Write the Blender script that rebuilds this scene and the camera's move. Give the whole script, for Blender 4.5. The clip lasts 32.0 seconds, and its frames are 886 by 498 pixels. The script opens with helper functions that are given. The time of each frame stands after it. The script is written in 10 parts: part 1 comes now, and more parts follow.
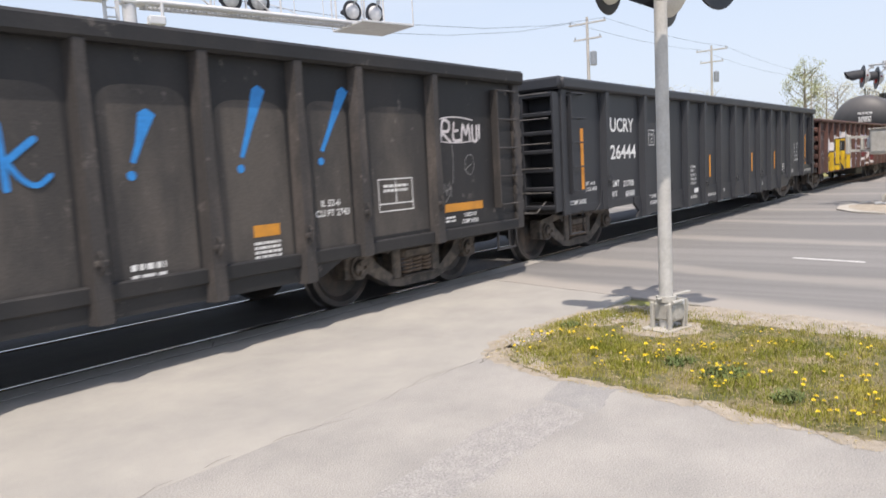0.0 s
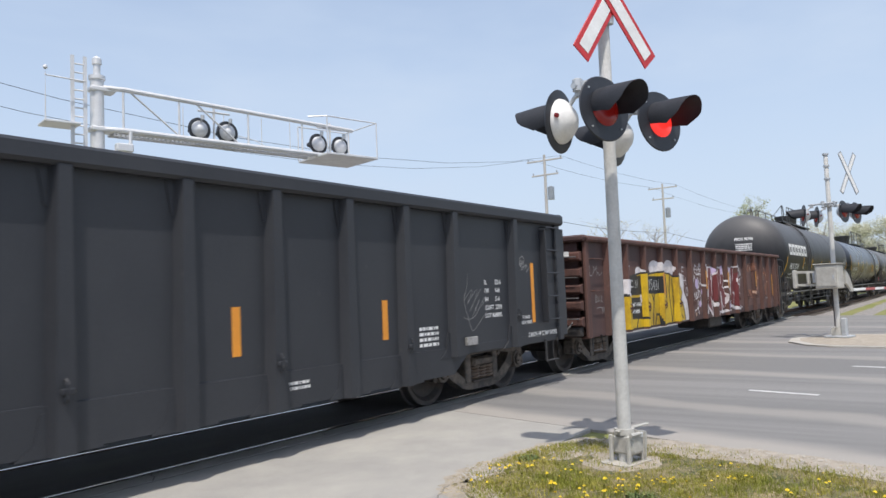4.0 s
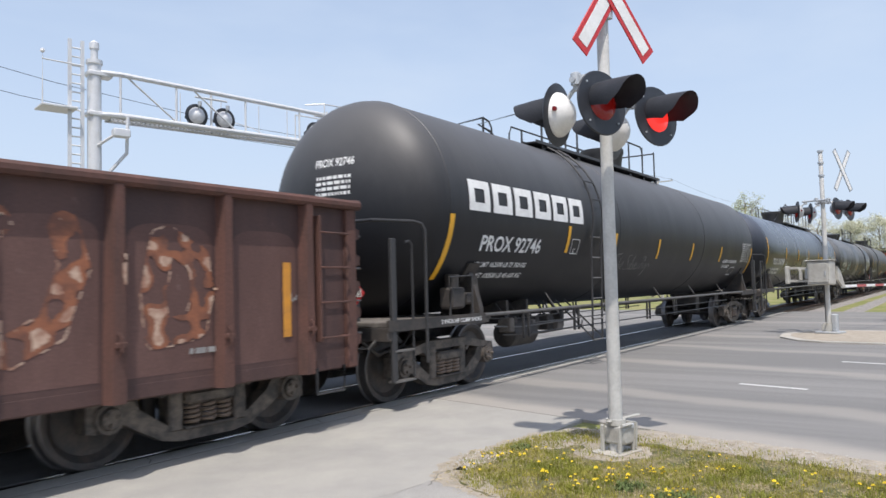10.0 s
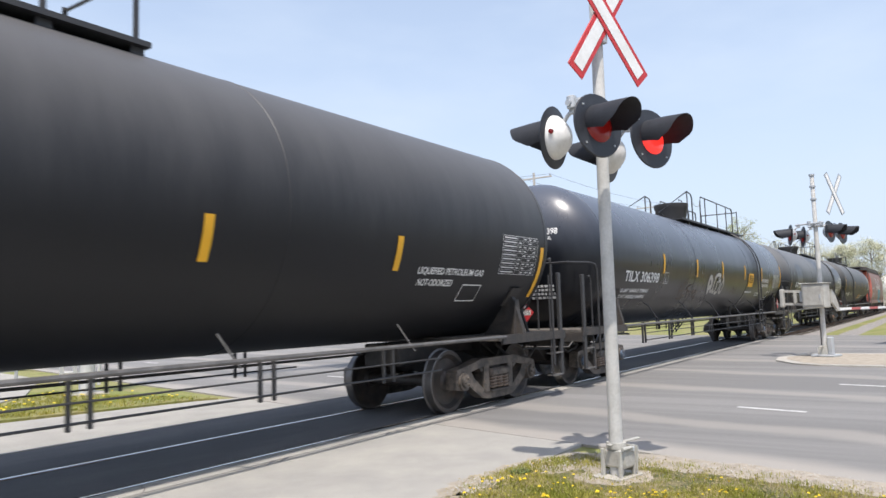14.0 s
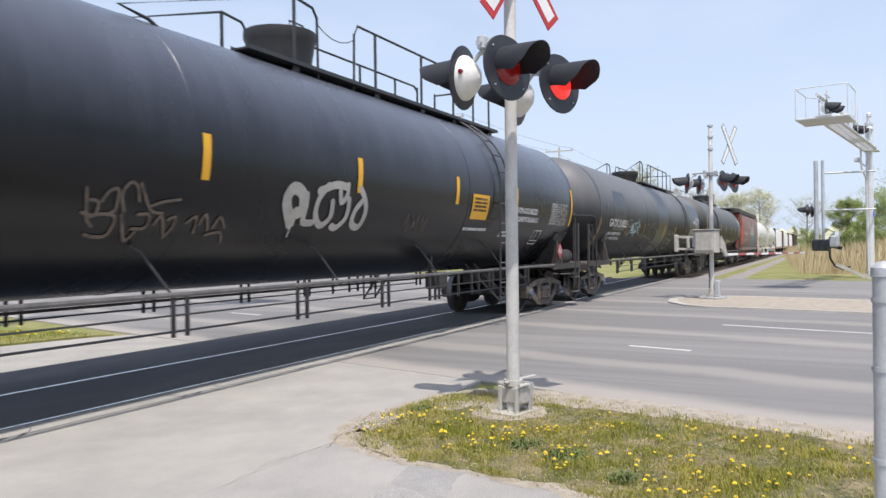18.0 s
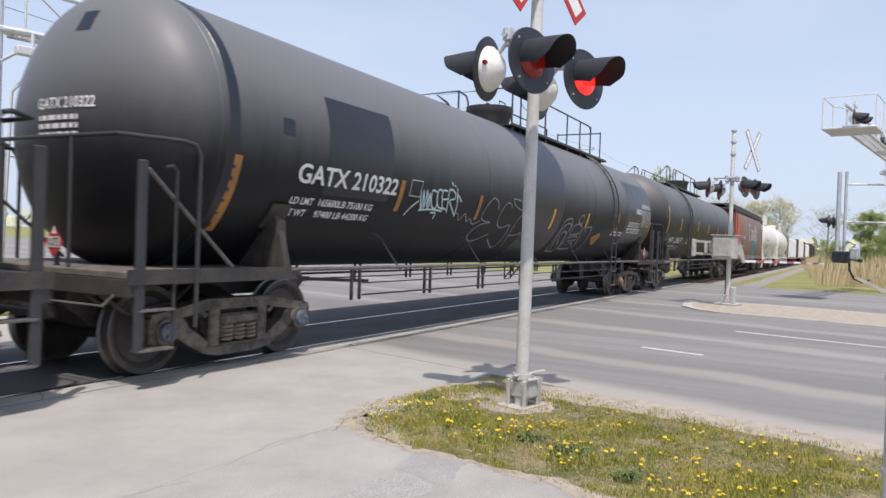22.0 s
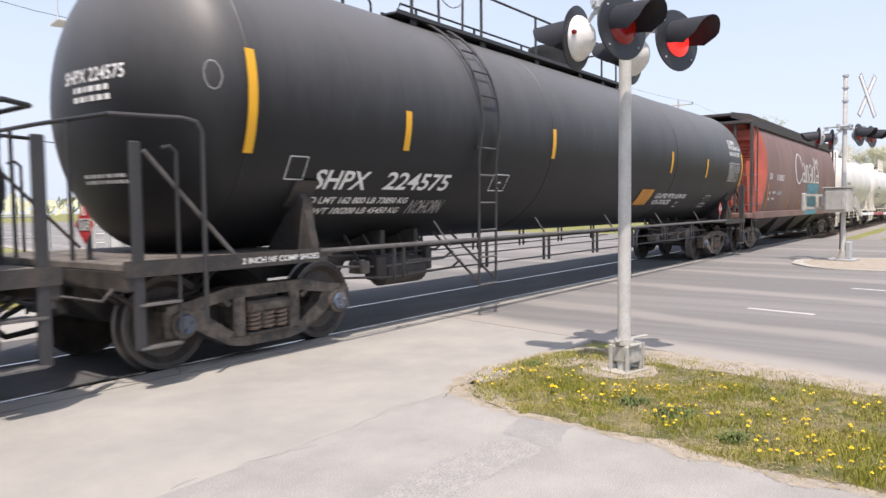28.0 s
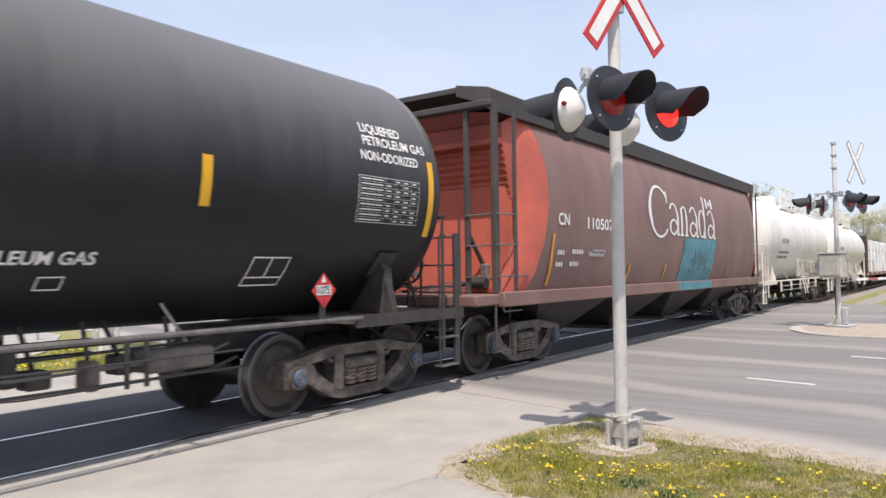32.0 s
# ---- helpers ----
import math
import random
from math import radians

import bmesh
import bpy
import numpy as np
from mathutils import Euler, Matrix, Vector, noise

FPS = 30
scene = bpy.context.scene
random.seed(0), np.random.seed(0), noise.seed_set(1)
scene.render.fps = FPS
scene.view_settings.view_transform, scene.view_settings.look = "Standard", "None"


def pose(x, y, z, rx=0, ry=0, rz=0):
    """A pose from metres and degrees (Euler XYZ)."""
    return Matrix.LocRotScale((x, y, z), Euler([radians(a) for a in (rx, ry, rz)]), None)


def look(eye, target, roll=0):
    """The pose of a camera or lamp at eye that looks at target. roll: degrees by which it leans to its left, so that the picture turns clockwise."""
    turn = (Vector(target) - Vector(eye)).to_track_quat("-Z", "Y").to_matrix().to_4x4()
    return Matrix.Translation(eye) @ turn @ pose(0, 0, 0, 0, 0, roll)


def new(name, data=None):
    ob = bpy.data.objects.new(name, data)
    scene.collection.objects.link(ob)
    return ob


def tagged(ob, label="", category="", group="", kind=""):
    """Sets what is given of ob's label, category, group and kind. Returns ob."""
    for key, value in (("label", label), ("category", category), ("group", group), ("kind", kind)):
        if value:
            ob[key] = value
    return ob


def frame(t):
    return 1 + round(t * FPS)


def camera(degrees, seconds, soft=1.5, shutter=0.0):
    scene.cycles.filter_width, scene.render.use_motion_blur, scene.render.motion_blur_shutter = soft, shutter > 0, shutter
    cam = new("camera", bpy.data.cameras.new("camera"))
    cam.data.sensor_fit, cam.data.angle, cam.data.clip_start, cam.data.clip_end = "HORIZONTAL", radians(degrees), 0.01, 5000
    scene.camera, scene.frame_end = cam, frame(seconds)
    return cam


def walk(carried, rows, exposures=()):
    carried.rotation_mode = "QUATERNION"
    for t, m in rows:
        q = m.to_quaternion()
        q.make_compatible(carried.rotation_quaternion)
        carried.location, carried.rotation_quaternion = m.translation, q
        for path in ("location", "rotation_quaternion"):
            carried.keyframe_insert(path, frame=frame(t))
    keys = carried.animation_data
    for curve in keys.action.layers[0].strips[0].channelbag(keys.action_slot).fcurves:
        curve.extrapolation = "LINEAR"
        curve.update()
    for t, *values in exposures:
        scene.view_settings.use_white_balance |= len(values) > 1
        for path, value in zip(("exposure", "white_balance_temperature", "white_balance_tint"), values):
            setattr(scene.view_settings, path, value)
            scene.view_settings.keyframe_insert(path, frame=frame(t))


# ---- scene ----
cam = camera(62.5, 32.0, shutter=0.3)

PATH = [
    (0.0, 0.035, 0.041, 1.529, -51.28, -6.25, -3.19),
    (0.5, 0.076, 0.018, 1.512, -51.82, -2.57, -2.04),
    (1.0, 0.040, 0.025, 1.514, -53.59, -0.29, -1.47),
    (1.5, 0.050, 0.026, 1.520, -54.18, 1.43, -1.85),
    (2.0, 0.030, 0.018, 1.525, -55.55, 4.20, -2.79),
    (2.5, 0.021, 0.013, 1.517, -54.27, 3.24, -1.57),
    (3.0, 0.069, 0.014, 1.527, -54.88, 3.30, -2.66),
    (3.5, 0.065, 0.009, 1.536, -55.44, 3.34, -2.26),
    (5.5, -0.003, 0.007, 1.493, -50.97, 5.17, -2.95),
    (6.0, -0.008, 0.025, 1.507, -51.01, 4.29, -3.16),
    (6.5, 0.001, 0.029, 1.485, -46.44, -1.24, -3.28),
    (7.0, 0.011, 0.033, 1.511, -42.73, -5.43, -3.45),
    (7.5, 0.046, 0.032, 1.498, -45.41, -3.36, -2.96),
    (8.0, 0.018, 0.030, 1.504, -48.40, -2.16, -3.03),
    (8.5, 0.066, -0.005, 1.500, -51.23, -0.91, -2.57),
    (9.0, 0.025, -0.011, 1.510, -52.89, 0.98, -1.81),
    (9.5, 0.022, -0.010, 1.523, -53.52, 2.34, -2.50),
    (10.0, -0.012, -0.014, 1.524, -55.16, 2.88, -1.47),
    (10.5, -0.001, -0.001, 1.510, -55.07, 2.14, -1.65),
    (11.0, -0.003, 0.004, 1.503, -54.68, 2.82, -2.24),
    (11.5, 0.011, -0.003, 1.512, -55.54, 2.25, -2.71),
    (12.0, 0.014, 0.006, 1.493, -56.89, 3.26, -3.22),
    (12.5, 0.018, 0.032, 1.507, -54.40, 4.13, -1.72),
    (13.0, -0.011, 0.037, 1.495, -53.89, 4.29, -2.07),
    (13.5, -0.019, 0.016, 1.500, -55.59, 5.05, -2.04),
    (14.0, -0.020, 0.026, 1.492, -55.72, 4.95, -1.84),
    (14.5, -0.046, 0.009, 1.495, -55.55, 1.56, -2.61),
    (16.5, 0.059, 0.017, 1.503, -55.98, 0.33, 0.58),
    (17.0, 0.039, 0.001, 1.506, -55.27, -0.15, 0.10),
    (17.5, 0.037, 0.003, 1.509, -58.37, -0.78, -0.42),
    (18.0, 0.028, 0.001, 1.507, -62.63, -0.04, -0.71),
    (18.5, 0.070, 0.001, 1.508, -61.44, -0.35, -1.42),
    (19.0, 0.054, 0.009, 1.491, -60.98, 0.09, -0.78),
    (19.5, 0.029, 0.007, 1.496, -61.20, 1.13, 0.25),
    (20.0, 0.016, 0.006, 1.499, -61.64, 0.75, 1.06),
    (20.5, -0.017, -0.014, 1.500, -62.11, -0.27, 1.19),
    (21.0, 0.037, -0.017, 1.507, -62.75, -2.17, 1.57),
    (21.5, 0.056, 0.003, 1.488, -61.75, -1.41, 2.04),
    (22.0, 0.031, -0.002, 1.479, -61.41, -0.59, 2.14),
    (22.5, 0.042, -0.000, 1.484, -61.05, -0.69, 1.77),
    (23.0, 0.047, 0.003, 1.492, -60.68, -0.79, 2.15),
    (23.5, 0.033, 0.004, 1.491, -62.18, 0.09, 0.93),
    (24.0, -0.003, -0.001, 1.480, -60.32, -0.25, 1.45),
    (24.5, 0.010, 0.008, 1.491, -60.92, 1.58, 0.71),
    (26.5, -0.103, -0.019, 1.530, -54.10, 0.84, -2.75),
    (27.0, -0.047, -0.069, 1.584, -51.77, -2.96, -2.15),
    (27.5, -0.078, -0.058, 1.543, -53.47, -0.39, -1.27),
    (28.0, -0.149, -0.088, 1.529, -53.90, -3.20, -0.73),
    (28.5, -0.049, -0.014, 1.574, -54.34, 0.02, 0.33),
    (29.0, -0.095, -0.011, 1.559, -53.92, -1.66, 1.65),
    (29.5, -0.070, -0.006, 1.550, -54.63, -0.92, 1.18),
    (30.0, -0.111, -0.034, 1.543, -55.84, -1.42, 0.96),
    (30.5, -0.069, -0.009, 1.549, -55.18, 0.45, 0.61),
    (31.0, -0.073, -0.054, 1.570, -56.22, -0.56, -1.50),
    (31.5, -0.053, -0.048, 1.553, -55.41, 1.27, -1.35),
    (32.0, -0.013, -0.035, 1.587, -54.39, 1.87, -0.92),
]


def aim(x, y, z, yaw, pitch, roll):
    return pose(x, y, z, 90 + pitch, 0, yaw) @ pose(0, 0, 0, 0, 0, roll)


EXPOSURES = ((0, 0.55, 6950, 15), (3, 0.38, 6550, 12), (6, 0.33, 6500, 11), (9, 0.35, 6500, 12), (11, 0.47, 6520, 12), (14, 0.58, 6600, 12), (17, 0.55, 6580, 14), (19, 0.45, 6550, 13), (21, 0.43, 6600, 15), (24, 0.36, 6620, 15), (28, 0.66, 6900, 17), (32, 0.58, 6900, 16))
walk(cam, [(t, aim(*row)) for t, *row in PATH], EXPOSURES)

# ---- world and sun ----
SUN_AT = Vector((-0.38, -0.25, 1.0))
world = bpy.data.worlds.new("sky")
scene.world = world
world.use_nodes = True
wn = world.node_tree.nodes
sky = wn.new("ShaderNodeTexSky")
sky.sky_type = "NISHITA"
sky.sun_disc = False
sky.sun_elevation = radians(65.0)
sky.sun_rotation = math.atan2(SUN_AT.x, SUN_AT.y)
sky.air_density = 1.0
sky.dust_density = 2.0
sky.ozone_density = 1.2
wl = world.node_tree.links
# thin spring haze: whitest at the horizon, with faint streaks of high cloud
wco = wn.new("ShaderNodeTexCoord")
wsep = wn.new("ShaderNodeSeparateXYZ")
wl.new(wco.outputs["Generated"], wsep.inputs[0])
wel = wn.new("ShaderNodeMapRange")
wel.inputs[1].default_value, wel.inputs[2].default_value = 0.0, 0.65
wel.inputs[3].default_value, wel.inputs[4].default_value = 0.95, 0.22
wl.new(wsep.outputs[2], wel.inputs[0])
wmap = wn.new("ShaderNodeMapping")
wmap.inputs["Scale"].default_value = (1.2, 2.2, 6.0)
wmap.inputs["Rotation"].default_value = (0.3, 0.2, 0.5)
wl.new(wco.outputs["Generated"], wmap.inputs[0])
wcl = wn.new("ShaderNodeTexNoise")
wcl.inputs["Scale"].default_value = 1.6
wcl.inputs["Detail"].default_value = 6
wl.new(wmap.outputs[0], wcl.inputs[0])
wst = wn.new("ShaderNodeMapRange")
wst.inputs[1].default_value, wst.inputs[2].default_value = 0.45, 0.8
wst.inputs[4].default_value = 0.3
wl.new(wcl.outputs[0], wst.inputs[0])
wadd = wn.new("ShaderNodeMath")
wadd.use_clamp = True
wl.new(wel.outputs[0], wadd.inputs[0])
wl.new(wst.outputs[0], wadd.inputs[1])
wmix = wn.new("ShaderNodeMix")
wmix.data_type = "RGBA"
wmix.inputs[7].default_value = (3.22, 3.85, 4.72, 1)
wl.new(wadd.outputs[0], wmix.inputs[0])
wl.new(sky.outputs[0], wmix.inputs[6])
wl.new(wmix.outputs[2], wn["Background"].inputs[0])
wn["Background"].inputs[1].default_value = 0.15
sun = new("sun", bpy.data.lights.new("sun", "SUN"))
sun.data.energy = 3.1
sun.data.angle = radians(0.55)
sun.data.color = (1.0, 0.955, 0.89)
sun.matrix_world = look(SUN_AT * 50, (0, 0, 0))


# ---- materials ----
def mat(name, col, rough=0.6, metal=0.0, col2=None, scale=3.0, grain=60.0, bump=0.1, stretch=(1, 1, 1), amount=0.5, spec=0.5, edge=(0.42, 0.62), tint=0.12, turn=0.0):
    """A painted or raw surface: two colours mixed by broad noise, fine grain in tone, gloss and relief."""
    m = bpy.data.materials.new(name)
    m.use_nodes = True
    nt = m.node_tree
    bs = nt.nodes["Principled BSDF"]
    co = nt.nodes.new("ShaderNodeTexCoord")
    mp = nt.nodes.new("ShaderNodeMapping")
    mp.inputs["Scale"].default_value = stretch
    mp.inputs["Rotation"].default_value = (0, 0, turn)
    nt.links.new(co.outputs["Object"], mp.inputs[0])
    big = nt.nodes.new("ShaderNodeTexNoise")
    big.inputs["Scale"].default_value = scale
    big.inputs["Detail"].default_value = 7
    big.inputs["Roughness"].default_value = 0.65
    nt.links.new(mp.outputs[0], big.inputs[0])
    ramp = nt.nodes.new("ShaderNodeMapRange")
    ramp.inputs[1].default_value, ramp.inputs[2].default_value = edge
    ramp.inputs[4].default_value = amount
    nt.links.new(big.outputs[0], ramp.inputs[0])
    mix = nt.nodes.new("ShaderNodeMix")
    mix.data_type = "RGBA"
    mix.inputs[6].default_value = (*col, 1)
    mix.inputs[7].default_value = (*(col2 or [c * 0.7 for c in col]), 1)
    nt.links.new(ramp.outputs[0], mix.inputs[0])
    fine = nt.nodes.new("ShaderNodeTexNoise")
    fine.inputs["Scale"].default_value = grain
    fine.inputs["Detail"].default_value = 4
    nt.links.new(co.outputs["Object"], fine.inputs[0])
    val = nt.nodes.new("ShaderNodeMapRange")
    val.inputs[3].default_value, val.inputs[4].default_value = 1 - tint * 2, 1 + tint * 2
    nt.links.new(fine.outputs[0], val.inputs[0])
    hsv = nt.nodes.new("ShaderNodeHueSaturation")
    nt.links.new(val.outputs[0], hsv.inputs["Value"])
    nt.links.new(mix.outputs[2], hsv.inputs["Color"])
    nt.links.new(hsv.outputs[0], bs.inputs["Base Color"])
    rr = nt.nodes.new("ShaderNodeMapRange")
    rr.inputs[3].default_value, rr.inputs[4].default_value = max(rough - 0.1, 0.03), min(rough + 0.12, 1)
    nt.links.new(big.outputs[0], rr.inputs[0])
    nt.links.new(rr.outputs[0], bs.inputs["Roughness"])
    bs.inputs["Metallic"].default_value = metal
    bs.inputs["Specular IOR Level"].default_value = spec
    if bump:
        bp = nt.nodes.new("ShaderNodeBump")
        bp.inputs["Strength"].default_value = bump
        bp.inputs["Distance"].default_value = 0.02
        nt.links.new(fine.outputs[0], bp.inputs["Height"])
        nt.links.new(bp.outputs[0], bs.inputs["Normal"])
    return m


def glow(name, col, power, base):
    m = bpy.data.materials.new(name)
    m.use_nodes = True
    bs = m.node_tree.nodes["Principled BSDF"]
    bs.inputs["Base Color"].default_value = (*base, 1)
    bs.inputs["Roughness"].default_value = 0.25
    bs.inputs["Emission Color"].default_value = (*col, 1)
    bs.inputs["Emission Strength"].default_value = power
    return m


M_PALE = mat("pale_asphalt", (0.374, 0.358, 0.322), 0.9, 0, (0.29, 0.281, 0.26), 1.1, 160, 0.35, amount=0.9, edge=(0.36, 0.66), tint=0.18)
M_PALE2 = mat("pale_asphalt_coarse", (0.374, 0.358, 0.33), 0.92, 0, (0.285, 0.276, 0.258), 1.3, 110, 0.55, amount=0.9, edge=(0.36, 0.66), tint=0.26)
M_PATCH = mat("worn_patch", (0.285, 0.28, 0.27), 0.93, 0, (0.34, 0.33, 0.31), 5, 90, 0.6, amount=0.8, tint=0.28)
M_PATCH2 = mat("trench_gravel", (0.31, 0.3, 0.285), 0.95, 0, (0.37, 0.355, 0.335), 9, 70, 0.8, amount=0.9, tint=0.3)
M_WEED = mat("weed_leaf", (0.085, 0.125, 0.03), 0.7, 0, (0.13, 0.16, 0.04), 4, 20, 0, amount=0.8, tint=0.2)
M_ROAD = mat("road_asphalt", (0.172, 0.168, 0.162), 0.85, 0, (0.235, 0.228, 0.218), 0.5, 180, 0.35, stretch=(1.5, 0.05, 1), amount=1.0, edge=(0.42, 0.6), tint=0.14, turn=radians(13))
def banded(m, origin, turn, bands, col, width):
    """Pale worn bands along the road: col laid over the base where the distance across it is near a band."""
    nt = m.node_tree
    bs = nt.nodes["Principled BSDF"]
    src = bs.inputs["Base Color"].links[0].from_socket
    co = nt.nodes.new("ShaderNodeTexCoord")
    mp = nt.nodes.new("ShaderNodeMapping")
    mp.vector_type = "TEXTURE"
    mp.inputs["Location"].default_value = origin
    mp.inputs["Rotation"].default_value = (0, 0, turn)
    nt.links.new(co.outputs["Object"], mp.inputs[0])
    sep = nt.nodes.new("ShaderNodeSeparateXYZ")
    nt.links.new(mp.outputs[0], sep.inputs[0])
    wob = nt.nodes.new("ShaderNodeTexNoise")
    wob.inputs["Scale"].default_value = 0.45
    wob.inputs["Detail"].default_value = 6
    nt.links.new(mp.outputs[0], wob.inputs[0])
    last = None
    for at, wide, force in bands:
        d = nt.nodes.new("ShaderNodeMath")
        d.operation = "SUBTRACT"
        nt.links.new(sep.outputs[0], d.inputs[0])
        d.inputs[1].default_value = at - 0.5
        e = nt.nodes.new("ShaderNodeMath")
        e.operation = "SUBTRACT"
        nt.links.new(d.outputs[0], e.inputs[0])
        nt.links.new(wob.outputs[0], e.inputs[1])
        f = nt.nodes.new("ShaderNodeMath")
        f.operation = "ABSOLUTE"
        nt.links.new(e.outputs[0], f.inputs[0])
        r = nt.nodes.new("ShaderNodeMapRange")
        r.interpolation_type = "SMOOTHSTEP"
        r.inputs[1].default_value, r.inputs[2].default_value = wide * 0.3, wide * 1.3
        r.inputs[3].default_value, r.inputs[4].default_value = force, 0.0
        nt.links.new(f.outputs[0], r.inputs[0])
        if last is None:
            last = r.outputs[0]
        else:
            mx = nt.nodes.new("ShaderNodeMath")
            mx.operation = "MAXIMUM"
            nt.links.new(last, mx.inputs[0])
            nt.links.new(r.outputs[0], mx.inputs[1])
            last = mx.outputs[0]
    mix = nt.nodes.new("ShaderNodeMix")
    mix.data_type = "RGBA"
    nt.links.new(last, mix.inputs[0])
    nt.links.new(src, mix.inputs[6])
    mix.inputs[7].default_value = (*col, 1)
    nt.links.new(mix.outputs[2], bs.inputs["Base Color"])


banded(M_ROAD, (6.78, 0, 0), radians(-13), ((0.08, 0.5, 0.95), (2.1, 0.34, 0.55), (5.6, 0.4, 0.55), (8.8, 0.35, 0.5), (12.2, 0.4, 0.5), (18.5, 0.4, 0.4), (22.0, 0.4, 0.4)), (0.335, 0.312, 0.28), 0.3)
M_CROSS = mat("crossing_asphalt", (0.085, 0.085, 0.088), 0.88, 0, (0.135, 0.132, 0.13), 1.0, 140, 0.4, stretch=(0.3, 1, 1), amount=0.8)
M_CONC = mat("concrete", (0.45, 0.43, 0.39), 0.9, 0, (0.36, 0.33, 0.28), 2, 90, 0.3, amount=0.8)
M_SAND = mat("sandy_dust", (0.40, 0.35, 0.285), 0.97, 0, (0.30, 0.265, 0.21), 6, 120, 0.6, amount=0.9, tint=0.2)
M_SOIL = mat("grass_soil", (0.085, 0.09, 0.03), 0.97, 0, (0.27, 0.22, 0.13), 3.5, 60, 0.8, amount=0.85, tint=0.25)
M_VERGE = mat("verge_grass", (0.17, 0.19, 0.045), 0.97, 0, (0.29, 0.25, 0.12), 0.5, 12, 0.6, amount=0.8, tint=0.25)
M_BLADE = mat("grass_blade", (0.20, 0.215, 0.022), 0.7, 0, (0.34, 0.30, 0.055), 2.0, 20, 0, amount=0.9, tint=0.25)
M_DRYB = mat("dry_blade", (0.46, 0.37, 0.21), 0.8, 0, (0.36, 0.28, 0.15), 3.0, 20, 0, amount=0.9, tint=0.2)
M_CRACK = mat("crack_dirt", (0.2, 0.19, 0.172), 0.95, 0, (0.15, 0.142, 0.132), 6, 60, 0)
M_DANDY = mat("dandelion_yellow", (0.82, 0.62, 0.03), 0.7, 0, (0.86, 0.64, 0.02), 9, 40, 0)
M_BALL = mat("ballast", (0.30, 0.28, 0.26), 0.95, 0, (0.2, 0.185, 0.17), 6, 40, 1.0, amount=0.9, tint=0.3)
M_TIE = mat("creosote_timber", (0.09, 0.075, 0.06), 0.9, 0, (0.15, 0.13, 0.11), 5, 60, 0.5)
M_RAIL = mat("rail_steel", (0.20, 0.13, 0.09), 0.7, 0.5, (0.13, 0.09, 0.07), 4, 80, 0.3)
M_RAILTOP = mat("polished_rail", (0.62, 0.62, 0.64), 0.22, 1.0, (0.5, 0.5, 0.5), 3, 80, 0.02)
M_LINE = mat("road_line_paint", (0.66, 0.66, 0.64), 0.8, 0, (0.4, 0.4, 0.39), 7, 60, 0.2, amount=0.8)
M_GALV = mat("galvanised_steel", (0.50, 0.52, 0.53), 0.5, 0.35, (0.38, 0.40, 0.42), 3, 40, 0.08, amount=0.8, tint=0.08)
M_MAST = mat("grey_mast_paint", (0.54, 0.535, 0.51), 0.6, 0.0, (0.42, 0.415, 0.39), 3, 40, 0.08, amount=0.8, tint=0.08)
M_THATCH = mat("dry_thatch", (0.42, 0.35, 0.2), 0.9, 0, (0.3, 0.25, 0.13), 3.0, 20, 0, amount=0.9, tint=0.25)
M_WHITE = mat("white_paint", (0.80, 0.80, 0.78), 0.5, 0, (0.66, 0.65, 0.62), 4, 50, 0.04, amount=0.6, tint=0.05)
M_SILVER = mat("silver_paint", (0.66, 0.67, 0.68), 0.45, 0.2, (0.55, 0.55, 0.55), 3, 40, 0.04, amount=0.6, tint=0.05)
M_RED = mat("red_reflective", (0.55, 0.035, 0.04), 0.5, 0, (0.42, 0.03, 0.03), 4, 40, 0.03)
M_BANDRED = mat("faded_band_red", (0.45, 0.11, 0.10), 0.6, 0, (0.36, 0.1, 0.09), 4, 40, 0.03)
M_HOOD = mat("hood_black", (0.026, 0.028, 0.034), 0.62, 0, (0.04, 0.043, 0.05), 5, 60, 0.05, spec=0.3)
M_SIGBLK = mat("signal_black", (0.022, 0.024, 0.03), 0.42, 0, (0.04, 0.043, 0.05), 5, 60, 0.05)
M_LENS = glow("red_lens_dark", (1, 0.03, 0.02), 0.05, (0.10, 0.006, 0.006))
M_LIT = glow("red_lens_lit", (1.0, 0.035, 0.025), 0.72, (0.5, 0.03, 0.03))
M_LENSW = mat("lens_grey", (0.35, 0.37, 0.40), 0.15, 0.3, (0.28, 0.29, 0.31), 5, 20, 0)
M_BEIGE = mat("cast_box_paint", (0.46, 0.45, 0.41), 0.6, 0.1, (0.36, 0.34, 0.30), 5, 60, 0.1, amount=0.8)
M_WOOD = mat("pole_wood", (0.44, 0.42, 0.39), 0.9, 0, (0.54, 0.52, 0.49), 3, 50, 0.4, stretch=(4, 4, 0.4))
M_WIRE = mat("wire_dark", (0.03, 0.03, 0.035), 0.6)
M_LEAF = mat("spring_leaf", (0.27, 0.30, 0.12), 0.7, 0, (0.34, 0.34, 0.17), 0.5, 6, 0, amount=0.9, tint=0.25)
M_LEAFG = mat("fresh_green_leaf", (0.19, 0.25, 0.055), 0.7, 0, (0.27, 0.31, 0.09), 0.6, 6, 0, amount=0.9, tint=0.25)
M_LEAF2 = mat("young_pale_leaf", (0.50, 0.50, 0.36), 0.7, 0, (0.42, 0.42, 0.28), 0.5, 6, 0, amount=0.9, tint=0.25)
M_BARK = mat("bark", (0.27, 0.235, 0.2), 0.95, 0, (0.2, 0.17, 0.145), 4, 40, 0.6)
M_REED = mat("dry_reed", (0.50, 0.41, 0.25), 0.9, 0, (0.38, 0.30, 0.18), 1, 20, 0.4, amount=0.8)
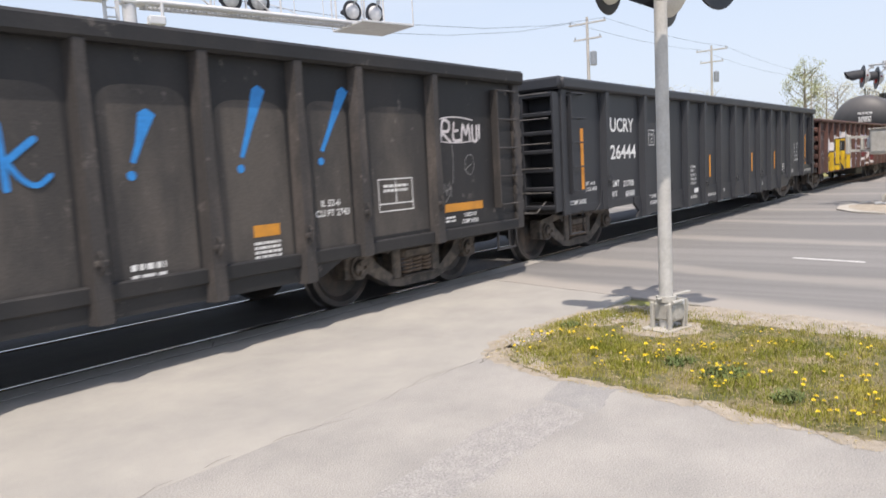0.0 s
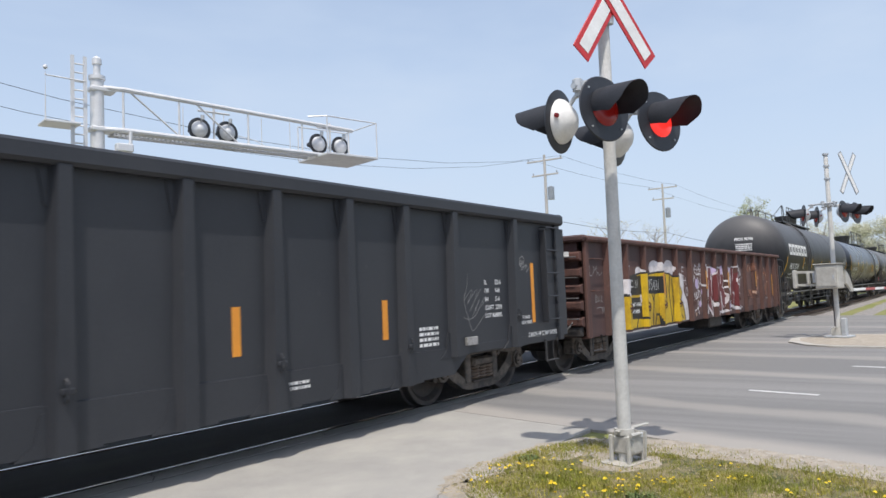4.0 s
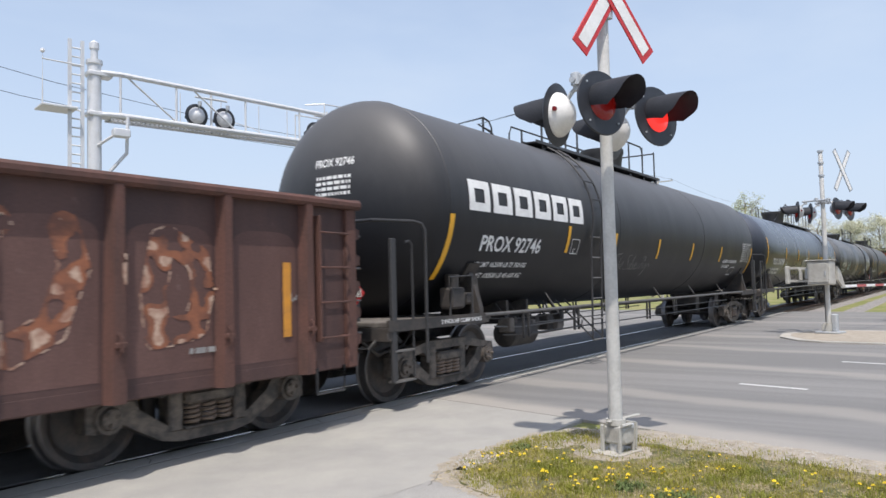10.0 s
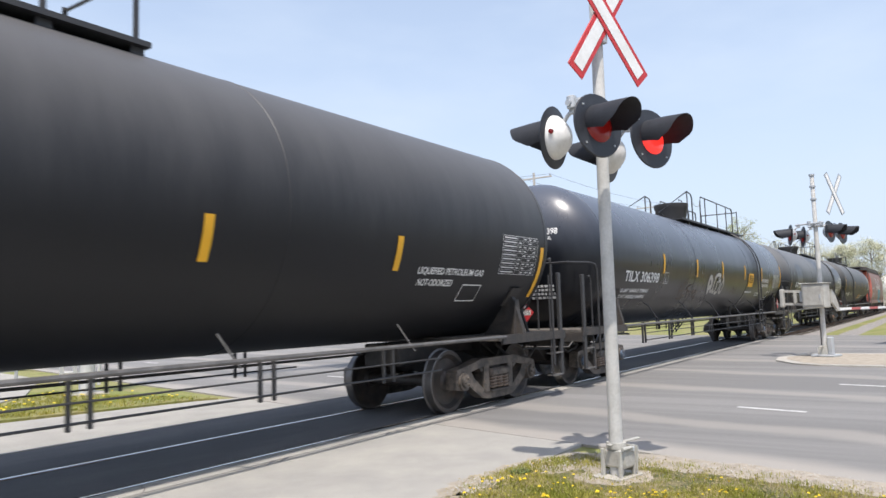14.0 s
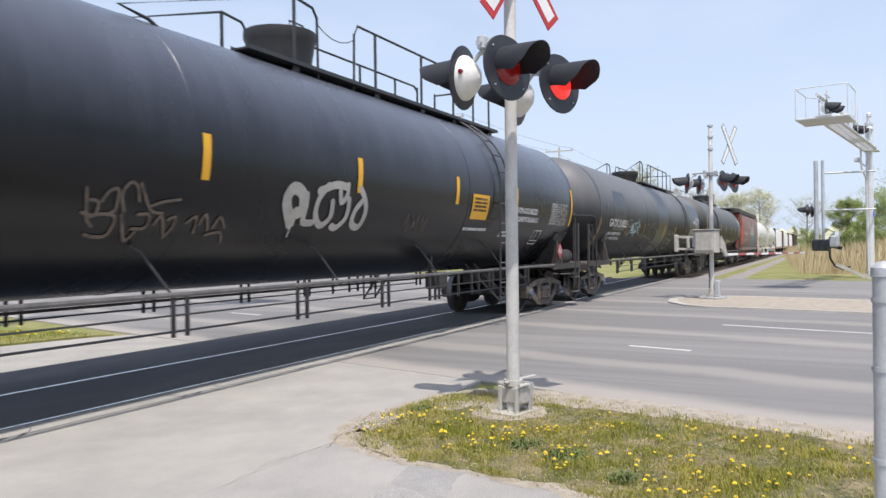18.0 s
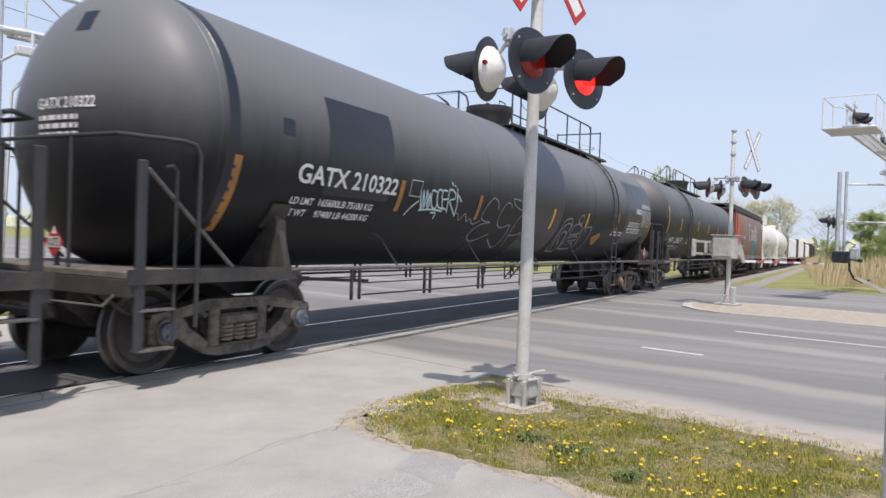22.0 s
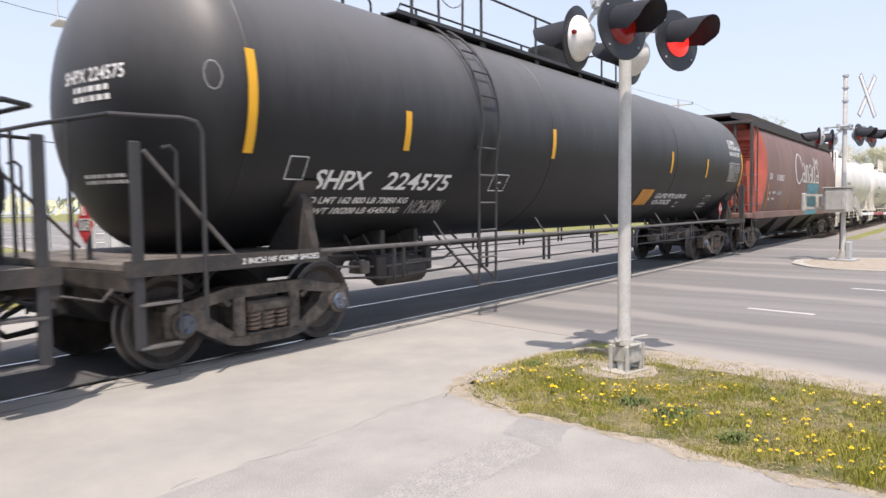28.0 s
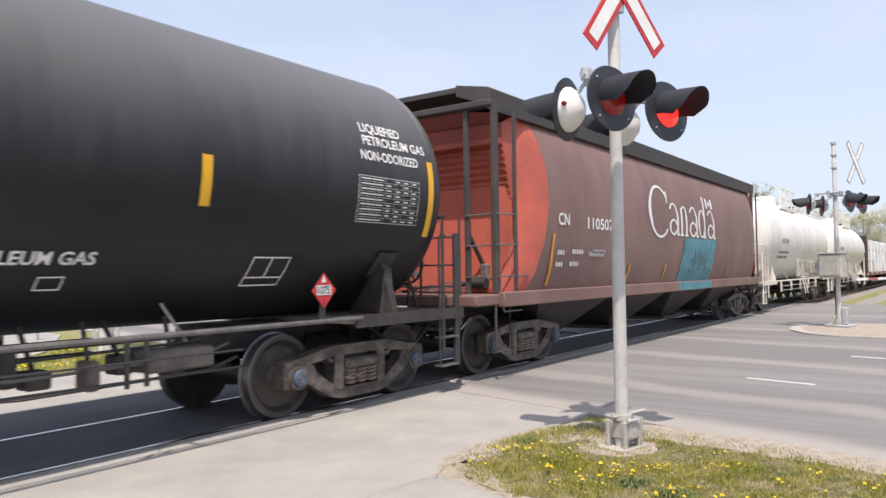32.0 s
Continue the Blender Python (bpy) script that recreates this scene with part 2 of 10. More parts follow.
M_BRICK = mat("tan_siding", (0.50, 0.42, 0.32), 0.85, 0, (0.42, 0.35, 0.27), 1, 20, 0.2)
M_ROOF = mat("roof_shingle", (0.27, 0.20, 0.165), 0.92, 0, (0.2, 0.15, 0.125), 2, 15, 0.4, amount=0.8)
M_GLASS = mat("dark_window_glass", (0.04, 0.05, 0.06), 0.08, 0, (0.05, 0.06, 0.07), 2, 20, 0)
M_CARWHITE = mat("car_white", (0.70, 0.71, 0.72), 0.3, 0, (0.66, 0.67, 0.68), 2, 10, 0)
M_CARGREY = mat("car_grey", (0.30, 0.32, 0.34), 0.3, 0.3, (0.27, 0.29, 0.31), 2, 10, 0)
M_RUBBER = mat("rubber", (0.025, 0.025, 0.025), 0.85)
M_SIGNBLUE = mat("blue_sign", (0.05, 0.14, 0.5), 0.5)
# train paints
M_STEEL = mat("truck_cast_steel", (0.05, 0.045, 0.041), 0.55, 0.15, (0.18, 0.148, 0.12), 6, 50, 0.35, amount=0.9, tint=0.22)
M_STEELD = mat("underframe_dark", (0.034, 0.032, 0.031), 0.65, 0.1, (0.075, 0.063, 0.054), 4, 60, 0.3, amount=0.8, tint=0.2)
M_WHEEL = mat("wheel_steel", (0.05, 0.045, 0.042), 0.5, 0.2, (0.10, 0.078, 0.064), 5, 60, 0.2, amount=0.8)
M_TREAD = mat("wheel_tread", (0.20, 0.19, 0.185), 0.4, 0.8, (0.14, 0.13, 0.125), 5, 50, 0.03)
M_SPRING = mat("spring_steel", (0.22, 0.17, 0.135), 0.55, 0.4, (0.30, 0.22, 0.16), 7, 60, 0.1)
M_CAPBLUE = mat("bearing_cap_blue", (0.09, 0.13, 0.19), 0.6, 0.2, (0.2, 0.17, 0.15), 8, 60, 0.1)
M_CAPRUST = mat("bearing_cap_rust", (0.36, 0.19, 0.11), 0.8, 0.1, (0.22, 0.13, 0.09), 8, 60, 0.1)
M_GONA = mat("weathered_brown_black", (0.0135, 0.0138, 0.0148), 0.6, 0, (0.028, 0.026, 0.0255), 1.2, 40, 0.12, stretch=(1, 1, 0.45), amount=0.85, tint=0.15)
# dusty field tone, lightened like the sunlit part of a panel
M_LITDUST = mat("lit_dusty_panel", (0.044, 0.041, 0.039), 0.75, 0, (0.092, 0.081, 0.071), 1.6, 50, 0.15, stretch=(1, 1, 0.35), amount=0.9, tint=0.2)
M_GONARIB = mat("weathered_rib", (0.044, 0.04, 0.038), 0.65, 0, (0.135, 0.112, 0.097), 3, 40, 0.2, stretch=(1, 1, 0.3), amount=0.6, edge=(0.5, 0.7), tint=0.2)
M_GONB = mat("charcoal_paint", (0.024, 0.026, 0.031), 0.5, 0, (0.034, 0.036, 0.041), 0.8, 30, 0.05, stretch=(1, 1, 0.5), amount=0.8, tint=0.06)
# worn oxide tone with the sunlit panel's lightness in it
M_GONCD = mat("oxide_lit_worn_field", (0.098, 0.05, 0.042), 0.72, 0, (0.135, 0.072, 0.06), 1.6, 40, 0.12, stretch=(1, 1, 0.4), amount=0.85, tint=0.16)
M_GONC = mat("oxide_brown", (0.055, 0.029, 0.027), 0.68, 0, (0.09, 0.047, 0.04), 1.3, 40, 0.12, stretch=(1, 1, 0.4), amount=0.85, tint=0.14)
M_GONCR = mat("oxide_rust", (0.11, 0.05, 0.038), 0.75, 0, (0.065, 0.036, 0.03), 3, 40, 0.2, stretch=(1, 1, 0.3), amount=0.8, tint=0.18)
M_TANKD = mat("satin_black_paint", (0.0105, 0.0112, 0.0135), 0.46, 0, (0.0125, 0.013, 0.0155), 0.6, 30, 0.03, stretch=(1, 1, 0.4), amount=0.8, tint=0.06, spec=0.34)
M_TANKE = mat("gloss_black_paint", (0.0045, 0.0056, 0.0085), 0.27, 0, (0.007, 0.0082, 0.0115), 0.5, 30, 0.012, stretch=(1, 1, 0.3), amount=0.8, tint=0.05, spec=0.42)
M_TANKF = mat("faded_black_paint", (0.010, 0.0105, 0.0125), 0.45, 0, (0.015, 0.0155, 0.0175), 0.6, 30, 0.03, stretch=(1, 1, 0.4), amount=0.8, tint=0.07, spec=0.26)
M_TANKFP = mat("fresh_black_patch", (0.012, 0.014, 0.020), 0.32, 0, (0.015, 0.016, 0.022), 1, 30, 0.02)
M_TANKG = mat("black_tank_paint", (0.0105, 0.0115, 0.0135), 0.46, 0, (0.0155, 0.0165, 0.0185), 0.6, 30, 0.02, stretch=(1, 1, 0.4), amount=0.8, tint=0.06, spec=0.34)


def chalk_and_sheen(m, col, z0, z1, force):
    """Dust and sun-bleached chalk on the upper paint, with sun and sky sheen put into the colour, broken up by streaks
    that run down the side.
    """
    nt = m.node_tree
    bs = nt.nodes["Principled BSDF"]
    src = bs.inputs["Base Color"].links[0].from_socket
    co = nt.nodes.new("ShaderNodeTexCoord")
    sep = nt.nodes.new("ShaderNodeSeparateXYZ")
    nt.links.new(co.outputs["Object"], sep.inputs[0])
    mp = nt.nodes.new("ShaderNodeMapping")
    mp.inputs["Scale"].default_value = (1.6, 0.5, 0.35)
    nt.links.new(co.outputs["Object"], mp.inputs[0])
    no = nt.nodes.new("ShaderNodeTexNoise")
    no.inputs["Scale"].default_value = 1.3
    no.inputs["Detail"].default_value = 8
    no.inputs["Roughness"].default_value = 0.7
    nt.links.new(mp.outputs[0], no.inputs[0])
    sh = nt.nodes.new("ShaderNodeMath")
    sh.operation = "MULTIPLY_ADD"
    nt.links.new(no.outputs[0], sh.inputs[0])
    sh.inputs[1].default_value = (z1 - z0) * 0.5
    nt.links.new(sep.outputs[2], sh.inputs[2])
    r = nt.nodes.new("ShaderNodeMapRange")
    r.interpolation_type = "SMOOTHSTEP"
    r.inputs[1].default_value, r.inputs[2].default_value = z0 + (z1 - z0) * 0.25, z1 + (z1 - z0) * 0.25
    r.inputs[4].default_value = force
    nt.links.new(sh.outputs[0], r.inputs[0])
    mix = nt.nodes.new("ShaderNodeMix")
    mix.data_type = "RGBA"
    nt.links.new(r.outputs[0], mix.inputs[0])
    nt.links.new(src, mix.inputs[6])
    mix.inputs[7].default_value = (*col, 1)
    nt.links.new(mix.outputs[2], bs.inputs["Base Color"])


# D: settled dust, plus the sunlit sheen of its top as paler colour
chalk_and_sheen(M_TANKD, (0.104, 0.102, 0.102), 2.3, 4.0, 0.9)
chalk_and_sheen(M_TANKF, (0.155, 0.158, 0.163), 2.05, 3.35, 0.9)
# G: dust, plus the soft highlight along its top painted in
chalk_and_sheen(M_TANKG, (0.135, 0.134, 0.132), 2.3, 3.9, 0.9)
# E: sky reflected in the gloss, painted as bluish colour on the upper half
chalk_and_sheen(M_TANKE, (0.098, 0.11, 0.138), 2.4, 3.8, 0.9)


def flecked(m, col, scale, low, high, force, stretch=(1, 1, 1)):
    """Small chips and dust flecks with a broken outline over a paint."""
    nt = m.node_tree
    bs = nt.nodes["Principled BSDF"]
    src = bs.inputs["Base Color"].links[0].from_socket
    co = nt.nodes.new("ShaderNodeTexCoord")
    mp = nt.nodes.new("ShaderNodeMapping")
    mp.inputs["Scale"].default_value = stretch
    nt.links.new(co.outputs["Object"], mp.inputs[0])
    no = nt.nodes.new("ShaderNodeTexNoise")
    no.inputs["Scale"].default_value = scale
    no.inputs["Detail"].default_value = 6
    no.inputs["Roughness"].default_value = 0.72
    nt.links.new(mp.outputs[0], no.inputs[0])
    r = nt.nodes.new("ShaderNodeMapRange")
    r.inputs[1].default_value, r.inputs[2].default_value, r.inputs[4].default_value = low, high, force
    nt.links.new(no.outputs[0], r.inputs[0])
    mix = nt.nodes.new("ShaderNodeMix")
    mix.data_type = "RGBA"
    nt.links.new(r.outputs[0], mix.inputs[0])
    nt.links.new(src, mix.inputs[6])
    mix.inputs[7].default_value = (*col, 1)
    nt.links.new(mix.outputs[2], bs.inputs["Base Color"])


for m in (M_GONA, M_LITDUST, M_GONARIB):
    flecked(m, (0.21, 0.185, 0.165), 7.0, 0.62, 0.72, 0.75, (1, 1, 0.7))
for m in (M_GONC, M_GONCD, M_GONCR):
    flecked(m, (0.24, 0.17, 0.145), 9.0, 0.64, 0.74, 0.5, (1, 1, 0.6))
flecked(M_GONB, (0.085, 0.082, 0.08), 8.0, 0.64, 0.74, 0.45, (1, 1, 0.5))
M_TANKW = mat("white_tank_paint", (0.74, 0.73, 0.70), 0.4, 0, (0.62, 0.59, 0.54), 0.8, 20, 0.02, stretch=(1, 1, 0.3), amount=0.8)
M_HOP = mat("hopper_brown", (0.225, 0.132, 0.11), 0.55, 0, (0.165, 0.097, 0.083), 0.7, 30, 0.06, stretch=(1, 1, 0.35), amount=0.85, tint=0.1)
M_HOPRED = mat("hopper_end_red", (0.50, 0.105, 0.066), 0.6, 0, (0.36, 0.085, 0.06), 1.0, 30, 0.05, amount=0.8, tint=0.14)
M_HOPDK = mat("hopper_dark", (0.05, 0.046, 0.045), 0.7, 0, (0.085, 0.07, 0.064), 2, 40, 0.1)
M_PIPE = mat("black_handrail", (0.036, 0.036, 0.038), 0.5, 0.1, (0.05, 0.048, 0.047), 4, 40, 0.05)
M_PIPEG = mat("worn_handrail", (0.12, 0.115, 0.11), 0.5, 0.3, (0.2, 0.19, 0.18), 6, 40, 0.05, amount=0.7)
M_PLATF = mat("worn_platform", (0.17, 0.152, 0.132), 0.8, 0.05, (0.08, 0.07, 0.062), 4, 50, 0.2, amount=0.8)
M_ORANGE = mat("reflective_yellow_orange", (0.80, 0.42, 0.02), 0.45, 0, (0.72, 0.36, 0.02), 3, 60, 0.02, amount=0.5, tint=0.05)
M_ORANGEF = mat("grimy_reflector", (0.42, 0.19, 0.04), 0.6, 0, (0.28, 0.14, 0.05), 3, 60, 0.02, amount=0.9, tint=0.12)
M_ORANGED = mat("dirty_orange_reflector", (0.62, 0.27, 0.03), 0.55, 0, (0.45, 0.2, 0.04), 4, 60, 0.02, amount=0.7, tint=0.08)
M_ORANGEB = mat("deep_orange_reflector", (0.76, 0.30, 0.03), 0.5, 0, (0.64, 0.25, 0.03), 3, 60, 0.02, amount=0.6, tint=0.06)
M_LETTER = mat("white_lettering", (0.78, 0.78, 0.76), 0.6, 0, (0.62, 0.62, 0.6), 5, 60, 0, amount=0.6, tint=0.05)
M_LETDIM = mat("faded_lettering", (0.36, 0.35, 0.34), 0.65, 0, (0.2, 0.2, 0.19), 9, 80, 0, amount=0.8)
M_BLACKP = mat("black_stencil", (0.02, 0.02, 0.02), 0.6)
G_YEL = mat("spray_yellow", (0.58, 0.38, 0.008), 0.5, 0, (0.30, 0.18, 0.012), 3.2, 40, 0.03, stretch=(1, 1, 0.5), amount=0.85, edge=(0.45, 0.62))
G_BLK = mat("spray_black", (0.018, 0.018, 0.018), 0.55)
G_WHT = mat("spray_white", (0.66, 0.63, 0.63), 0.6, 0, (0.44, 0.4, 0.4), 5, 40, 0.02, amount=0.9)
G_RED = mat("spray_dark_red", (0.14, 0.025, 0.026), 0.55, 0, (0.11, 0.018, 0.02), 3, 40, 0.02)
G_RUST = mat("spray_faded_orange", (0.27, 0.1, 0.05), 0.7, 0, (0.12, 0.055, 0.04), 4, 40, 0.05, amount=0.9)
G_PALE = mat("spray_faded_cream", (0.5, 0.36, 0.27), 0.7, 0, (0.3, 0.15, 0.1), 7, 40, 0.05, amount=0.9)
G_LIL = mat("spray_lilac", (0.52, 0.42, 0.60), 0.6)
G_AQUA = mat("spray_pale_aqua", (0.6, 0.76, 0.75), 0.6, 0, (0.42, 0.55, 0.55), 8, 40, 0, amount=0.6)
G_BLUE = mat("spray_blue", (0.018, 0.24, 0.62), 0.6, 0, (0.018, 0.17, 0.46), 6, 40, 0)
G_TEAL = mat("spray_teal", (0.085, 0.27, 0.32), 0.6, 0, (0.06, 0.19, 0.23), 5, 30, 0, amount=0.8)
G_SILV = mat("spray_silver", (0.50, 0.48, 0.44), 0.5, 0.2, (0.4, 0.38, 0.35), 4, 40, 0.02, amount=0.8)
G_TAN = mat("spray_faded_tan", (0.16, 0.125, 0.1), 0.7, 0, (0.08, 0.066, 0.055), 6, 40, 0, amount=0.8)
G_DIM = mat("spray_dim", (0.10, 0.09, 0.085), 0.6, 0, (0.06, 0.056, 0.054), 6, 60, 0, amount=0.8)


# ---- mesh helpers ----
class Mesh:
    """Collects vertices and faces."""

    def __init__(self):
        self.v, self.f = [], []

    def add(self, v, f):
        n = len(self.v)
        self.v += [tuple(p) for p in v]
        self.f += [tuple(i + n for i in q) for q in f]
        return self

    def box(self, x0, x1, y0, y1, z0, z1):
        v = [(x, y, z) for x in (x0, x1) for y in (y0, y1) for z in (z0, z1)]
        return self.add(v, [(0, 1, 3, 2), (4, 6, 7, 5), (0, 4, 5, 1), (2, 3, 7, 6), (0, 2, 6, 4), (1, 5, 7, 3)])

    def cbox(self, x0, x1, y0, y1, z0, z1, c=0.012):
        """A box with chamfered edges along its longest side and pulled-in ends."""
        d = (x1 - x0, y1 - y0, z1 - z0)
        a = d.index(max(d))
        o = [i for i in range(3) if i != a]
        lo, hi = (x0, y0, z0), (x1, y1, z1)

        def ring(at, inset):
            p0, p1, q0, q1 = lo[o[0]] + inset, hi[o[0]] - inset, lo[o[1]] + inset, hi[o[1]] - inset
            k = c
            pts = [(p0 + k, q0), (p1 - k, q0), (p1, q0 + k), (p1, q1 - k), (p1 - k, q1), (p0 + k, q1), (p0, q1 - k), (p0, q0 + k)]
            out = []
            for p, q in pts:
                w = [0, 0, 0]
                w[a], w[o[0]], w[o[1]] = at, p, q
                out.append(w)
            return out

        rings = [ring(lo[a], c), ring(lo[a] + c, 0), ring(hi[a] - c, 0), ring(hi[a], c)]
        return self.rings(rings, caps=True)

    def rings(self, rings, caps=True, closed=True):
        n = len(rings[0])
        v = [p for r in rings for p in r]
        f = []
        for i in range(len(rings) - 1):
            for j in range(n if closed else n - 1):
                k = (j + 1) % n
                f.append((i * n + j, i * n + k, (i + 1) * n + k, (i + 1) * n + j))
        if caps:
            f += [tuple(range(n))[::-1], tuple(range((len(rings) - 1) * n, len(rings) * n))]
        return self.add(v, f)

    def tube(self, pts, r, n=8, caps=True):
        """A pipe along a line of points."""
        pts = [Vector(p) for p in pts]
        rings = []
        for i, p in enumerate(pts):
            t = ((pts[min(i + 1, len(pts) - 1)] - p).normalized() + (p - pts[max(i - 1, 0)]).normalized()).normalized()
            a = Vector((0, 0, 1)) if abs(t.z) < 0.9 else Vector((1, 0, 0))
            u = t.cross(a).normalized()
            w = t.cross(u)
            rr = r[i] if isinstance(r, (list, tuple)) else r
            rings.append([p + rr * (math.cos(2 * math.pi * j / n) * u + math.sin(2 * math.pi * j / n) * w) for j in range(n)])
        return self.rings(rings, caps)

    def bar(self, p, q, w, h):
        """A square bar from p to q."""
        p, q = Vector(p), Vector(q)
        t = (q - p).normalized()
        a = Vector((0, 0, 1)) if abs(t.z) < 0.95 else Vector((0, 1, 0))
        u = t.cross(a).normalized()
        s = t.cross(u)
        return self.rings([[e + u * w / 2 * i + s * h / 2 * j for i, j in ((-1, -1), (1, -1), (1, 1), (-1, 1))] for e in (p, q)])

    def prism(self, profile, axis, a, b):
        """A closed outline pulled along an axis from a to b. axis x: outline (y, z); y: (x, z); z: (x, y)."""
        def put(p, s):
            return {"x": (s, p[0], p[1]), "y": (p[0], s, p[1]), "z": (p[0], p[1], s)}[axis]
        return self.rings([[put(p, a) for p in profile], [put(p, b) for p in profile]])

    def lathe(self, profile, centre, axis="y", n=32, caps=False):
        """(along, radius) pairs turned about an axis."""
        c = Vector(centre)
        rings = []
        for s, r in profile:
            ring = []
            for j in range(n):
                a, b = r * math.cos(2 * math.pi * j / n), r * math.sin(2 * math.pi * j / n)
                ring.append(c + Vector({"x": (s, a, b), "y": (b, s, a), "z": (a, b, s)}[axis]))
            rings.append(ring)
        return self.rings(rings, caps)

    def mesh(self, name, material, angle=35):
        me = bpy.data.meshes.new(name)
        me.from_pydata(self.v, [], self.f)
        bm = bmesh.new()
        bm.from_mesh(me)
        bmesh.ops.recalc_face_normals(bm, faces=bm.faces)
        bm.to_mesh(me)
        bm.free()
        for m in material if isinstance(material, (list, tuple)) else [material]:
            me.materials.append(m)
        me.shade_smooth()
        me.set_sharp_from_angle(angle=radians(angle))
        return me


class Pieces:
    """Several small meshes that become parts of their own."""

    def __init__(self):
        self.items = []
        self.small = Mesh()

    def fresh(self):
        self.items.append(Mesh())
        return self.items[-1]


def own(m):
    return m.fresh() if isinstance(m, Pieces) else m


def part(name, m, material, parent=None, label="", at=None, angle=35):
    """Links a mesh as one object under its thing or part."""
    if isinstance(m, Pieces):
        made = [part(name, q, material, parent, label, at, angle) for q in m.items if q.v]
        if m.small.v:
            made.append(tagged(part("small_print", m.small, material, parent, "rows of small print", at, angle), kind="stuff"))
        return made[0]
    me = m.mesh(name, material, angle) if isinstance(m, Mesh) else m
    ob = new(name, me)
    if parent:
        ob.parent = parent
    if at is not None:
        ob.matrix_basis = at
    return tagged(ob, label)


def thing(name, label, category, at=None, group="", kind=""):
    ob = new(name)
    ob.empty_display_size = 0.2
    if at is not None:
        ob.matrix_basis = at
    return tagged(ob, label, category, group, kind)


def solid(name, m, material, label, category, group="", kind="", at=None, angle=35):
    ob = part(name, m, material, None, label, at, angle)
    return tagged(ob, "", category, group, kind)


# ---- lettering: outlines of the built-in font, laid on flat and round surfaces ----
WORDS = {}


def words(*strings):
    made = []
    for s in strings:
        if s not in WORDS:
            cu = bpy.data.curves.new("lettering", "FONT")
            cu.body, cu.size, cu.offset, cu.resolution_u = s, 1.0, 0.02, 3
            made.append((s, new("lettering", cu)))
            WORDS[s] = None
    bpy.context.view_layer.update()
    dg = bpy.context.evaluated_depsgraph_get()
    for s, ob in made:
        me = ob.evaluated_get(dg).to_mesh()
        v = [tuple(p.co) for p in me.vertices]
        lo, hi = min(p[0] for p in v), max(p[0] for p in v)
        WORDS[s] = ([((p[0] - lo) / 0.70, p[1] / 0.70) for p in v], [tuple(q.vertices) for q in me.polygons], (hi - lo) / 0.70)
        ob.evaluated_get(dg).to_mesh_clear()
        cu = ob.data
        bpy.data.objects.remove(ob)
        bpy.data.curves.remove(cu)


def lay(m, s, x, z, height, place, width=None, slant=0.0, up=False):
    """Adds the word s, its capitals height tall, to mesh m; place(x, z) gives the point on the surface."""
    v, f, w = WORDS[s]
    k = (width / w) if width else height
    pts = []
    for a, b in v:
        p, q = a * k + slant * b * height, b * height
        if up:
            p, q = -q, p
        pts.append(place(x + p, z + q))
    if not isinstance(m, Pieces):
        m.add(pts, f)
    elif height < 0.15:
        m.small.add(pts, f)
    else:
        for faces in islands(f):
            used = sorted({i for q in faces for i in q})
            back = {i: k for k, i in enumerate(used)}
            m.fresh().add([pts[i] for i in used], [tuple(back[i] for i in q) for q in faces])


def islands(faces):
    """Groups of faces that hang together: one for each letter."""
    root = {}

    def find(i):
        while root.setdefault(i, i) != i:
            root[i] = root[root[i]]
            i = root[i]
        return i

    for q in faces:
        for i in q[1:]:
            root[find(i)] = find(q[0])
    groups = {}
    for q in faces:
        groups.setdefault(find(q[0]), []).append(q)
    return list(groups.values())


def rect(m, x0, x1, z0, z1, place, n=6, nx=1):
    """A rectangle laid on a surface."""
    v = [place(x0 + (x1 - x0) * i / nx, z0 + (z1 - z0) * j / n) for j in range(n + 1) for i in range(nx + 1)]
    m.add(v, [(j * (nx + 1) + i, j * (nx + 1) + i + 1, (j + 1) * (nx + 1) + i + 1, (j + 1) * (nx + 1) + i) for j in range(n) for i in range(nx)])


def stroke(m, pts, width, place):
    """A painted line along points (x, z) on a surface: one mitred ribbon with blunt rounded ends."""
    m = own(m)
    line = [pts[0]]
    for a, b in zip(pts, pts[1:]):
        d = math.hypot(b[0] - a[0], b[1] - a[1])
        if d < 1e-5:
            continue
        n = max(1, int(d / 0.12))
        line += [(a[0] + (b[0] - a[0]) * i / n, a[1] + (b[1] - a[1]) * i / n) for i in range(1, n + 1)]
    if len(line) < 2:
        return
    way = []
    for a, b in zip(line, line[1:]):
        d = math.hypot(b[0] - a[0], b[1] - a[1])
        way.append(((b[0] - a[0]) / d, (b[1] - a[1]) / d))
    edge = []
    for i, (x, z) in enumerate(line):
        p, q = way[max(i - 1, 0)], way[min(i, len(way) - 1)]
        tx, tz = p[0] + q[0], p[1] + q[1]
        d = math.hypot(tx, tz)
        if d < 0.2:
            tx, tz, d = q[0], q[1], 1.0
        k = min(1.4, 2.0 / d) if d <= 2 else 1.0
        edge.append((x, z, -tz / d * width / 2 * k, tx / d * width / 2 * k))
    x, z, nx, nz = edge[0]
    ends = [(x - way[0][0] * width * 0.4, z - way[0][1] * width * 0.4, nx * 0.5, nz * 0.5)]
    x, z, nx, nz = edge[-1]
    edge = ends + edge + [(x + way[-1][0] * width * 0.4, z + way[-1][1] * width * 0.4, nx * 0.5, nz * 0.5)]
    v = []
    for x, z, nx, nz in edge:
        v += [place(x + nx, z + nz), place(x - nx, z - nz)]
    m.add(v, [(2 * i, 2 * i + 1, 2 * i + 3, 2 * i + 2) for i in range(len(edge) - 1)])


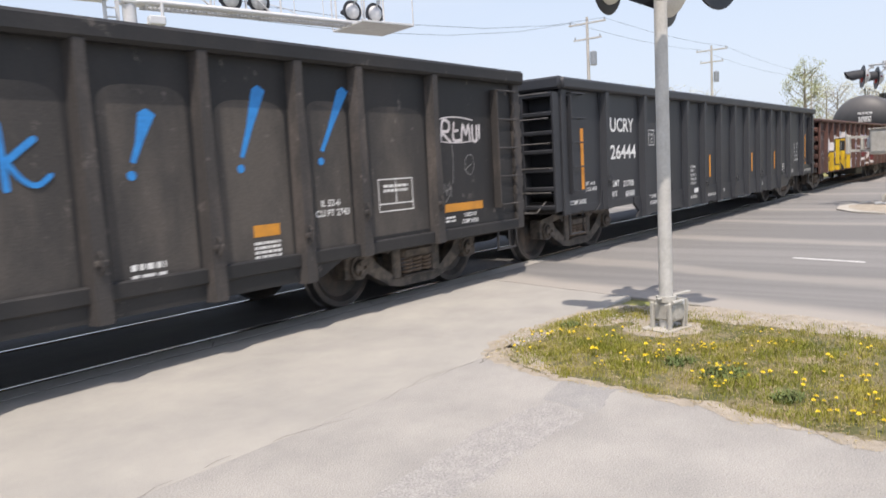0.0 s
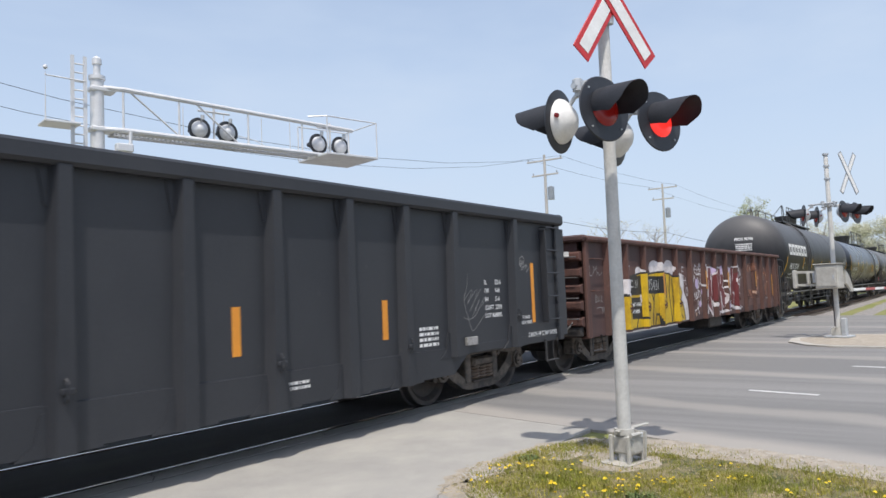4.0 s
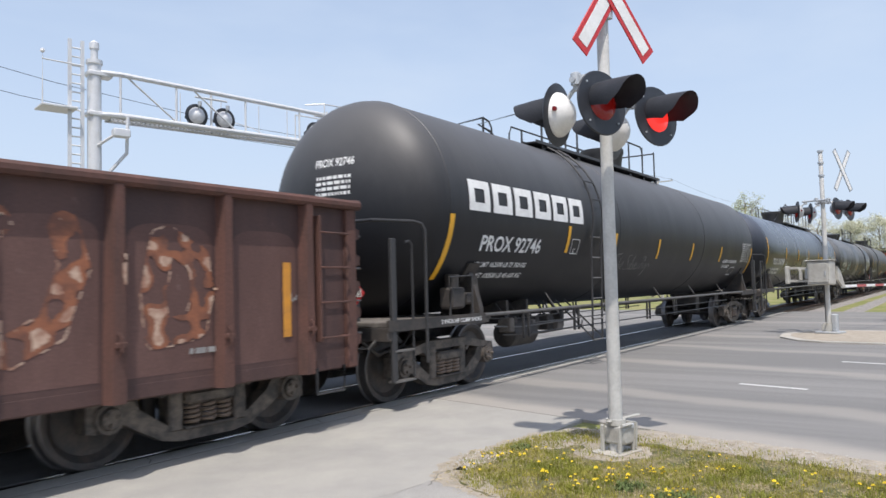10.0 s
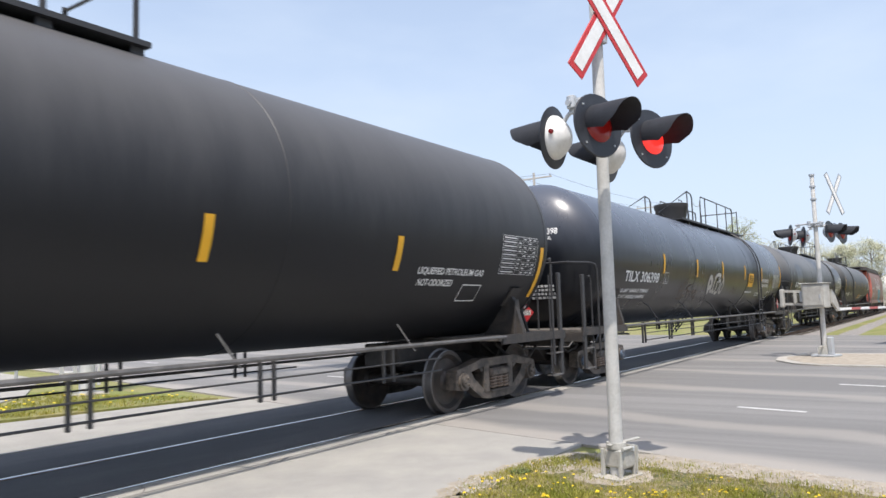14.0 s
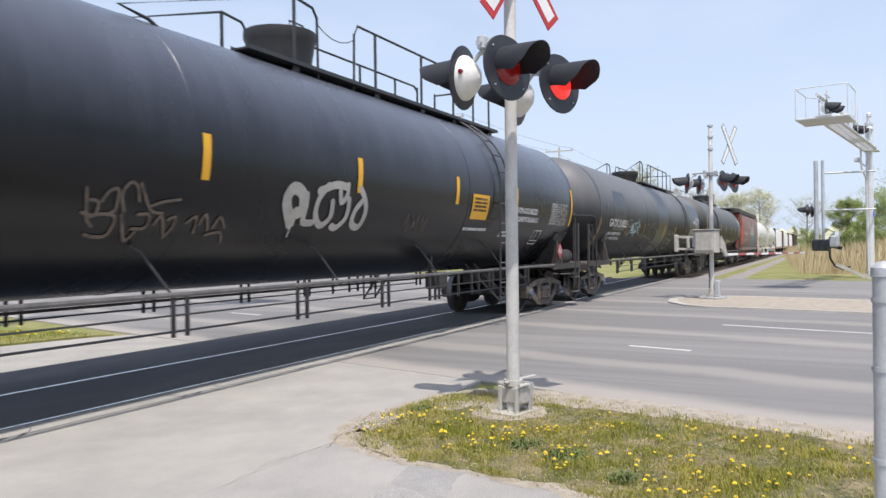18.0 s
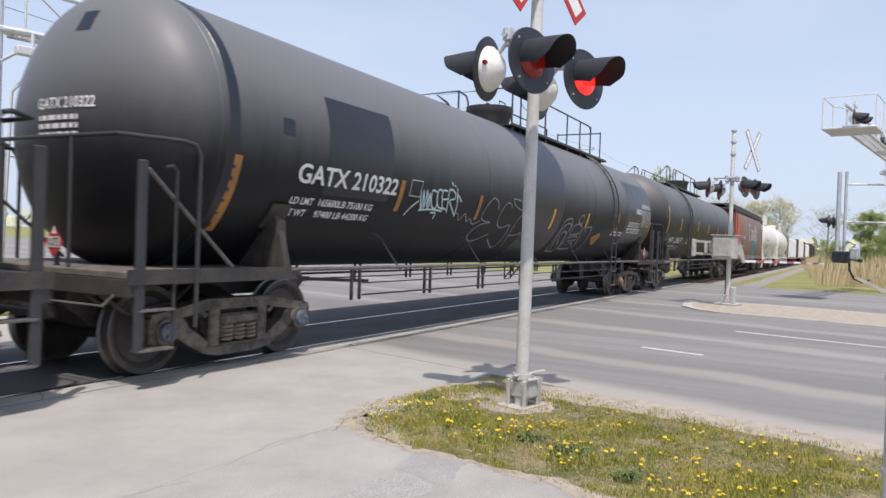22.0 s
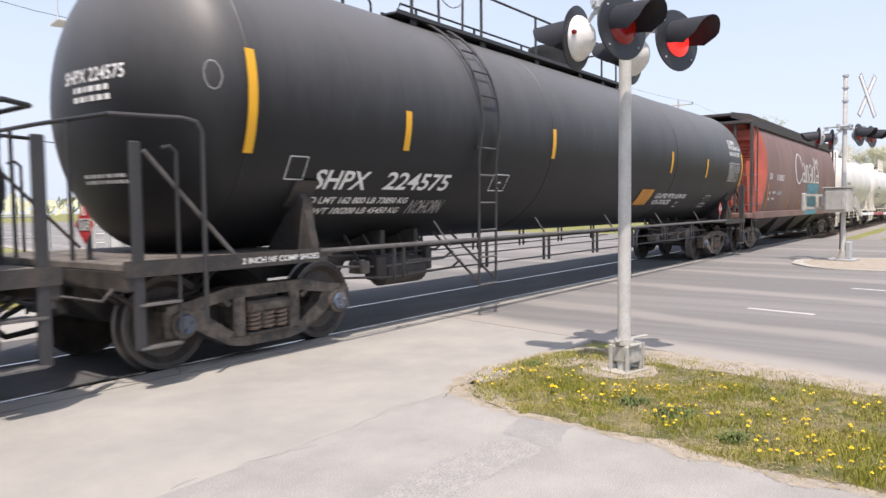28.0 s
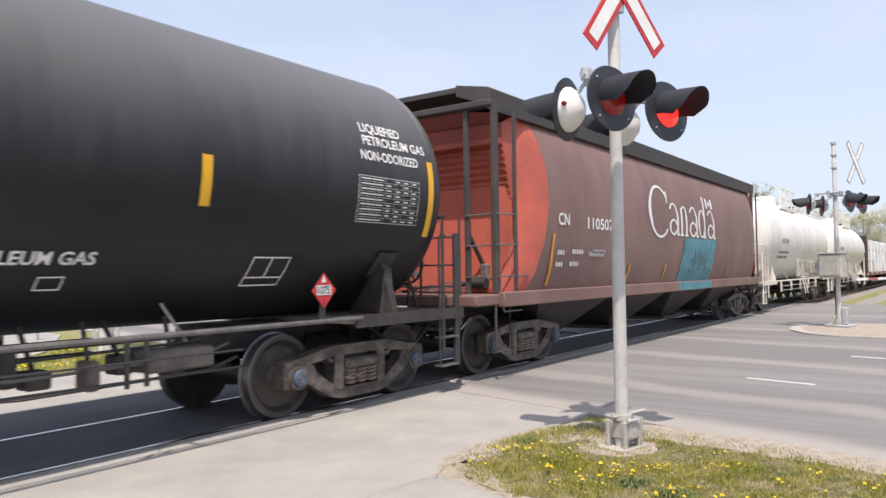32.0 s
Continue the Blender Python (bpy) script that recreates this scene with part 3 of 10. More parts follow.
def frame_box(m, x0, x1, z0, z1, w, place, lines=()):
    m = own(m)
    stroke(m, [(x0, z0), (x1, z0), (x1, z1), (x0, z1), (x0, z0)], w, place)
    for a in lines:
        stroke(m, a, w, place)


# ---- ground, road, crossing ----
TRACK_Y, GAUGE = 7.03, 0.757
SKEW = radians(13)
U = Vector((math.sin(SKEW), math.cos(SKEW), 0))  # along the road
V = Vector((math.cos(SKEW), -math.sin(SKEW), 0))  # across the road
ROAD0 = Vector((6.78, 0.0, 0))  # a point of the road's near edge


def road_pt(u, v, z=0.0):
    p = ROAD0 + U * u + V * v
    return (p.x, p.y, z)


def sheet(name, outline, z, material, label, category, kind="structure", thick=0.0, tri=True):
    m = Mesh()
    if thick:
        m.prism([(p[0], p[1]) for p in outline], "z", z - thick, z)
    else:
        m.add([(p[0], p[1], z) for p in outline], [tuple(range(len(outline)))])
    return solid(name, m, material, label, category, kind=kind)


# the ground sheet: gentle, rising into low banks far from the track
gm = Mesh()
gx = [-1500, -400, -120, -60, -30, -10, 10, 30, 34, 38, 42, 48, 56, 70, 90, 120, 160, 220, 400, 900, 2500]
gy = [-1500, -400, -120, -60, -30, -16, -8, -4, -2, 0, 2, 4, 10, 12, 16, 22, 40, 80, 160, 400, 1500]
for x in gx:
    for y in gy:
        z = -0.03
        if x > 40 and y < 0:
            z += min(1.0, (x - 40) / 12) * min(1.0, -y / 6) * 1.1
        if x > 36 and y > 2:
            z -= 0.15
        gm.v.append((x, y, z))
ny = len(gy)
gm.f = [(i * ny + j, (i + 1) * ny + j, (i + 1) * ny + j + 1, i * ny + j + 1) for i in range(len(gx) - 1) for j in range(ny - 1)]
solid("ground", gm, M_VERGE, "wide ground of spring grass and pale dry patches", "ground", kind="structure")

EDGE_Y, FAR_Y = 5.93, 9.25
# road slabs before and behind the crossing
road = solid("road", Mesh().prism([road_pt(-90, 0)[:2], road_pt(-90, 26.5)[:2], (ROAD0.x + (EDGE_Y) * math.tan(SKEW) + 27.2, EDGE_Y), (ROAD0.x + EDGE_Y * math.tan(SKEW), EDGE_Y)], "z", -0.3, 0.0), M_ROAD, "grey worn asphalt road with pale wheel tracks", "road", kind="structure")
solid("road_far", Mesh().prism([(ROAD0.x + FAR_Y * math.tan(SKEW), FAR_Y), (ROAD0.x + FAR_Y * math.tan(SKEW) + 27.2, FAR_Y), road_pt(140, 26.5)[:2], road_pt(140, 0)[:2]], "z", -0.3, 0.0), M_ROAD, "grey worn asphalt road beyond the track", "road", kind="structure")
# paved apron beside the road, on both sides of the track
APX = -60
solid("pavement", Mesh().prism([(APX, 3.43), (ROAD0.x + 3.43 * math.tan(SKEW) - 0.02, 3.43), (ROAD0.x + EDGE_Y * math.tan(SKEW) - 0.02, EDGE_Y), (APX, EDGE_Y)], "z", -0.3, 0.0004), M_PALE, "pale sun-bleached asphalt apron beside the track", "pavement", kind="structure")
solid("pavement_near", Mesh().prism([(APX, -40), (4.3, -40), (4.55, -1.0), (4.6, 0.56), (4.7, 1.36), (4.8, 1.9), (4.9, 2.7), (5.2, 3.429), (APX, 3.429)], "z", -0.3, 0.0), M_PALE2, "pale coarse asphalt pavement with a long joint", "pavement", kind="structure")
solid("pavement_beyond", Mesh().prism([(APX, FAR_Y), (ROAD0.x + FAR_Y * math.tan(SKEW) - 0.02, FAR_Y), (9.3, 11.2), (8.7, 11.55), (7.6, 11.8), (5.0, 12.3), (APX, 12.6)], "z", -0.3, 0.0004), M_PALE, "pale asphalt apron on the other side of the track", "pavement", kind="structure")
solid("yard_pavement", Mesh().prism([(APX, 14.6), (6.2, 14.6), (8.0, 16.5), (10.6, 21), (12.5, 30), (12, 34), (APX, 34)], "z", -0.3, 0.0), M_PALE, "pale paved yard with parked vehicles", "pavement", kind="structure")
# crossing surface: between and beside the rails
for y0, y1 in ((TRACK_Y - GAUGE + 0.085, TRACK_Y + GAUGE - 0.085), (TRACK_Y + GAUGE + 0.045, FAR_Y - 0.005)):
    solid("crossing_surface", Mesh().box(APX, 34.6, y0, y1, -0.3, -0.004), M_CROSS, "dark patched asphalt beside the rails of the crossing", "crossing", kind="structure")
solid("crossing_edge", Mesh().box(APX, 34.6, EDGE_Y + 0.012, TRACK_Y - GAUGE - 0.06, -0.25, 0.003), M_PALE, "pale strip of asphalt along the near rail", "crossing", kind="structure")
# rails
for k in (-1, 1):
    y = TRACK_Y + k * GAUGE
    rail = thing("rail", "worn steel rail with a polished running top", "rail", pose(0, y, 0), group="rails of the track", kind="structure")
    m = Mesh().prism([(-0.07, -0.172), (0.07, -0.172), (0.07, -0.155), (0.012, -0.13), (0.012, -0.045), (0.036, -0.035), (0.036, -0.004), (-0.036, -0.004), (-0.036, -0.035), (-0.012, -0.045), (-0.012, -0.13), (-0.07, -0.155)], "x", -250, 420)
    part("rail_web", m, M_RAIL, rail)
    part("rail_head", Mesh().prism([(-0.034, -0.0035), (0.034, -0.0035), (0.026, 0.001), (-0.026, 0.001)], "x", -250, 420), M_RAILTOP, rail, "polished running surface")
# ballast and sleepers beyond the crossing
solid("ballast_bed", Mesh().prism([(TRACK_Y - 3.0, -0.34), (TRACK_Y - 1.75, -0.14), (TRACK_Y + 1.75, -0.14), (TRACK_Y + 3.0, -0.34)], "x", 34.7, 420), M_BALL, "grey crushed stone ballast under the track", "ballast", kind="structure")
# skewed gap between the two slabs' ends and the ballast is closed by the apron
tie = Mesh().cbox(-0.115, 0.115, -1.3, 1.3, -0.3, -0.125).mesh("sleeper", M_TIE)
for i in range(120):
    solid("sleeper", tie, M_TIE, "dark creosoted timber sleeper in the ballast", "sleeper", "sleepers of the track", at=pose(35.2 + 0.55 * i, TRACK_Y + random.uniform(-0.03, 0.03), random.uniform(-0.01, 0.01), 0, 0, random.uniform(-1, 1)))

# joints and cracks
def crack(pts, w, z=0.002):
    ck = Mesh()
    stroke(ck, pts, w, lambda a, b: (a, b, z))
    solid("pavement_joint", ck, M_CRACK, "thin dark crack in the pale pavement", "crack", kind="structure")


x, pts = -8.0, []
while x < 4.85:
    pts.append((x, 3.43 + 0.1 * noise.noise((x * 1.1, 0, 6)) + 0.07 * noise.noise((x * 5, 0, 7)) + random.uniform(-0.014, 0.014)))
    x += 0.09
    if noise.noise((x * 1.1, 4.0, 0)) > 0.12 and len(pts) > 2:
        crack(pts, random.uniform(0.003, 0.006))
        pts = []
        x += random.uniform(0.08, 0.3)
if len(pts) > 2:
    crack(pts, 0.008)
crack([(4.55 + 0.05 * i, 3.35 + 0.02 * i + random.uniform(-0.012, 0.012)) for i in range(9)], 0.013)
crack([(-8 + 0.3 * i, 5.925 + random.uniform(-0.006, 0.006)) for i in range(140)], 0.016)
for cx, cy, ang, ln in ((3.9, 5.95, 62, 0.28), (8.6, 5.95, 70, 0.3), (6.1, 5.96, 75, 0.25)):
    crack([(cx + ln * i / 4 * math.cos(radians(ang)) + random.uniform(-0.02, 0.02), cy + ln * i / 4 * math.sin(radians(ang))) for i in range(5)], 0.014, 0.0062)


def ragged(poly, step, amp, seed):
    """An outline cut finer and made uneven."""
    out = []
    for i, (ax, ay) in enumerate(poly):
        bx, by = poly[(i + 1) % len(poly)]
        n = max(1, int(math.hypot(bx - ax, by - ay) / step))
        for k in range(n):
            px, py = ax + (bx - ax) * k / n, ay + (by - ay) * k / n
            out.append((px + amp * (noise.noise((px * 4, py * 4, seed)) + 0.7 * noise.noise((px * 17, py * 17, seed))), py + amp * (noise.noise((px * 4, py * 4, seed + 9)) + 0.7 * noise.noise((px * 17, py * 17, seed + 9)))))
    return out


sheet("pavement_patch", ragged([(4.42, 2.56), (4.44, 2.13), (3.93, 2.05), (4.01, 2.47)], 0.06, 0.03, 2), 0.0012, M_PATCH, "rough darker asphalt patch", "patch")
sheet("pavement_patch", ragged([(3.98, 2.44), (3.92, 2.07), (3.4, 2.1), (2.78, 2.08), (1.6, 2.12), (1.5, 2.42), (2.56, 2.44), (3.18, 2.5)], 0.06, 0.04, 5), 0.001, M_PATCH2, "coarse gravelly strip of filled trench in the pavement", "patch")

# grass island by the signal with a dusty rim
GRASS = [(4.94, 3.48), (5.5, 3.6), (6.5, 3.45), (7.0, 3.2), (7.2, 2.64), (7.16, 2.28), (7.0, 1.4), (6.72, 0.0), (6.25, -2), (5.0, -7), (3.2, -14), (2.6, -14), (4.0, -6), (4.2, -1.0), (4.26, 0.56), (4.28, 0.95), (4.36, 1.3), (4.47, 1.56), (4.46, 1.95), (4.52, 2.44), (4.58, 2.91)]
sheet("soil_bed", ragged(GRASS, 0.035, 0.06, 1), 0.0028, M_SOIL, "dry soil bed of thin spring grass", "soil")
sheet("dusty_rim", ragged([(4.8, 3.52), (5.5, 3.72), (6.55, 3.58), (7.1, 3.3), (7.3, 2.64), (7.24, 2.2), (7.08, 1.4), (6.8, 0.0), (6.3, -2), (5.05, -7), (3.9, -7), (4.08, -1.0), (4.15, 0.56), (4.2, 1.3), (4.38, 1.6), (4.36, 1.95), (4.42, 2.44), (4.46, 2.91)], 0.03, 0.09, 31), 0.0016, M_SAND, "dusty margin of sand round the grass island", "sand")
edge = [(5.0, 3.52), (5.5, 3.64), (6.5, 3.5), (7.05, 3.25), (7.33, 2.62), (7.22, 1.76), (7.08, 1.1), (6.8, 0.0), (6.3, -2), (5.05, -7)]
inner = [(5.05, 3.3), (5.6, 3.35), (6.15, 3.05), (6.6, 2.75), (6.72, 2.35), (6.62, 1.6), (6.55, 1.0), (6.36, 0.0), (6.0, -2), (4.75, -7)]
rim_line = ragged(edge + inner[::-1], 0.09, 0.07, 7)
sheet("dusty_rim", rim_line, 0.004, M_SAND, "dusty sandy strip along the road's edge", "sand")
sheet("dusty_rim", ragged([(4.88, 3.45), (5.2, 3.45), (5.1, 3.15), (4.8, 2.9), (4.6, 2.6), (4.54, 2.75)], 0.06, 0.06, 11), 0.004, M_SAND, "bare dusty tip of the grass island", "sand")
sheet("dusty_rim", ragged([(6.0, 2.85), (6.5, 2.85), (6.55, 2.3), (6.2, 2.2), (5.9, 2.4)], 0.06, 0.08, 13), 0.005, M_SAND, "bare trodden soil round the signal's foot", "sand")
stones = Mesh()
for _ in range(700):
    k = random.random() * (len(edge) - 3)
    i, f, q = int(k), k % 1, random.random()
    px = (edge[i][0] * (1 - f) + edge[i + 1][0] * f) * q + (inner[i][0] * (1 - f) + inner[i + 1][0] * f) * (1 - q)
    py = (edge[i][1] * (1 - f) + edge[i + 1][1] * f) * q + (inner[i][1] * (1 - f) + inner[i + 1][1] * f) * (1 - q)
    r = random.uniform(0.004, 0.013)
    n0 = random.uniform(0, 3)
    stones.add([(px + r * math.cos(n0 + a) * random.uniform(0.7, 1.1), py + r * math.sin(n0 + a) * random.uniform(0.7, 1.1), 0.016) for a in (0, 1.25, 2.5, 3.8, 5.0)] + [(px, py, 0.018 + r * 0.6)], [(0, 1, 5), (1, 2, 5), (2, 3, 5), (3, 4, 5), (4, 0, 5)])
solid("loose_gravel", stones, M_CONC, "small pale stones strewn on the dusty rim", "gravel", kind="stuff")


def inside(x, y, poly):
    c, j = False, len(poly) - 1
    for i in range(len(poly)):
        (xi, yi), (xj, yj) = poly[i], poly[j]
        if (yi > y) != (yj > y) and x < (xj - xi) * (y - yi) / (yj - yi) + xi:
            c = not c
        j = i
    return c


def grass_patch(name, label, poly, count, box, tall, z, dry=0.25, bare=None, fine=1.0):
    """Blades in tufts: one mesh of live and one of dry blades."""
    live, dead = Mesh(), Mesh()
    x0, x1, y0, y1 = box
    n = 0
    while n < count:
        cx, cy = random.uniform(x0, x1), random.uniform(y0, y1)
        if not inside(cx, cy, poly):
            continue
        n += 1
        thick = noise.noise((cx * 1.3, cy * 1.3, 0)) * 0.4 + noise.noise((cx * 4.5, cy * 4.5, 3)) * 0.45 + 0.5
        if bare and random.random() < bare(cx, cy):
            continue
        if random.random() > 0.12 + thick * 1.1:
            continue
        d = dead if random.random() < dry + 0.35 * (0.5 - thick) else live
        for _ in range(4):
            bx, by = cx + random.gauss(0, 0.022), cy + random.gauss(0, 0.022)
            h = tall * random.uniform(0.4, 1.15) * max(0.35, 0.3 + 1.3 * thick)
            a = random.uniform(0, math.tau)
            w = random.uniform(0.0013, 0.0028) * fine
            lx, ly = math.cos(a) * h * random.uniform(0.15, 0.8), math.sin(a) * h * random.uniform(0.15, 0.8)
            px, py = -math.sin(a) * w, math.cos(a) * w
            d.add([(bx - px, by - py, z - 0.01), (bx + px, by + py, z - 0.01), (bx + lx * 0.4 + px * 0.8, by + ly * 0.4 + py * 0.8, z + h * 0.6), (bx + lx * 0.4 - px * 0.8, by + ly * 0.4 - py * 0.8, z + h * 0.6), (bx + lx, by + ly, z + h)], [(0, 1, 2, 3), (3, 2, 4)])
    for mm, material, word in ((live, M_BLADE, "green"), (dead, M_DRYB, "dry straw-coloured")):
        me = bpy.data.meshes.new(name)
        me.from_pydata(mm.v, [], mm.f)
        me.materials.append(material)
        solid(name, me, material, label.replace("COLOUR", word), "grass", kind="stuff")


def bare_rim(x, y):
    d = 7.08 + 0.235 * (y - 1.4) - x
    k = 0.97 if d < 0.3 else (0.8 if d < 0.55 else (0.45 if d < 0.8 else 0.0))
    r = math.hypot(x - 6.2, y - 2.55)
    k = max(k, 0.93 if r < 0.4 else (0.55 if r < 0.65 else 0))
    k = max(k, 0.92 if y - 3.0 > (x - 4.55) * 0.3 + 0.2 and x < 5.3 else 0)
    thin = noise.noise((x * 2.3 + 3, y * 2.3, 8))
    return max(k, min(0.9, 0.35 + thin * 1.6))


GRASS_RAG = ragged(GRASS, 0.1, 0.09, 21)
grass_patch("grass", "short COLOUR grass blades on the island by the signal", GRASS_RAG, 52000, (4.05, 7.2, -1.4, 3.65), 0.034, 0.004, dry=0.13, bare=bare_rim)
th = Mesh()
EDGE_RAG = ragged([(4.75, 3.5), (5.5, 3.68), (6.5, 3.52), (7.05, 3.25), (7.22, 2.6), (7.1, 1.6), (6.75, 0.0), (6.35, -1.5), (4.05, -1.5), (4.12, 0.56), (4.16, 1.3), (4.36, 1.6), (4.34, 2.0), (4.42, 2.5), (4.46, 2.95)], 0.05, 0.1, 51)
k = 0
while k < 10000:
    px, py = random.uniform(4.0, 7.3), random.uniform(-1.4, 3.7)
    if not inside(px, py, EDGE_RAG) or (7.08 + 0.235 * (py - 1.4) - px < 0.35 and random.random() < 0.8):
        k += 1
        continue
    a, l, w = random.uniform(0, math.tau), random.uniform(0.015, 0.045), random.uniform(0.001, 0.0022)
    c, sn = math.cos(a), math.sin(a)
    z0 = 0.0055 + random.uniform(0, 0.006)
    th.add([(px - sn * w, py + c * w, z0), (px + sn * w, py - c * w, z0), (px + c * l + sn * w, py + sn * l - c * w, z0 + random.uniform(-0.002, 0.014)), (px + c * l - sn * w, py + sn * l + c * w, z0 + 0.004)], [(0, 1, 2, 3)])
    k += 1
me = bpy.data.meshes.new("thatch")
me.from_pydata(th.v, [], th.f)
me.materials.append(M_THATCH)
solid("dry_thatch", me, M_THATCH, "dead straw lying between the grass blades", "grass", kind="stuff")
for wx, wy, wr in ((5.19, 2.0, 0.11), (5.03, 1.63, 0.15), (4.72, 1.15, 0.1), (5.95, 3.32, 0.1)):
    wm = Mesh()
    for _ in range(int(2600 * wr)):
        a, r = random.uniform(0, math.tau), wr * random.random() ** 0.6
        px, py = wx + r * math.cos(a) * 1.25, wy + r * math.sin(a)
        b, h, w = random.uniform(0, math.tau), random.uniform(0.02, 0.045), random.uniform(0.003, 0.006)
        lx, ly = math.cos(b) * h, math.sin(b) * h
        wm.add([(px, py, 0.008), (px + lx * 0.5 - math.sin(b) * w, py + ly * 0.5 + math.cos(b) * w, 0.012 + h * 0.6), (px + lx, py + ly, 0.012 + h * 0.75), (px + lx * 0.5 + math.sin(b) * w, py + ly * 0.5 - math.cos(b) * w, 0.012 + h * 0.6)], [(0, 1, 2, 3)])
    solid("weed_clump", wm, M_WEED, "low dark green weed clump in the grass", "weed", group="weed clumps in the grass")


def dandelion_mesh():
    m = Mesh()
    m.tube([(0, 0, 0), (0.006, 0, 0.05), (0.01, 0.003, 0.085)], 0.0028, 5)
    f = Mesh()
    for ring, r, z, t in ((9, 0.018, 0.088, 0.004), (7, 0.011, 0.094, 0.007)):
        for i in range(ring):
            a = i / ring * math.tau + ring
            c, s = math.cos(a), math.sin(a)
            f.add([(0.01 + c * 0.003 - s * 0.003, s * 0.003 + c * 0.003, z), (0.01 + c * 0.003 + s * 0.003, s * 0.003 - c * 0.003, z), (0.01 + c * r + s * 0.006, s * r - c * 0.006, z + t), (0.01 + c * r - s * 0.006, s * r + c * 0.006, z + t)], [(0, 1, 2, 3)])
    return m.mesh("stem", M_BLADE), f.mesh("flower", M_DANDY)


STEM, FLOWER = dandelion_mesh()


def dandelion(x, y, z, s):
    d = thing("dandelion", "yellow dandelion in flower among short grass", "flower", pose(x, y, z, random.uniform(-15, 15), random.uniform(-15, 15), random.uniform(0, 360)) @ Matrix.Scale(s, 4), group="dandelions in the grass")
    part("stem", STEM, M_BLADE, d)
    part("flower", FLOWER, M_DANDY, d)


# clusters of flowers: place, how many
for fx, fy, k in ((5.45, 3.42, 4), (5.46, 3.26, 9), (5.54, 3.08, 3), (5.9, 3.13, 2), (5.78, 2.8, 2), (5.14, 2.66, 6), (4.85, 2.46, 2), (5.02, 2.35, 2), (5.08, 2.22, 3), (5.45, 2.25, 3), (5.34, 2.08, 6), (5.58, 1.9, 7), (5.1, 1.66, 3), (4.87, 1.72, 1), (4.62, 1.54, 3), (5.9, 1.53, 2), (5.69, 1.11, 2), (5.04, 1.35, 3), (4.92, 1.12, 2), (5.2, 0.83, 4), (4.61, 0.97, 3), (4.48, 0.76, 5), (4.37, 0.6, 2), (5.9, 0.6, 2)):
    for i in range(k):
        dandelion(fx + random.gauss(0, 0.05) * min(i, 1), fy + random.gauss(0, 0.05) * min(i, 1), 0.0, random.uniform(0.6, 0.9))
n = 0
while n < 120:
    cx, cy = random.uniform(4.2, 6.4), random.uniform(0.2, 3.5)
    if inside(cx, cy, GRASS) and bare_rim(cx, cy) < 0.6 and noise.noise((cx * 2.1 + 3, cy * 2.1, 5)) > random.uniform(-0.3, 0.35):
        dandelion(cx, cy, 0.0, random.uniform(0.45, 0.75))
        n += 1
n = 0
while n < 34:
    cx, cy = random.uniform(4.2, 6.6), random.uniform(-1.3, 1.0)
    if inside(cx, cy, GRASS) and bare_rim(cx, cy) < 0.6 and noise.noise((cx * 1.6 + 7, cy * 1.6, 3)) > random.uniform(-0.35, 0.5):
        dandelion(cx, cy, 0.0, random.uniform(0.55, 0.85))
        n += 1

# grass lawns beyond the track
FARG = [(9.1, 11.5), (8.6, 11.75), (7.4, 12.0), (5.2, 12.5), (-8, 13.0), (-8, 14.4), (6.2, 14.4), (8.3, 16.5), (9.2, 15.0)]
sheet("lawn_beyond", FARG, 0.02, M_VERGE, "green lawn strip with dandelions beyond the track", "lawn", thick=0.25)
far_bed = [(9.0, 11.6), (5.2, 12.6), (-8, 13.1), (-8, 14.3), (6.2, 14.3), (8.3, 16.3)]
grass_patch("lawn_grass", "COLOUR lawn grass beyond the track", far_bed, 9000, (-8, 9.2, 11.4, 16.5), 0.055, 0.02, dry=0.05, fine=2.0)
fl = Mesh()
for _ in range(420):
    cx, cy = random.uniform(-6, 9), random.uniform(11.6, 16)
    if inside(cx, cy, far_bed) and noise.noise((cx, cy, 5)) > -0.25:
        fl.lathe([(0.0, 0.008), (0.012, 0.032), (0.02, 0.008)], (cx, cy, 0.09 + random.uniform(0, 0.03)), "z", 6, True)
solid("lawn_dandelions", fl, M_DANDY, "yellow dandelion heads on the far lawn", "flower", kind="stuff")
sheet("lawn_yard", [(12.6, 22), (14.5, 60), (-30, 60), (-30, 34.2), (12.2, 34.2)], -0.01, M_VERGE, "green lawn behind the yard", "lawn")

# road lines
ln = Mesh()
for u, v, dash, w in ((3.5, 3.6, 0.95, 0.10), (-2.5, 3.6, 1.0, 0.1), (-8.5, 3.6, 1.0, 0.1), (3.4, 7.25, -16, 0.11), (14, 3.6, 1.2, 0.1), (20, 3.6, 1.2, 0.1), (26, 3.6, 1.2, 0.1), (1.0, 18.2, -16, 0.11)):
    ua, ub = sorted((u, u - dash if dash > 0 else u + dash))
    ln.add([road_pt(ua, v, 0.0045), road_pt(ub, v, 0.0045), road_pt(ub, v + w, 0.0045), road_pt(ua, v + w, 0.0045)], [(0, 1, 2, 3)])
solid("road_line", ln, M_LINE, "worn white lane lines on the road", "road marking", kind="structure")

# raised median with the second signal
def median_line(g):
    return [road_pt(u, v)[:2] for u, v in ((-40, 11.25 + g), (3.4, 11.1 + g), (5.0, 10.9 + g), (5.75 - g * 0.5, 11.2 + g), (6.5 - g, 12.0 + g * 0.7), (6.85 - g, 13.0), (6.8 - g, 14.2), (6.3 - g, 14.9 - g), (5.0, 15.1 - g), (-40, 15.2 - g))]


solid("median", Mesh().prism(median_line(0), "z", -0.2, 0.035), M_CONC, "low concrete median with rounded nose", "median", kind="structure")
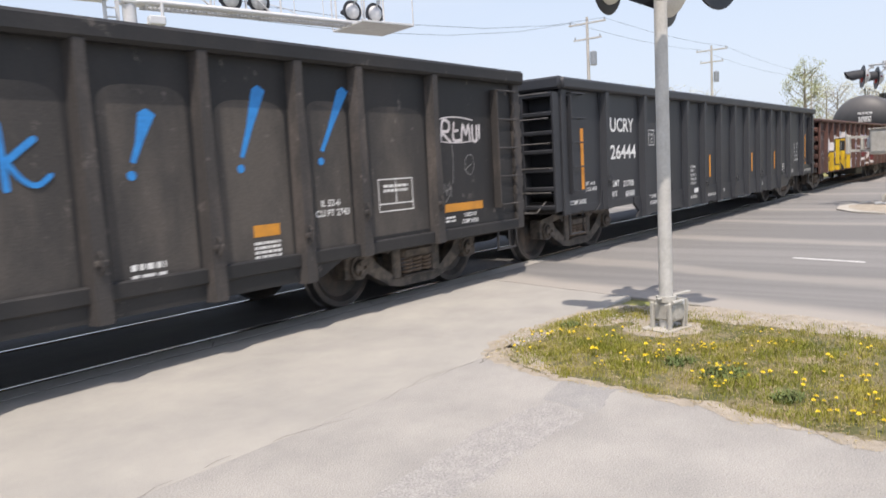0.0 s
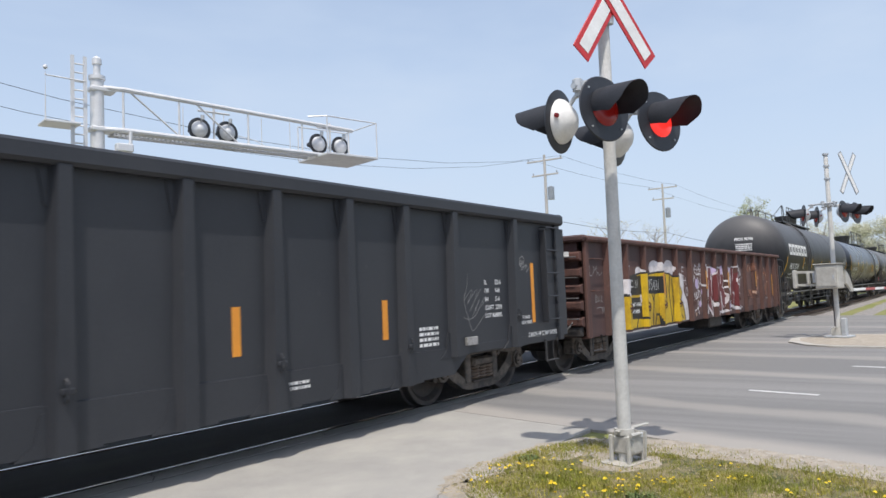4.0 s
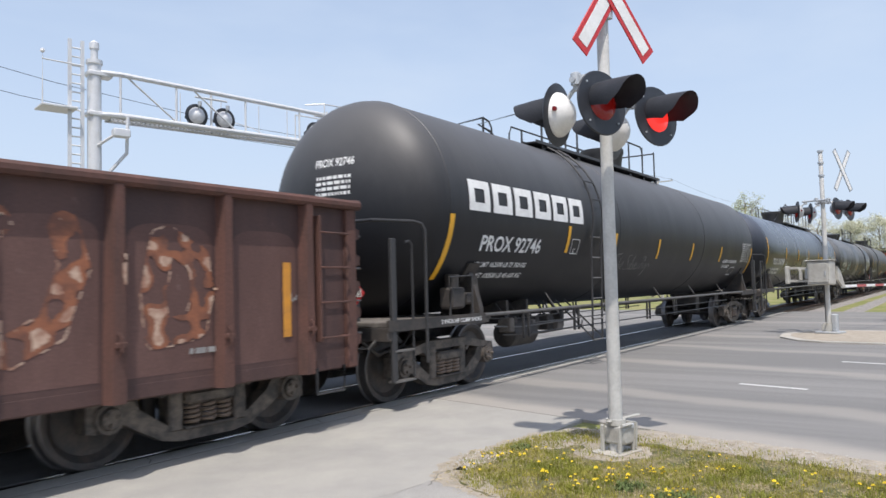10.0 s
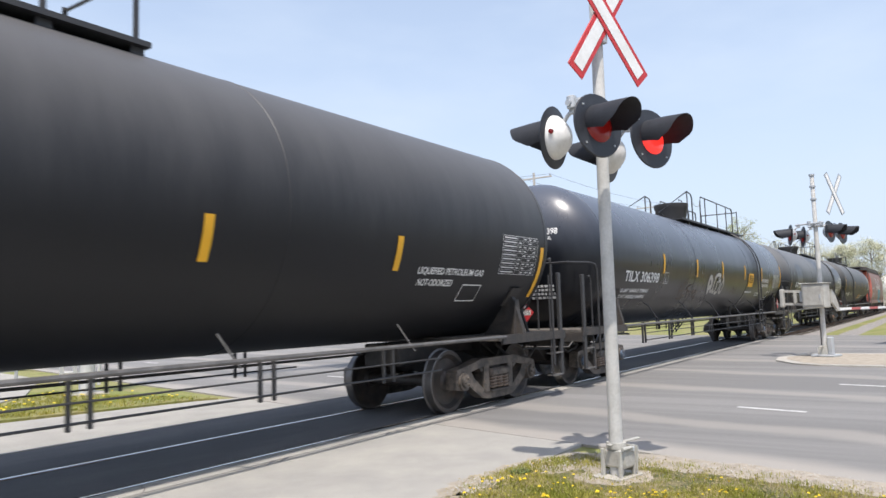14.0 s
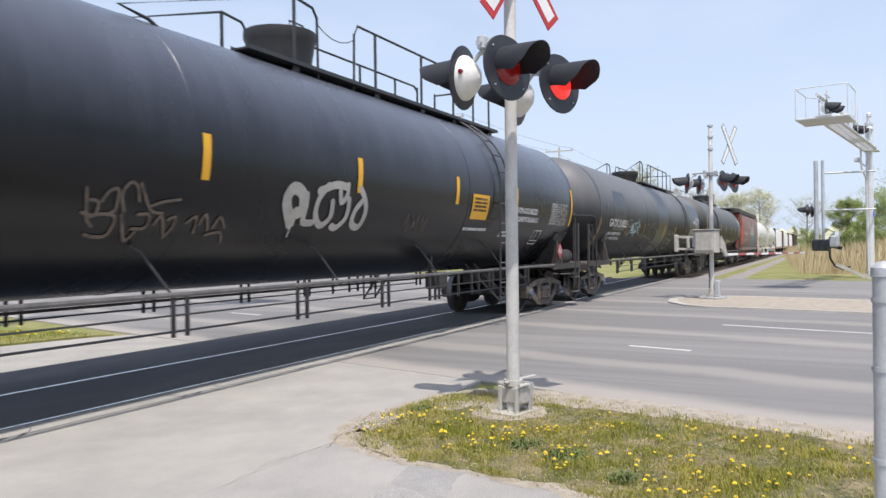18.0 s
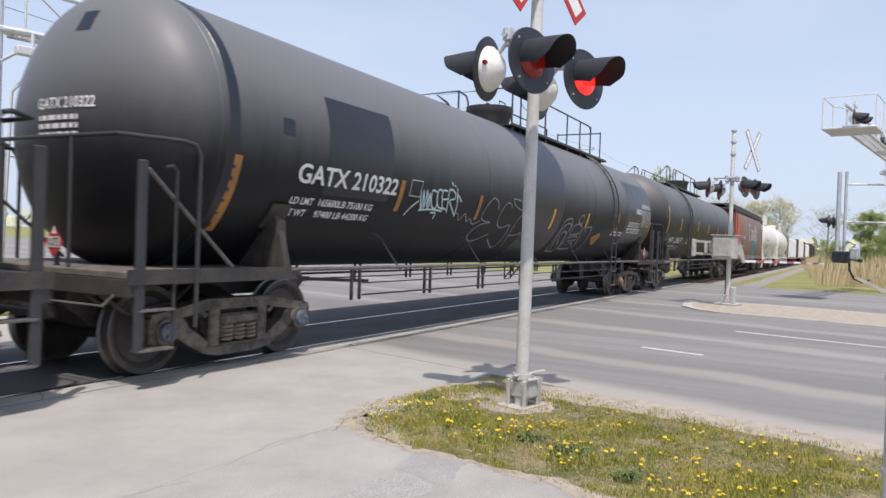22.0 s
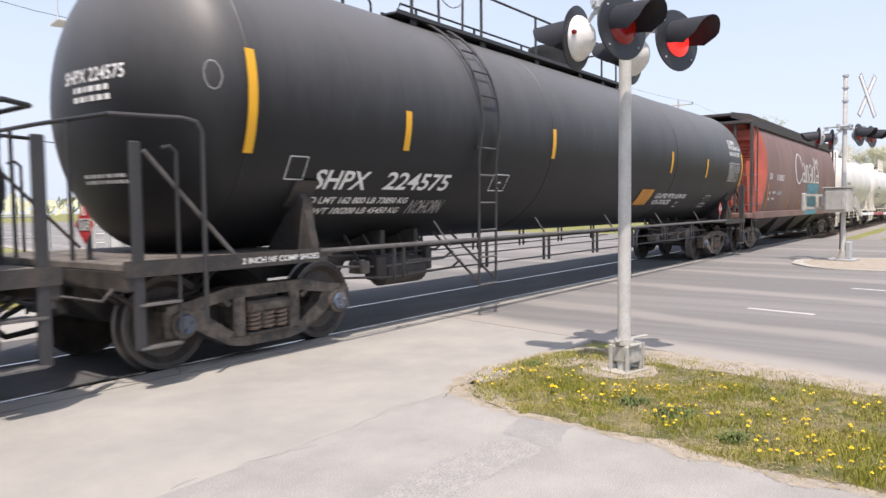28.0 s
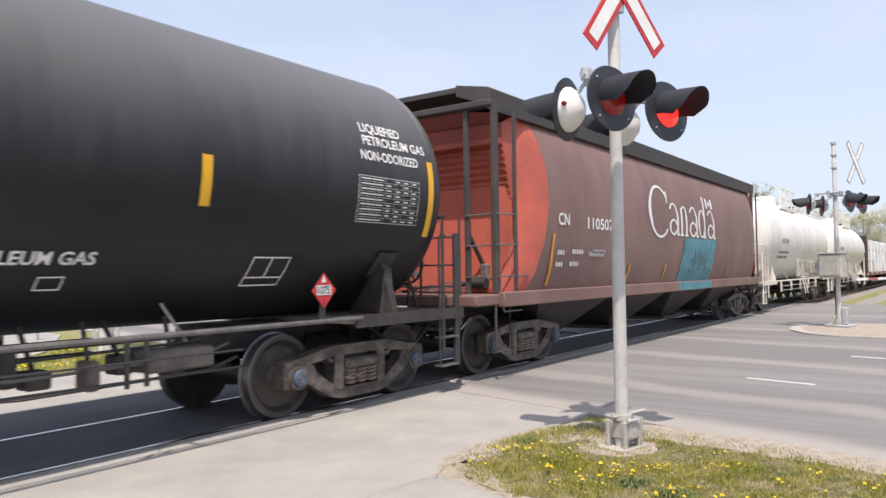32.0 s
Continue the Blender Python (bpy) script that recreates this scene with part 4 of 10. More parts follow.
sheet("median_top", median_line(0.22), 0.039, M_SAND, "dusty fill of the median", "median")
# far verge: gravel shoulder and grass before the reeds
sheet("gravel_shoulder", ragged([(34.6, 2.75), (60, 2.9), (140, 3.3), (140, 4.2), (34.8, 4.2)], 0.8, 0.12, 41), -0.13, M_BALL, "pale gravel shoulder beside the ballast", "gravel")
solid("kerb_far", Mesh().prism([road_pt(-60, 26.3)[:2], road_pt(3.4, 26.3)[:2], road_pt(3.9, 26.8)[:2], road_pt(4.1, 28)[:2], road_pt(4.0, 28)[:2], road_pt(3.7, 26.95)[:2], road_pt(3.3, 26.6)[:2], road_pt(-60, 26.6)[:2]], "z", -0.2, 0.12), M_CONC, "pale concrete kerb at the road's far side", "kerb", kind="structure")


# ---- signals ----
def lamp_unit(parent, at, lit=None, back=M_WHITE, name="lamp"):
    """A flashing lamp: round black board, hood, lens, bowl behind. It faces -y in its own space."""
    m = Mesh().lathe([(0.0, 0.0), (0.0, 0.275), (0.012, 0.282), (0.016, 0.272), (0.016, 0.0)], (0, 0, 0), "y", 32)
    board = part(name, m, M_SIGBLK, parent, "black round backing board", at)
    m = Mesh()
    n, outer = 22, []
    for j in range(n + 1):
        a = radians(-22 + 224 * j / n)
        cut = 0.41 * (0.78 + 0.22 * math.sin(a)) * min(1.0, 0.62 + (math.sin(a) + 0.38) * 0.9)
        c, s = math.cos(a), math.sin(a)
        outer.append([(0.158 * c, -0.002, 0.158 * s + 0.02), (0.154 * c, -cut * 0.5, 0.152 * s), (0.15 * c, -cut, 0.145 * s - 0.028)])
    v = [p for r in outer for p in r] + [(p[0] * 0.97, p[1], p[2] * 0.97) for r in outer for p in r]
    k = 3 * (n + 1)
    f = []
    for j in range(n):
        for i in range(2):
            q = (3 * j + i, 3 * j + i + 1, 3 * (j + 1) + i + 1, 3 * (j + 1) + i)
            f += [q, tuple(e + k for e in q[::-1])]
        f.append((3 * j + 2, k + 3 * j + 2, k + 3 * j + 5, 3 * j + 5))
    part("hood", m.add(v, f), M_HOOD, board, "black metal hood")
    part("lens", Mesh().lathe([(-0.004, 0.152), (-0.02, 0.13), (-0.03, 0.08), (-0.034, 0.001)], (0, 0, 0), "y", 24), M_LIT if lit else M_LENS if lit is not None else M_LENSW, board, "lit red lens" if lit else "dull red lens")
    part("bowl", Mesh().lathe([(0.018, 0.2), (0.045, 0.196), (0.1, 0.155), (0.15, 0.095), (0.168, 0.055), (0.175, 0.001)], (0, 0, 0), "y", 24), back, board, "spun metal bowl")
    part("knuckle", Mesh().tube([(0, 0.1, 0.13), (0, 0.15, 0.2), (0.0, 0.22, 0.245)], 0.02, 8).lathe([(0.2, 0.001), (0.2, 0.045), (0.3, 0.045), (0.3, 0.001)], (0, 0.2, 0), "z", 12), M_GALV, board, "cast swivel bracket")
    for k in range(4):
        a = radians(45 + 90 * k)
        part("board_bolt", Mesh().lathe([(-0.01, 0.001), (-0.01, 0.009), (0.0, 0.009)], (0.235 * math.cos(a), 0, 0.235 * math.sin(a)), "y", 6), M_GALV, board)
    if lit is not None:
        part("side_light", Mesh().lathe([(0.0, 0.022), (0.022, 0.02), (0.026, 0.001)], (0.185, 0.075, 0.02), "x", 12), M_LENS, board, "small red tell-tale lens")
    return board


def crossbuck(parent, z, front=True, at=None):
    for s in (-1, 1):
        half, reach = (0.107, 0.73) if front else (0.08, 0.62)
        b = part("crossbuck_board", Mesh().cbox(-reach, reach, -0.006 + 0.012 * (s < 0), 0.006 + 0.012 * (s < 0), -half, half, 0.003), M_RED if front else M_CARGREY, parent, "white board with red border" if front else "bare white back", pose(-0.005, -0.11, z - 0.015, 0, 51 * s - 3.5, -6) if at is None else at @ pose(0, 0, 0, 0, 57 * s, 0))
        if not front:
            part("crossbuck_face", Mesh().box(-0.59, 0.59, -0.0085 + 0.012 * (s < 0), 0.0085 + 0.012 * (s < 0), -0.047, 0.047), M_WHITE, b, "bare white face of the board")
        if front:
            part("crossbuck_face", Mesh().box(-0.67, 0.67, -0.0095 + 0.012 * (s < 0), -0.0075 + 0.012 * (s < 0), -0.062, 0.062), M_WHITE, b, "white reflective face")


def signal(at, label, lit, front, lz=3.035, reach=0.42, tall=5.05, cross=None, apart=None):
    """Mast with footing box, lamp arm with four lamps, and crossbuck."""
    s = thing("crossing_signal", label, "railway signal", at, group="crossing signals")
    part("mast", Mesh().lathe([(-0.05, 0.062), (0.3, 0.06), (2.2, 0.056), (tall - 0.03, 0.052), (tall - 0.02, 0.046), (tall, 0.001)], (0, 0, 0), "z", 20), M_MAST, s, "grey painted steel mast")
    part("base", Mesh().prism([(-0.16, -0.15), (0.18, -0.15), (0.21, -0.1), (0.21, 0.1), (0.18, 0.15), (-0.16, 0.15), (-0.19, 0.1), (-0.19, -0.1)], "z", -0.1, 0.018), M_CONC, s, "worn concrete footing flush with the soil")
    for dx, dy in ((-0.095, -0.1), (0.1, -0.1), (0.1, 0.08), (-0.095, 0.08)):
        part("foot_leg", Mesh().cbox(dx - 0.016, dx + 0.016, dy - 0.016, dy + 0.016, 0.0, 0.25, 0.005), M_BEIGE, s, "cast leg of the junction box")
    bx = part("junction_box", Mesh().cbox(-0.075, 0.105, -0.125, 0.09, 0.085, 0.25, 0.02), M_BEIGE, s, "cast junction box at the foot")
    part("lid", Mesh().prism([(0.11, 0.045), (0.13, 0.045), (0.145, 0.25), (0.135, 0.268), (0.112, 0.268)], "y", -0.13, 0.095), M_BEIGE, bx, "tilted cover of the box")
    part("hinge", Mesh().tube([(-0.1, -0.13, 0.262), (0.03, -0.13, 0.262)], 0.017, 8), M_BEIGE, bx)
    part("latch", Mesh().cbox(0.04, 0.07, -0.148, -0.122, 0.225, 0.27, 0.006), M_GALV, bx)
    part("clamp_bar", Mesh().cbox(-0.13, 0.36, -0.02, 0.02, 0.28, 0.295, 0.005), M_BEIGE, s, "flat clamp bar above the box")
    part("collar", Mesh().lathe([(0, 0.064), (0, 0.09), (0.05, 0.088), (0.05, 0.064)], (0, 0, 0.25), "z", 16), M_BEIGE, s)
    crossbuck(s, 4.17 if front else 4.5, front, cross)
    za = lz + 0.25
    arm = part("crossarm", Mesh().tube([(-reach - 0.06, 0.0, za), (-0.12, 0.0, za), (reach + 0.06, 0.0, za)], [0.028, 0.036, 0.028], 10), M_GALV, s, "horizontal lamp arm")
    part("arm_clamp", Mesh().cbox(-0.1, 0.1, -0.09, 0.09, za - 0.06, za + 0.06, 0.015), M_GALV, arm)
    for x, f in ((-reach, 1), (reach, 2)):
        part("arm_cap", Mesh().lathe([(0, 0.001), (0, 0.045), (0.1, 0.045), (0.11, 0.03), (0.11, 0.001)], (x, 0, za - 0.04), "z", 12), M_GALV, arm)
        if apart:
            # lamps well before and behind the arm, on branches of their own
            for y, turn in ((-apart, 34), (apart, 176)):
                part("arm_branch", Mesh().tube([(x, 0, za), (x, y * 0.7, za)], 0.025, 8), M_GALV, arm)
                lamp_unit(s, pose(x, y, lz, -4, 0, turn), lit=False, back=M_GALV)
        else:
            lamp_unit(s, pose(x, -0.27, lz, -4, 0, -9), lit=(f == 2) if lit else False)
            lamp_unit(s, pose(x, 0.225, lz - 0.015 - (0.04 if f == 2 else 0), -4, 0, 193), lit=False)
    if front:
        for z in (3.95, 4.42):
            part("mast_band", Mesh().lathe([(0, 0.056), (0, 0.066), (0.035, 0.066), (0.035, 0.056)], (0, 0, z), "z", 14), M_SIGBLK, s, "dark clamp band")
        part("crossbuck_bracket", Mesh().cbox(-0.03, 0.03, -0.1, -0.05, 3.9, 4.45, 0.006), M_GALV, s)
    return s


SIG_ROT = -math.degrees(SKEW)
near_signal = signal(pose(6.26, 2.52, 0, 0.3, -0.15, SIG_ROT), "grey crossing signal mast with red lamps and crossbuck", True, True)
MED = (21.3, 2.68)
far_signal = signal(pose(MED[0], MED[1], 0.02, 0, 0, 180 + SIG_ROT), "grey gate signal with crossbuck seen from behind", False, False, 3.2, 0.42, 4.8, pose(-0.146, 0.46, 4.22, 0, 0, -12), 0.5)
# gate machine on the median signal
gate = thing("gate_machine", "pale grey gate machine on the median signal", "gate machine", pose(MED[0], MED[1], 0.215, 0, 0, SIG_ROT) @ Matrix.Scale(0.885, 4))
part("housing", Mesh().cbox(-0.55, -0.1, -0.3, 0.34, 1.22, 1.92, 0.03), M_BEIGE, gate)
part("housing_door", Mesh().cbox(-0.575, -0.55, -0.24, 0.28, 1.3, 1.84, 0.008), M_BEIGE, gate)
part("door_latch", Mesh().box(-0.59, -0.575, -0.2, -0.16, 1.5, 1.62), M_GALV, gate)
part("crank", Mesh().cbox(-0.42, -0.2, 0.34, 0.46, 1.4, 1.7, 0.02), M_GALV, gate)
part("top_cap", Mesh().cbox(-0.58, -0.07, -0.33, 0.37, 1.92, 1.95, 0.008), M_BEIGE, gate)
for z in (1.72, 1.34):
    part("support_arm", Mesh().bar((-0.32, 0.4, z), (-0.42, 1.0, z + 0.02), 0.05, 0.07), M_BEIGE, gate)
part("counterweight", Mesh().cbox(-0.5, -0.32, 0.9, 1.0, 1.26, 1.8, 0.02), M_BEIGE, gate, "cast counterweight")
part("counterweight", Mesh().cbox(-0.45, -0.3, 0.55, 0.62, 1.36, 1.7, 0.02), M_BEIGE, gate, "cast counterweight")
for z in (4.42, 4.8, 5.15):
    part("mast_band", Mesh().lathe([(0, 0.066), (0, 0.085), (0.05, 0.085), (0.05, 0.066)], (0, 0, z), "z", 14), M_GALV, gate)
part("leg_guard", Mesh().cbox(-0.08, 0.1, -0.24, -0.1, -0.14, 0.36, 0.02), M_GALV, gate, "sheet guard on the footing")
part("foot_plate", Mesh().cbox(-0.3, 0.3, -0.36, 0.3, -0.2, -0.14, 0.015), M_GALV, gate)
part("cable_conduit", Mesh().tube([(0.1, 0.1, -0.14), (0.14, 0.12, 0.5), (0.05, 0.1, 1.2)], 0.03, 8), M_SIGBLK, gate)
part("arm_bracket", Mesh().prism([(-0.12, 1.75), (0.1, 1.6), (0.42, 1.14), (0.3, 1.1), (-0.12, 1.36)], "y", -0.36, -0.3), M_BEIGE, gate, "cast arm bracket")
root = part("arm", Mesh().bar((0.2, -0.33, 1.17), (0.75, -0.33, 1.16), 0.04, 0.08), M_WHITE, gate, "lowered banded gate arm")
for i in range(11):
    part("band", Mesh().cbox(0.6 + 0.8 * i, 1.4 + 0.8 * i, -0.345, -0.315, 1.125 - 0.005 * i, 1.2 - 0.006 * i, 0.004), M_BANDRED if i % 2 else M_WHITE, root, "faded red band" if i % 2 else "white band")


# ---- cantilever gantries over the road ----
def gantry(at, length, label):
    """Mast at the origin, arm along +x."""
    g = thing("signal_gantry", label, "signal gantry", at, group="signal gantries")
    part("mast", Mesh().lathe([(-0.6, 0.16), (6.5, 0.14), (6.52, 0.17), (6.6, 0.17), (6.62, 0.075), (6.84, 0.075), (6.86, 0.1), (6.98, 0.1), (7.02, 0.06), (7.06, 0.001)], (0, 0, 0), "z", 20), M_SILVER, g, "silver painted steel mast")
    part("base_plate", Mesh().cbox(-0.35, 0.35, -0.35, 0.35, -0.7, 0.05, 0.02), M_CONC, g)
    for z, r in ((6.3, 0.2), (5.42, 0.2)):
        part("mast_clamp", Mesh().cbox(-0.17, 0.36, -0.16, 0.16, z - 0.06, z + 0.06, 0.03), M_SILVER, g, "bolted clamp of the arm")
    part("top_chord", Mesh().tube([(0.1, -0.1, 6.34), (0.5, -0.2, 6.33), (length - 0.35, -0.2, 6.14)], 0.055, 10), M_SILVER, g)
    b = part("bottom_chord", Mesh().tube([(0.1, -0.1, 5.42), (0.5, -0.2, 5.42), (length, -0.2, 5.36)], 0.06, 10), M_SILVER, g)
    part("rear_chord", Mesh().tube([(0.1, 0.1, 5.42), (0.5, 0.3, 5.42), (length, 0.3, 5.36)], 0.05, 10), M_SILVER, g)
    for f in (0.07, 0.25, 0.5, 0.72, 0.93):
        x = length * f
        part("web_post", Mesh().tube([(x, -0.2, 5.4), (x, -0.2, 6.34 - 0.028 * x)], 0.026, 6), M_SILVER, b)
    for f0, f1 in ((0.09, 0.25), (0.3, 0.46)):
        part("web_brace", Mesh().tube([(length * f0, -0.2, 6.3), (length * f1, -0.2, 5.44)], 0.022, 6), M_SILVER, b)
    wk = Mesh()
    for i in range(int(length / 0.1)):
        wk.box(0.3 + 0.1 * i, 0.32 + 0.1 * i, -0.15, 0.3, 5.36, 5.39)
    for y in (-0.15, 0.08, 0.28):
        wk.box(0.3, length + 0.1, y, y + 0.02, 5.34, 5.38)
    part("walkway", wk, M_SILVER, g, "open steel grating walkway")
    part("end_platform", Mesh().cbox(length - 1.5, length + 0.1, -0.75, 0.75, 5.3, 5.36, 0.01), M_SILVER, g)
    r = Mesh()
    for x, y in ((length - 1.5, -0.73), (length + 0.08, -0.73), (length - 1.5, 0.73), (length + 0.08, 0.73)):
        r.tube([(x, y, 5.35), (x, y, 6.3)], 0.018, 6)
    r.tube([(length - 1.5, -0.73, 6.3), (length + 0.08, -0.73, 6.3), (length + 0.08, 0.73, 6.3), (length - 1.5, 0.73, 6.3)], 0.018, 6)
    r.tube([(length - 1.9, -0.45, 6.28), (length - 1.5, -0.73, 6.3)], 0.018, 6)
    part("platform_railing", r, M_SILVER, g)
    r = Mesh()
    for x in (length * 0.3, length * 0.45, length * 0.6, length * 0.72):
        r.tube([(x, 0.42, 5.4), (x, 0.42, 6.3)], 0.012, 5)
    part("walkway_railing", r, M_SILVER, g)
    # ladder and platform at the mast
    lad = part("ladder", Mesh().bar((-0.52, -0.1, 0.3), (-0.52, -0.1, 6.95), 0.07, 0.05).bar((-0.27, -0.1, 0.3), (-0.27, -0.1, 6.95), 0.07, 0.05), M_SILVER, g, "narrow ladder beside the mast")
    for i in range(34):
        part("rung", Mesh().tube([(-0.52, -0.1, 0.5 + 0.19 * i), (-0.27, -0.1, 0.5 + 0.19 * i)], 0.018, 5), M_SILVER, lad)
    part("conduit", Mesh().tube([(0.62, -0.25, 5.4), (0.6, -0.22, 4.6), (0.3, -0.1, 4.2), (0.22, -0.05, 0.2)], 0.04, 8), M_SILVER, g, "conduit pipe down the mast")
    part("step_platform", Mesh().cbox(-1.1, -0.4, -0.3, 0.3, 5.42, 5.47, 0.01), M_SILVER, g)
    part("step_railing", Mesh().tube([(-1.08, -0.28, 5.45), (-1.08, -0.28, 6.5), (-1.08, -0.28, 6.38), (-0.3, -0.28, 6.36)], 0.018, 6).lathe([(6.5, 0.02), (6.53, 0.05), (6.58, 0.04), (6.6, 0.001)], (-1.08, -0.28, 0), "z", 8), M_SILVER, g)
    for x in (length * 0.385, length - 0.95):
        part("lamp_post", Mesh().tube([(x, 0, 5.4), (x, 0, 6.32)], 0.03, 8), M_SILVER, g)
        part("lamp_arm", Mesh().tube([(x - 0.4, 0, 6.16), (x + 0.4, 0, 6.16)], 0.025, 8), M_SILVER, g)
        for dx in (-0.35, 0.35):
            lamp_unit(g, pose(x + dx, 0.05, 5.72, 0, 0, 180), lit=None, back=M_SILVER)
    part("floodlight", Mesh().cbox(0.25, 0.6, -0.5, -0.3, 4.9, 5.08, 0.02), M_SILVER, g)
    part("floodlight_arm", Mesh().tube([(0.0, -0.1, 4.7), (0.3, -0.4, 4.95)], 0.03, 6), M_SILVER, g)
    part("cable_loop", Mesh().tube([(length * 0.47, 0.1, 5.7), (length * 0.55, 0.1, 5.62), (length * 0.62, 0.1, 5.42)], 0.012, 5), M_SILVER, g)
    return g


gantry(pose(8.55, 15.05, 0, 0, 0, SIG_ROT), 6.9, "silver cantilever signal gantry with lamps and walkway")
g2 = gantry(pose(36.6, -1.9, 0.12, 0, 0, 183.4 + SIG_ROT), 11.0, "silver cantilever signal gantry over the far lanes")
part("street_sign", Mesh().cbox(0.1, 0.7, 0.2, 0.22, 2.5, 2.75, 0.004), M_SIGNBLUE, g2, "small blue street sign")

# lamp post with roadside signal beside the far gantry
s3 = thing("roadside_signal", "galvanised twin-post signal with gate machine and cable", "railway signal", pose(35.6, 0.0, 0, 0, 0, SIG_ROT))
for y in (-0.17, 0.1):
    part("post", Mesh().lathe([(1.4, 0.09 if y < 0 else 0.065), (5.1, 0.085 if y < 0 else 0.06), (5.12, 0.001)], (0, -y, 0), "z", 14), M_GALV, s3)
for z in (4.55, 2.95):
    part("stay", Mesh().tube([(0, -0.1, z), (0.62, -1.98, z)], 0.04, 8), M_GALV, s3)
for x in (-0.35, 0.45):
    lamp_unit(s3, pose(x, 0.45, 2.95, 0, 0, 180), lit=False, back=M_SIGBLK)
part("machine", Mesh().cbox(-0.3, 0.3, -0.35, 0.3, 1.2, 1.7, 0.05), M_SIGBLK, s3, "black gate machine")
part("machine_cover", Mesh().cbox(-0.24, 0.2, -0.7, -0.35, 1.35, 1.85, 0.06), M_GALV, s3)
part("bracket", Mesh().bar((0, 0.0, 1.5), (0.1, -0.8, 1.3), 0.1, 0.14), M_SIGBLK, s3)
part("counterweight_arm", Mesh().bar((0.1, -0.55, 0.62), (0.62, -1.75, 0.0), 0.12, 0.14), M_BEIGE, s3)
part("cable", Mesh().tube([(0.1, -0.3, 1.4), (0.0, -0.35, 0.9), (0.15, -0.5, 0.55), (0.5, -0.75, 0.4), (0.8, -0.95, 0.5)], 0.045, 8), M_SIGBLK, s3)

# chain-link fence at the near verge
fence = thing("chain_link_fence", "galvanised chain-link fence with a round end post", "fence", pose(3.72, -0.24, 0))
part("end_post", Mesh().lathe([(-0.1, 0.045), (1.36, 0.045), (1.362, 0.052), (1.40, 0.05), (1.425, 0.025), (1.43, 0.001)], (0, 0, 0), "z", 18), M_GALV, fence, "galvanised end post with a cap")
for z in (0.15, 0.55, 0.95, 1.25):
    part("band", Mesh().lathe([(0, 0.046), (0, 0.051), (0.022, 0.051), (0.022, 0.046)], (0, 0, z), "z", 16), M_GALV, fence)
fx, fy = 0.13, -0.99
for i in (1, 2, 3):
    part("line_post", Mesh().lathe([(-0.1, 0.028), (1.36, 0.028), (1.4, 0.001)], (fx * 2.6 * i, fy * 2.6 * i, 0), "z", 12), M_GALV, fence)
part("top_rail", Mesh().tube([(0, 0, 1.33), (fx * 7.8, fy * 7.8, 1.33)], 0.021, 8), M_GALV, fence)
wm = Mesh()
for i in range(-22, 130):
    for d in (1, -1):
        a = i * 0.06
        p0, p1 = (a, 0.04) , (a + 1.27 * 0.9 * d, 1.31)
        s0, s1 = max(0.0, min(p0[0], 7.8)), max(0.0, min(p1[0], 7.8))
        if abs(s1 - s0) < 1e-3:
            continue
        z0 = 0.04 + 1.27 * (s0 - p0[0]) / (p1[0] - p0[0])
        z1 = 0.04 + 1.27 * (s1 - p0[0]) / (p1[0] - p0[0])
        wm.tube([(fx * s0, fy * s0, z0), (fx * s1, fy * s1, z1)], 0.0018, 3, caps=False)
part("mesh", wm, M_GALV, fence, "woven wire mesh")


# ---- power poles, wires, houses, trees, yard ----
def utility_pole(x, y, h, seed):
    p = thing("utility_pole", "weathered wooden utility pole with crossarms", "utility pole", pose(x, y, 0), group="utility poles")
    part("shaft", Mesh().lathe([(-0.1, 0.13), (h, 0.075), (h + 0.01, 0.001)], (0, 0, 0), "z", 12), M_WOOD, p)
    for z, w in ((h - 0.35, 1.2), (h - 1.25, 0.9)):
        a = part("crossarm", Mesh().cbox(-0.045, 0.045, -w, w, z - 0.045, z + 0.045, 0.01), M_WOOD, p)
        for k in (-w + 0.1, 0.0, w - 0.1):
            part("insulator", Mesh().lathe([(0, 0.03), (0.05, 0.05), (0.12, 0.03), (0.14, 0.001)], (0, k, z + 0.06), "z", 8), M_CARGREY, a)
    part("transformer", Mesh().lathe([(0, 0.001), (0, 0.2), (0.75, 0.2), (0.82, 0.08), (0.82, 0.001)], (0.0, -0.35, h - 2.8), "z", 14), M_CARGREY, p)
    return p


PY = 20.2
POLES = [(-48, PY + 1), (-8.0, PY + 0.6), (40.1, PY + 0.2), (58.9, PY - 0.8), (92, PY - 1), (130, PY - 1)]
for i, (x, y) in enumerate(POLES):
    utility_pole(x, y, 9.9, i)
for k, (dy, z) in enumerate(((-1.1, 9.7), (0.9, 9.7), (-0.15, 5.9))):
    w = Mesh()
    for (ax, ay), (bx, by) in zip(POLES, POLES[1:]):
        w.tube([(ax + (bx - ax) * t, ay + (by - ay) * t + dy, z - (2.6 if bx < 41 else 0.6) * 4 * t * (1 - t) * (bx - ax) / 48) for t in [i / 8 for i in range(9)]], 0.014 if z < 6 else 0.008, 4, caps=False)
    solid("overhead_wire", w, M_WIRE, "thin dark overhead wire between poles", "wire", "overhead wires")


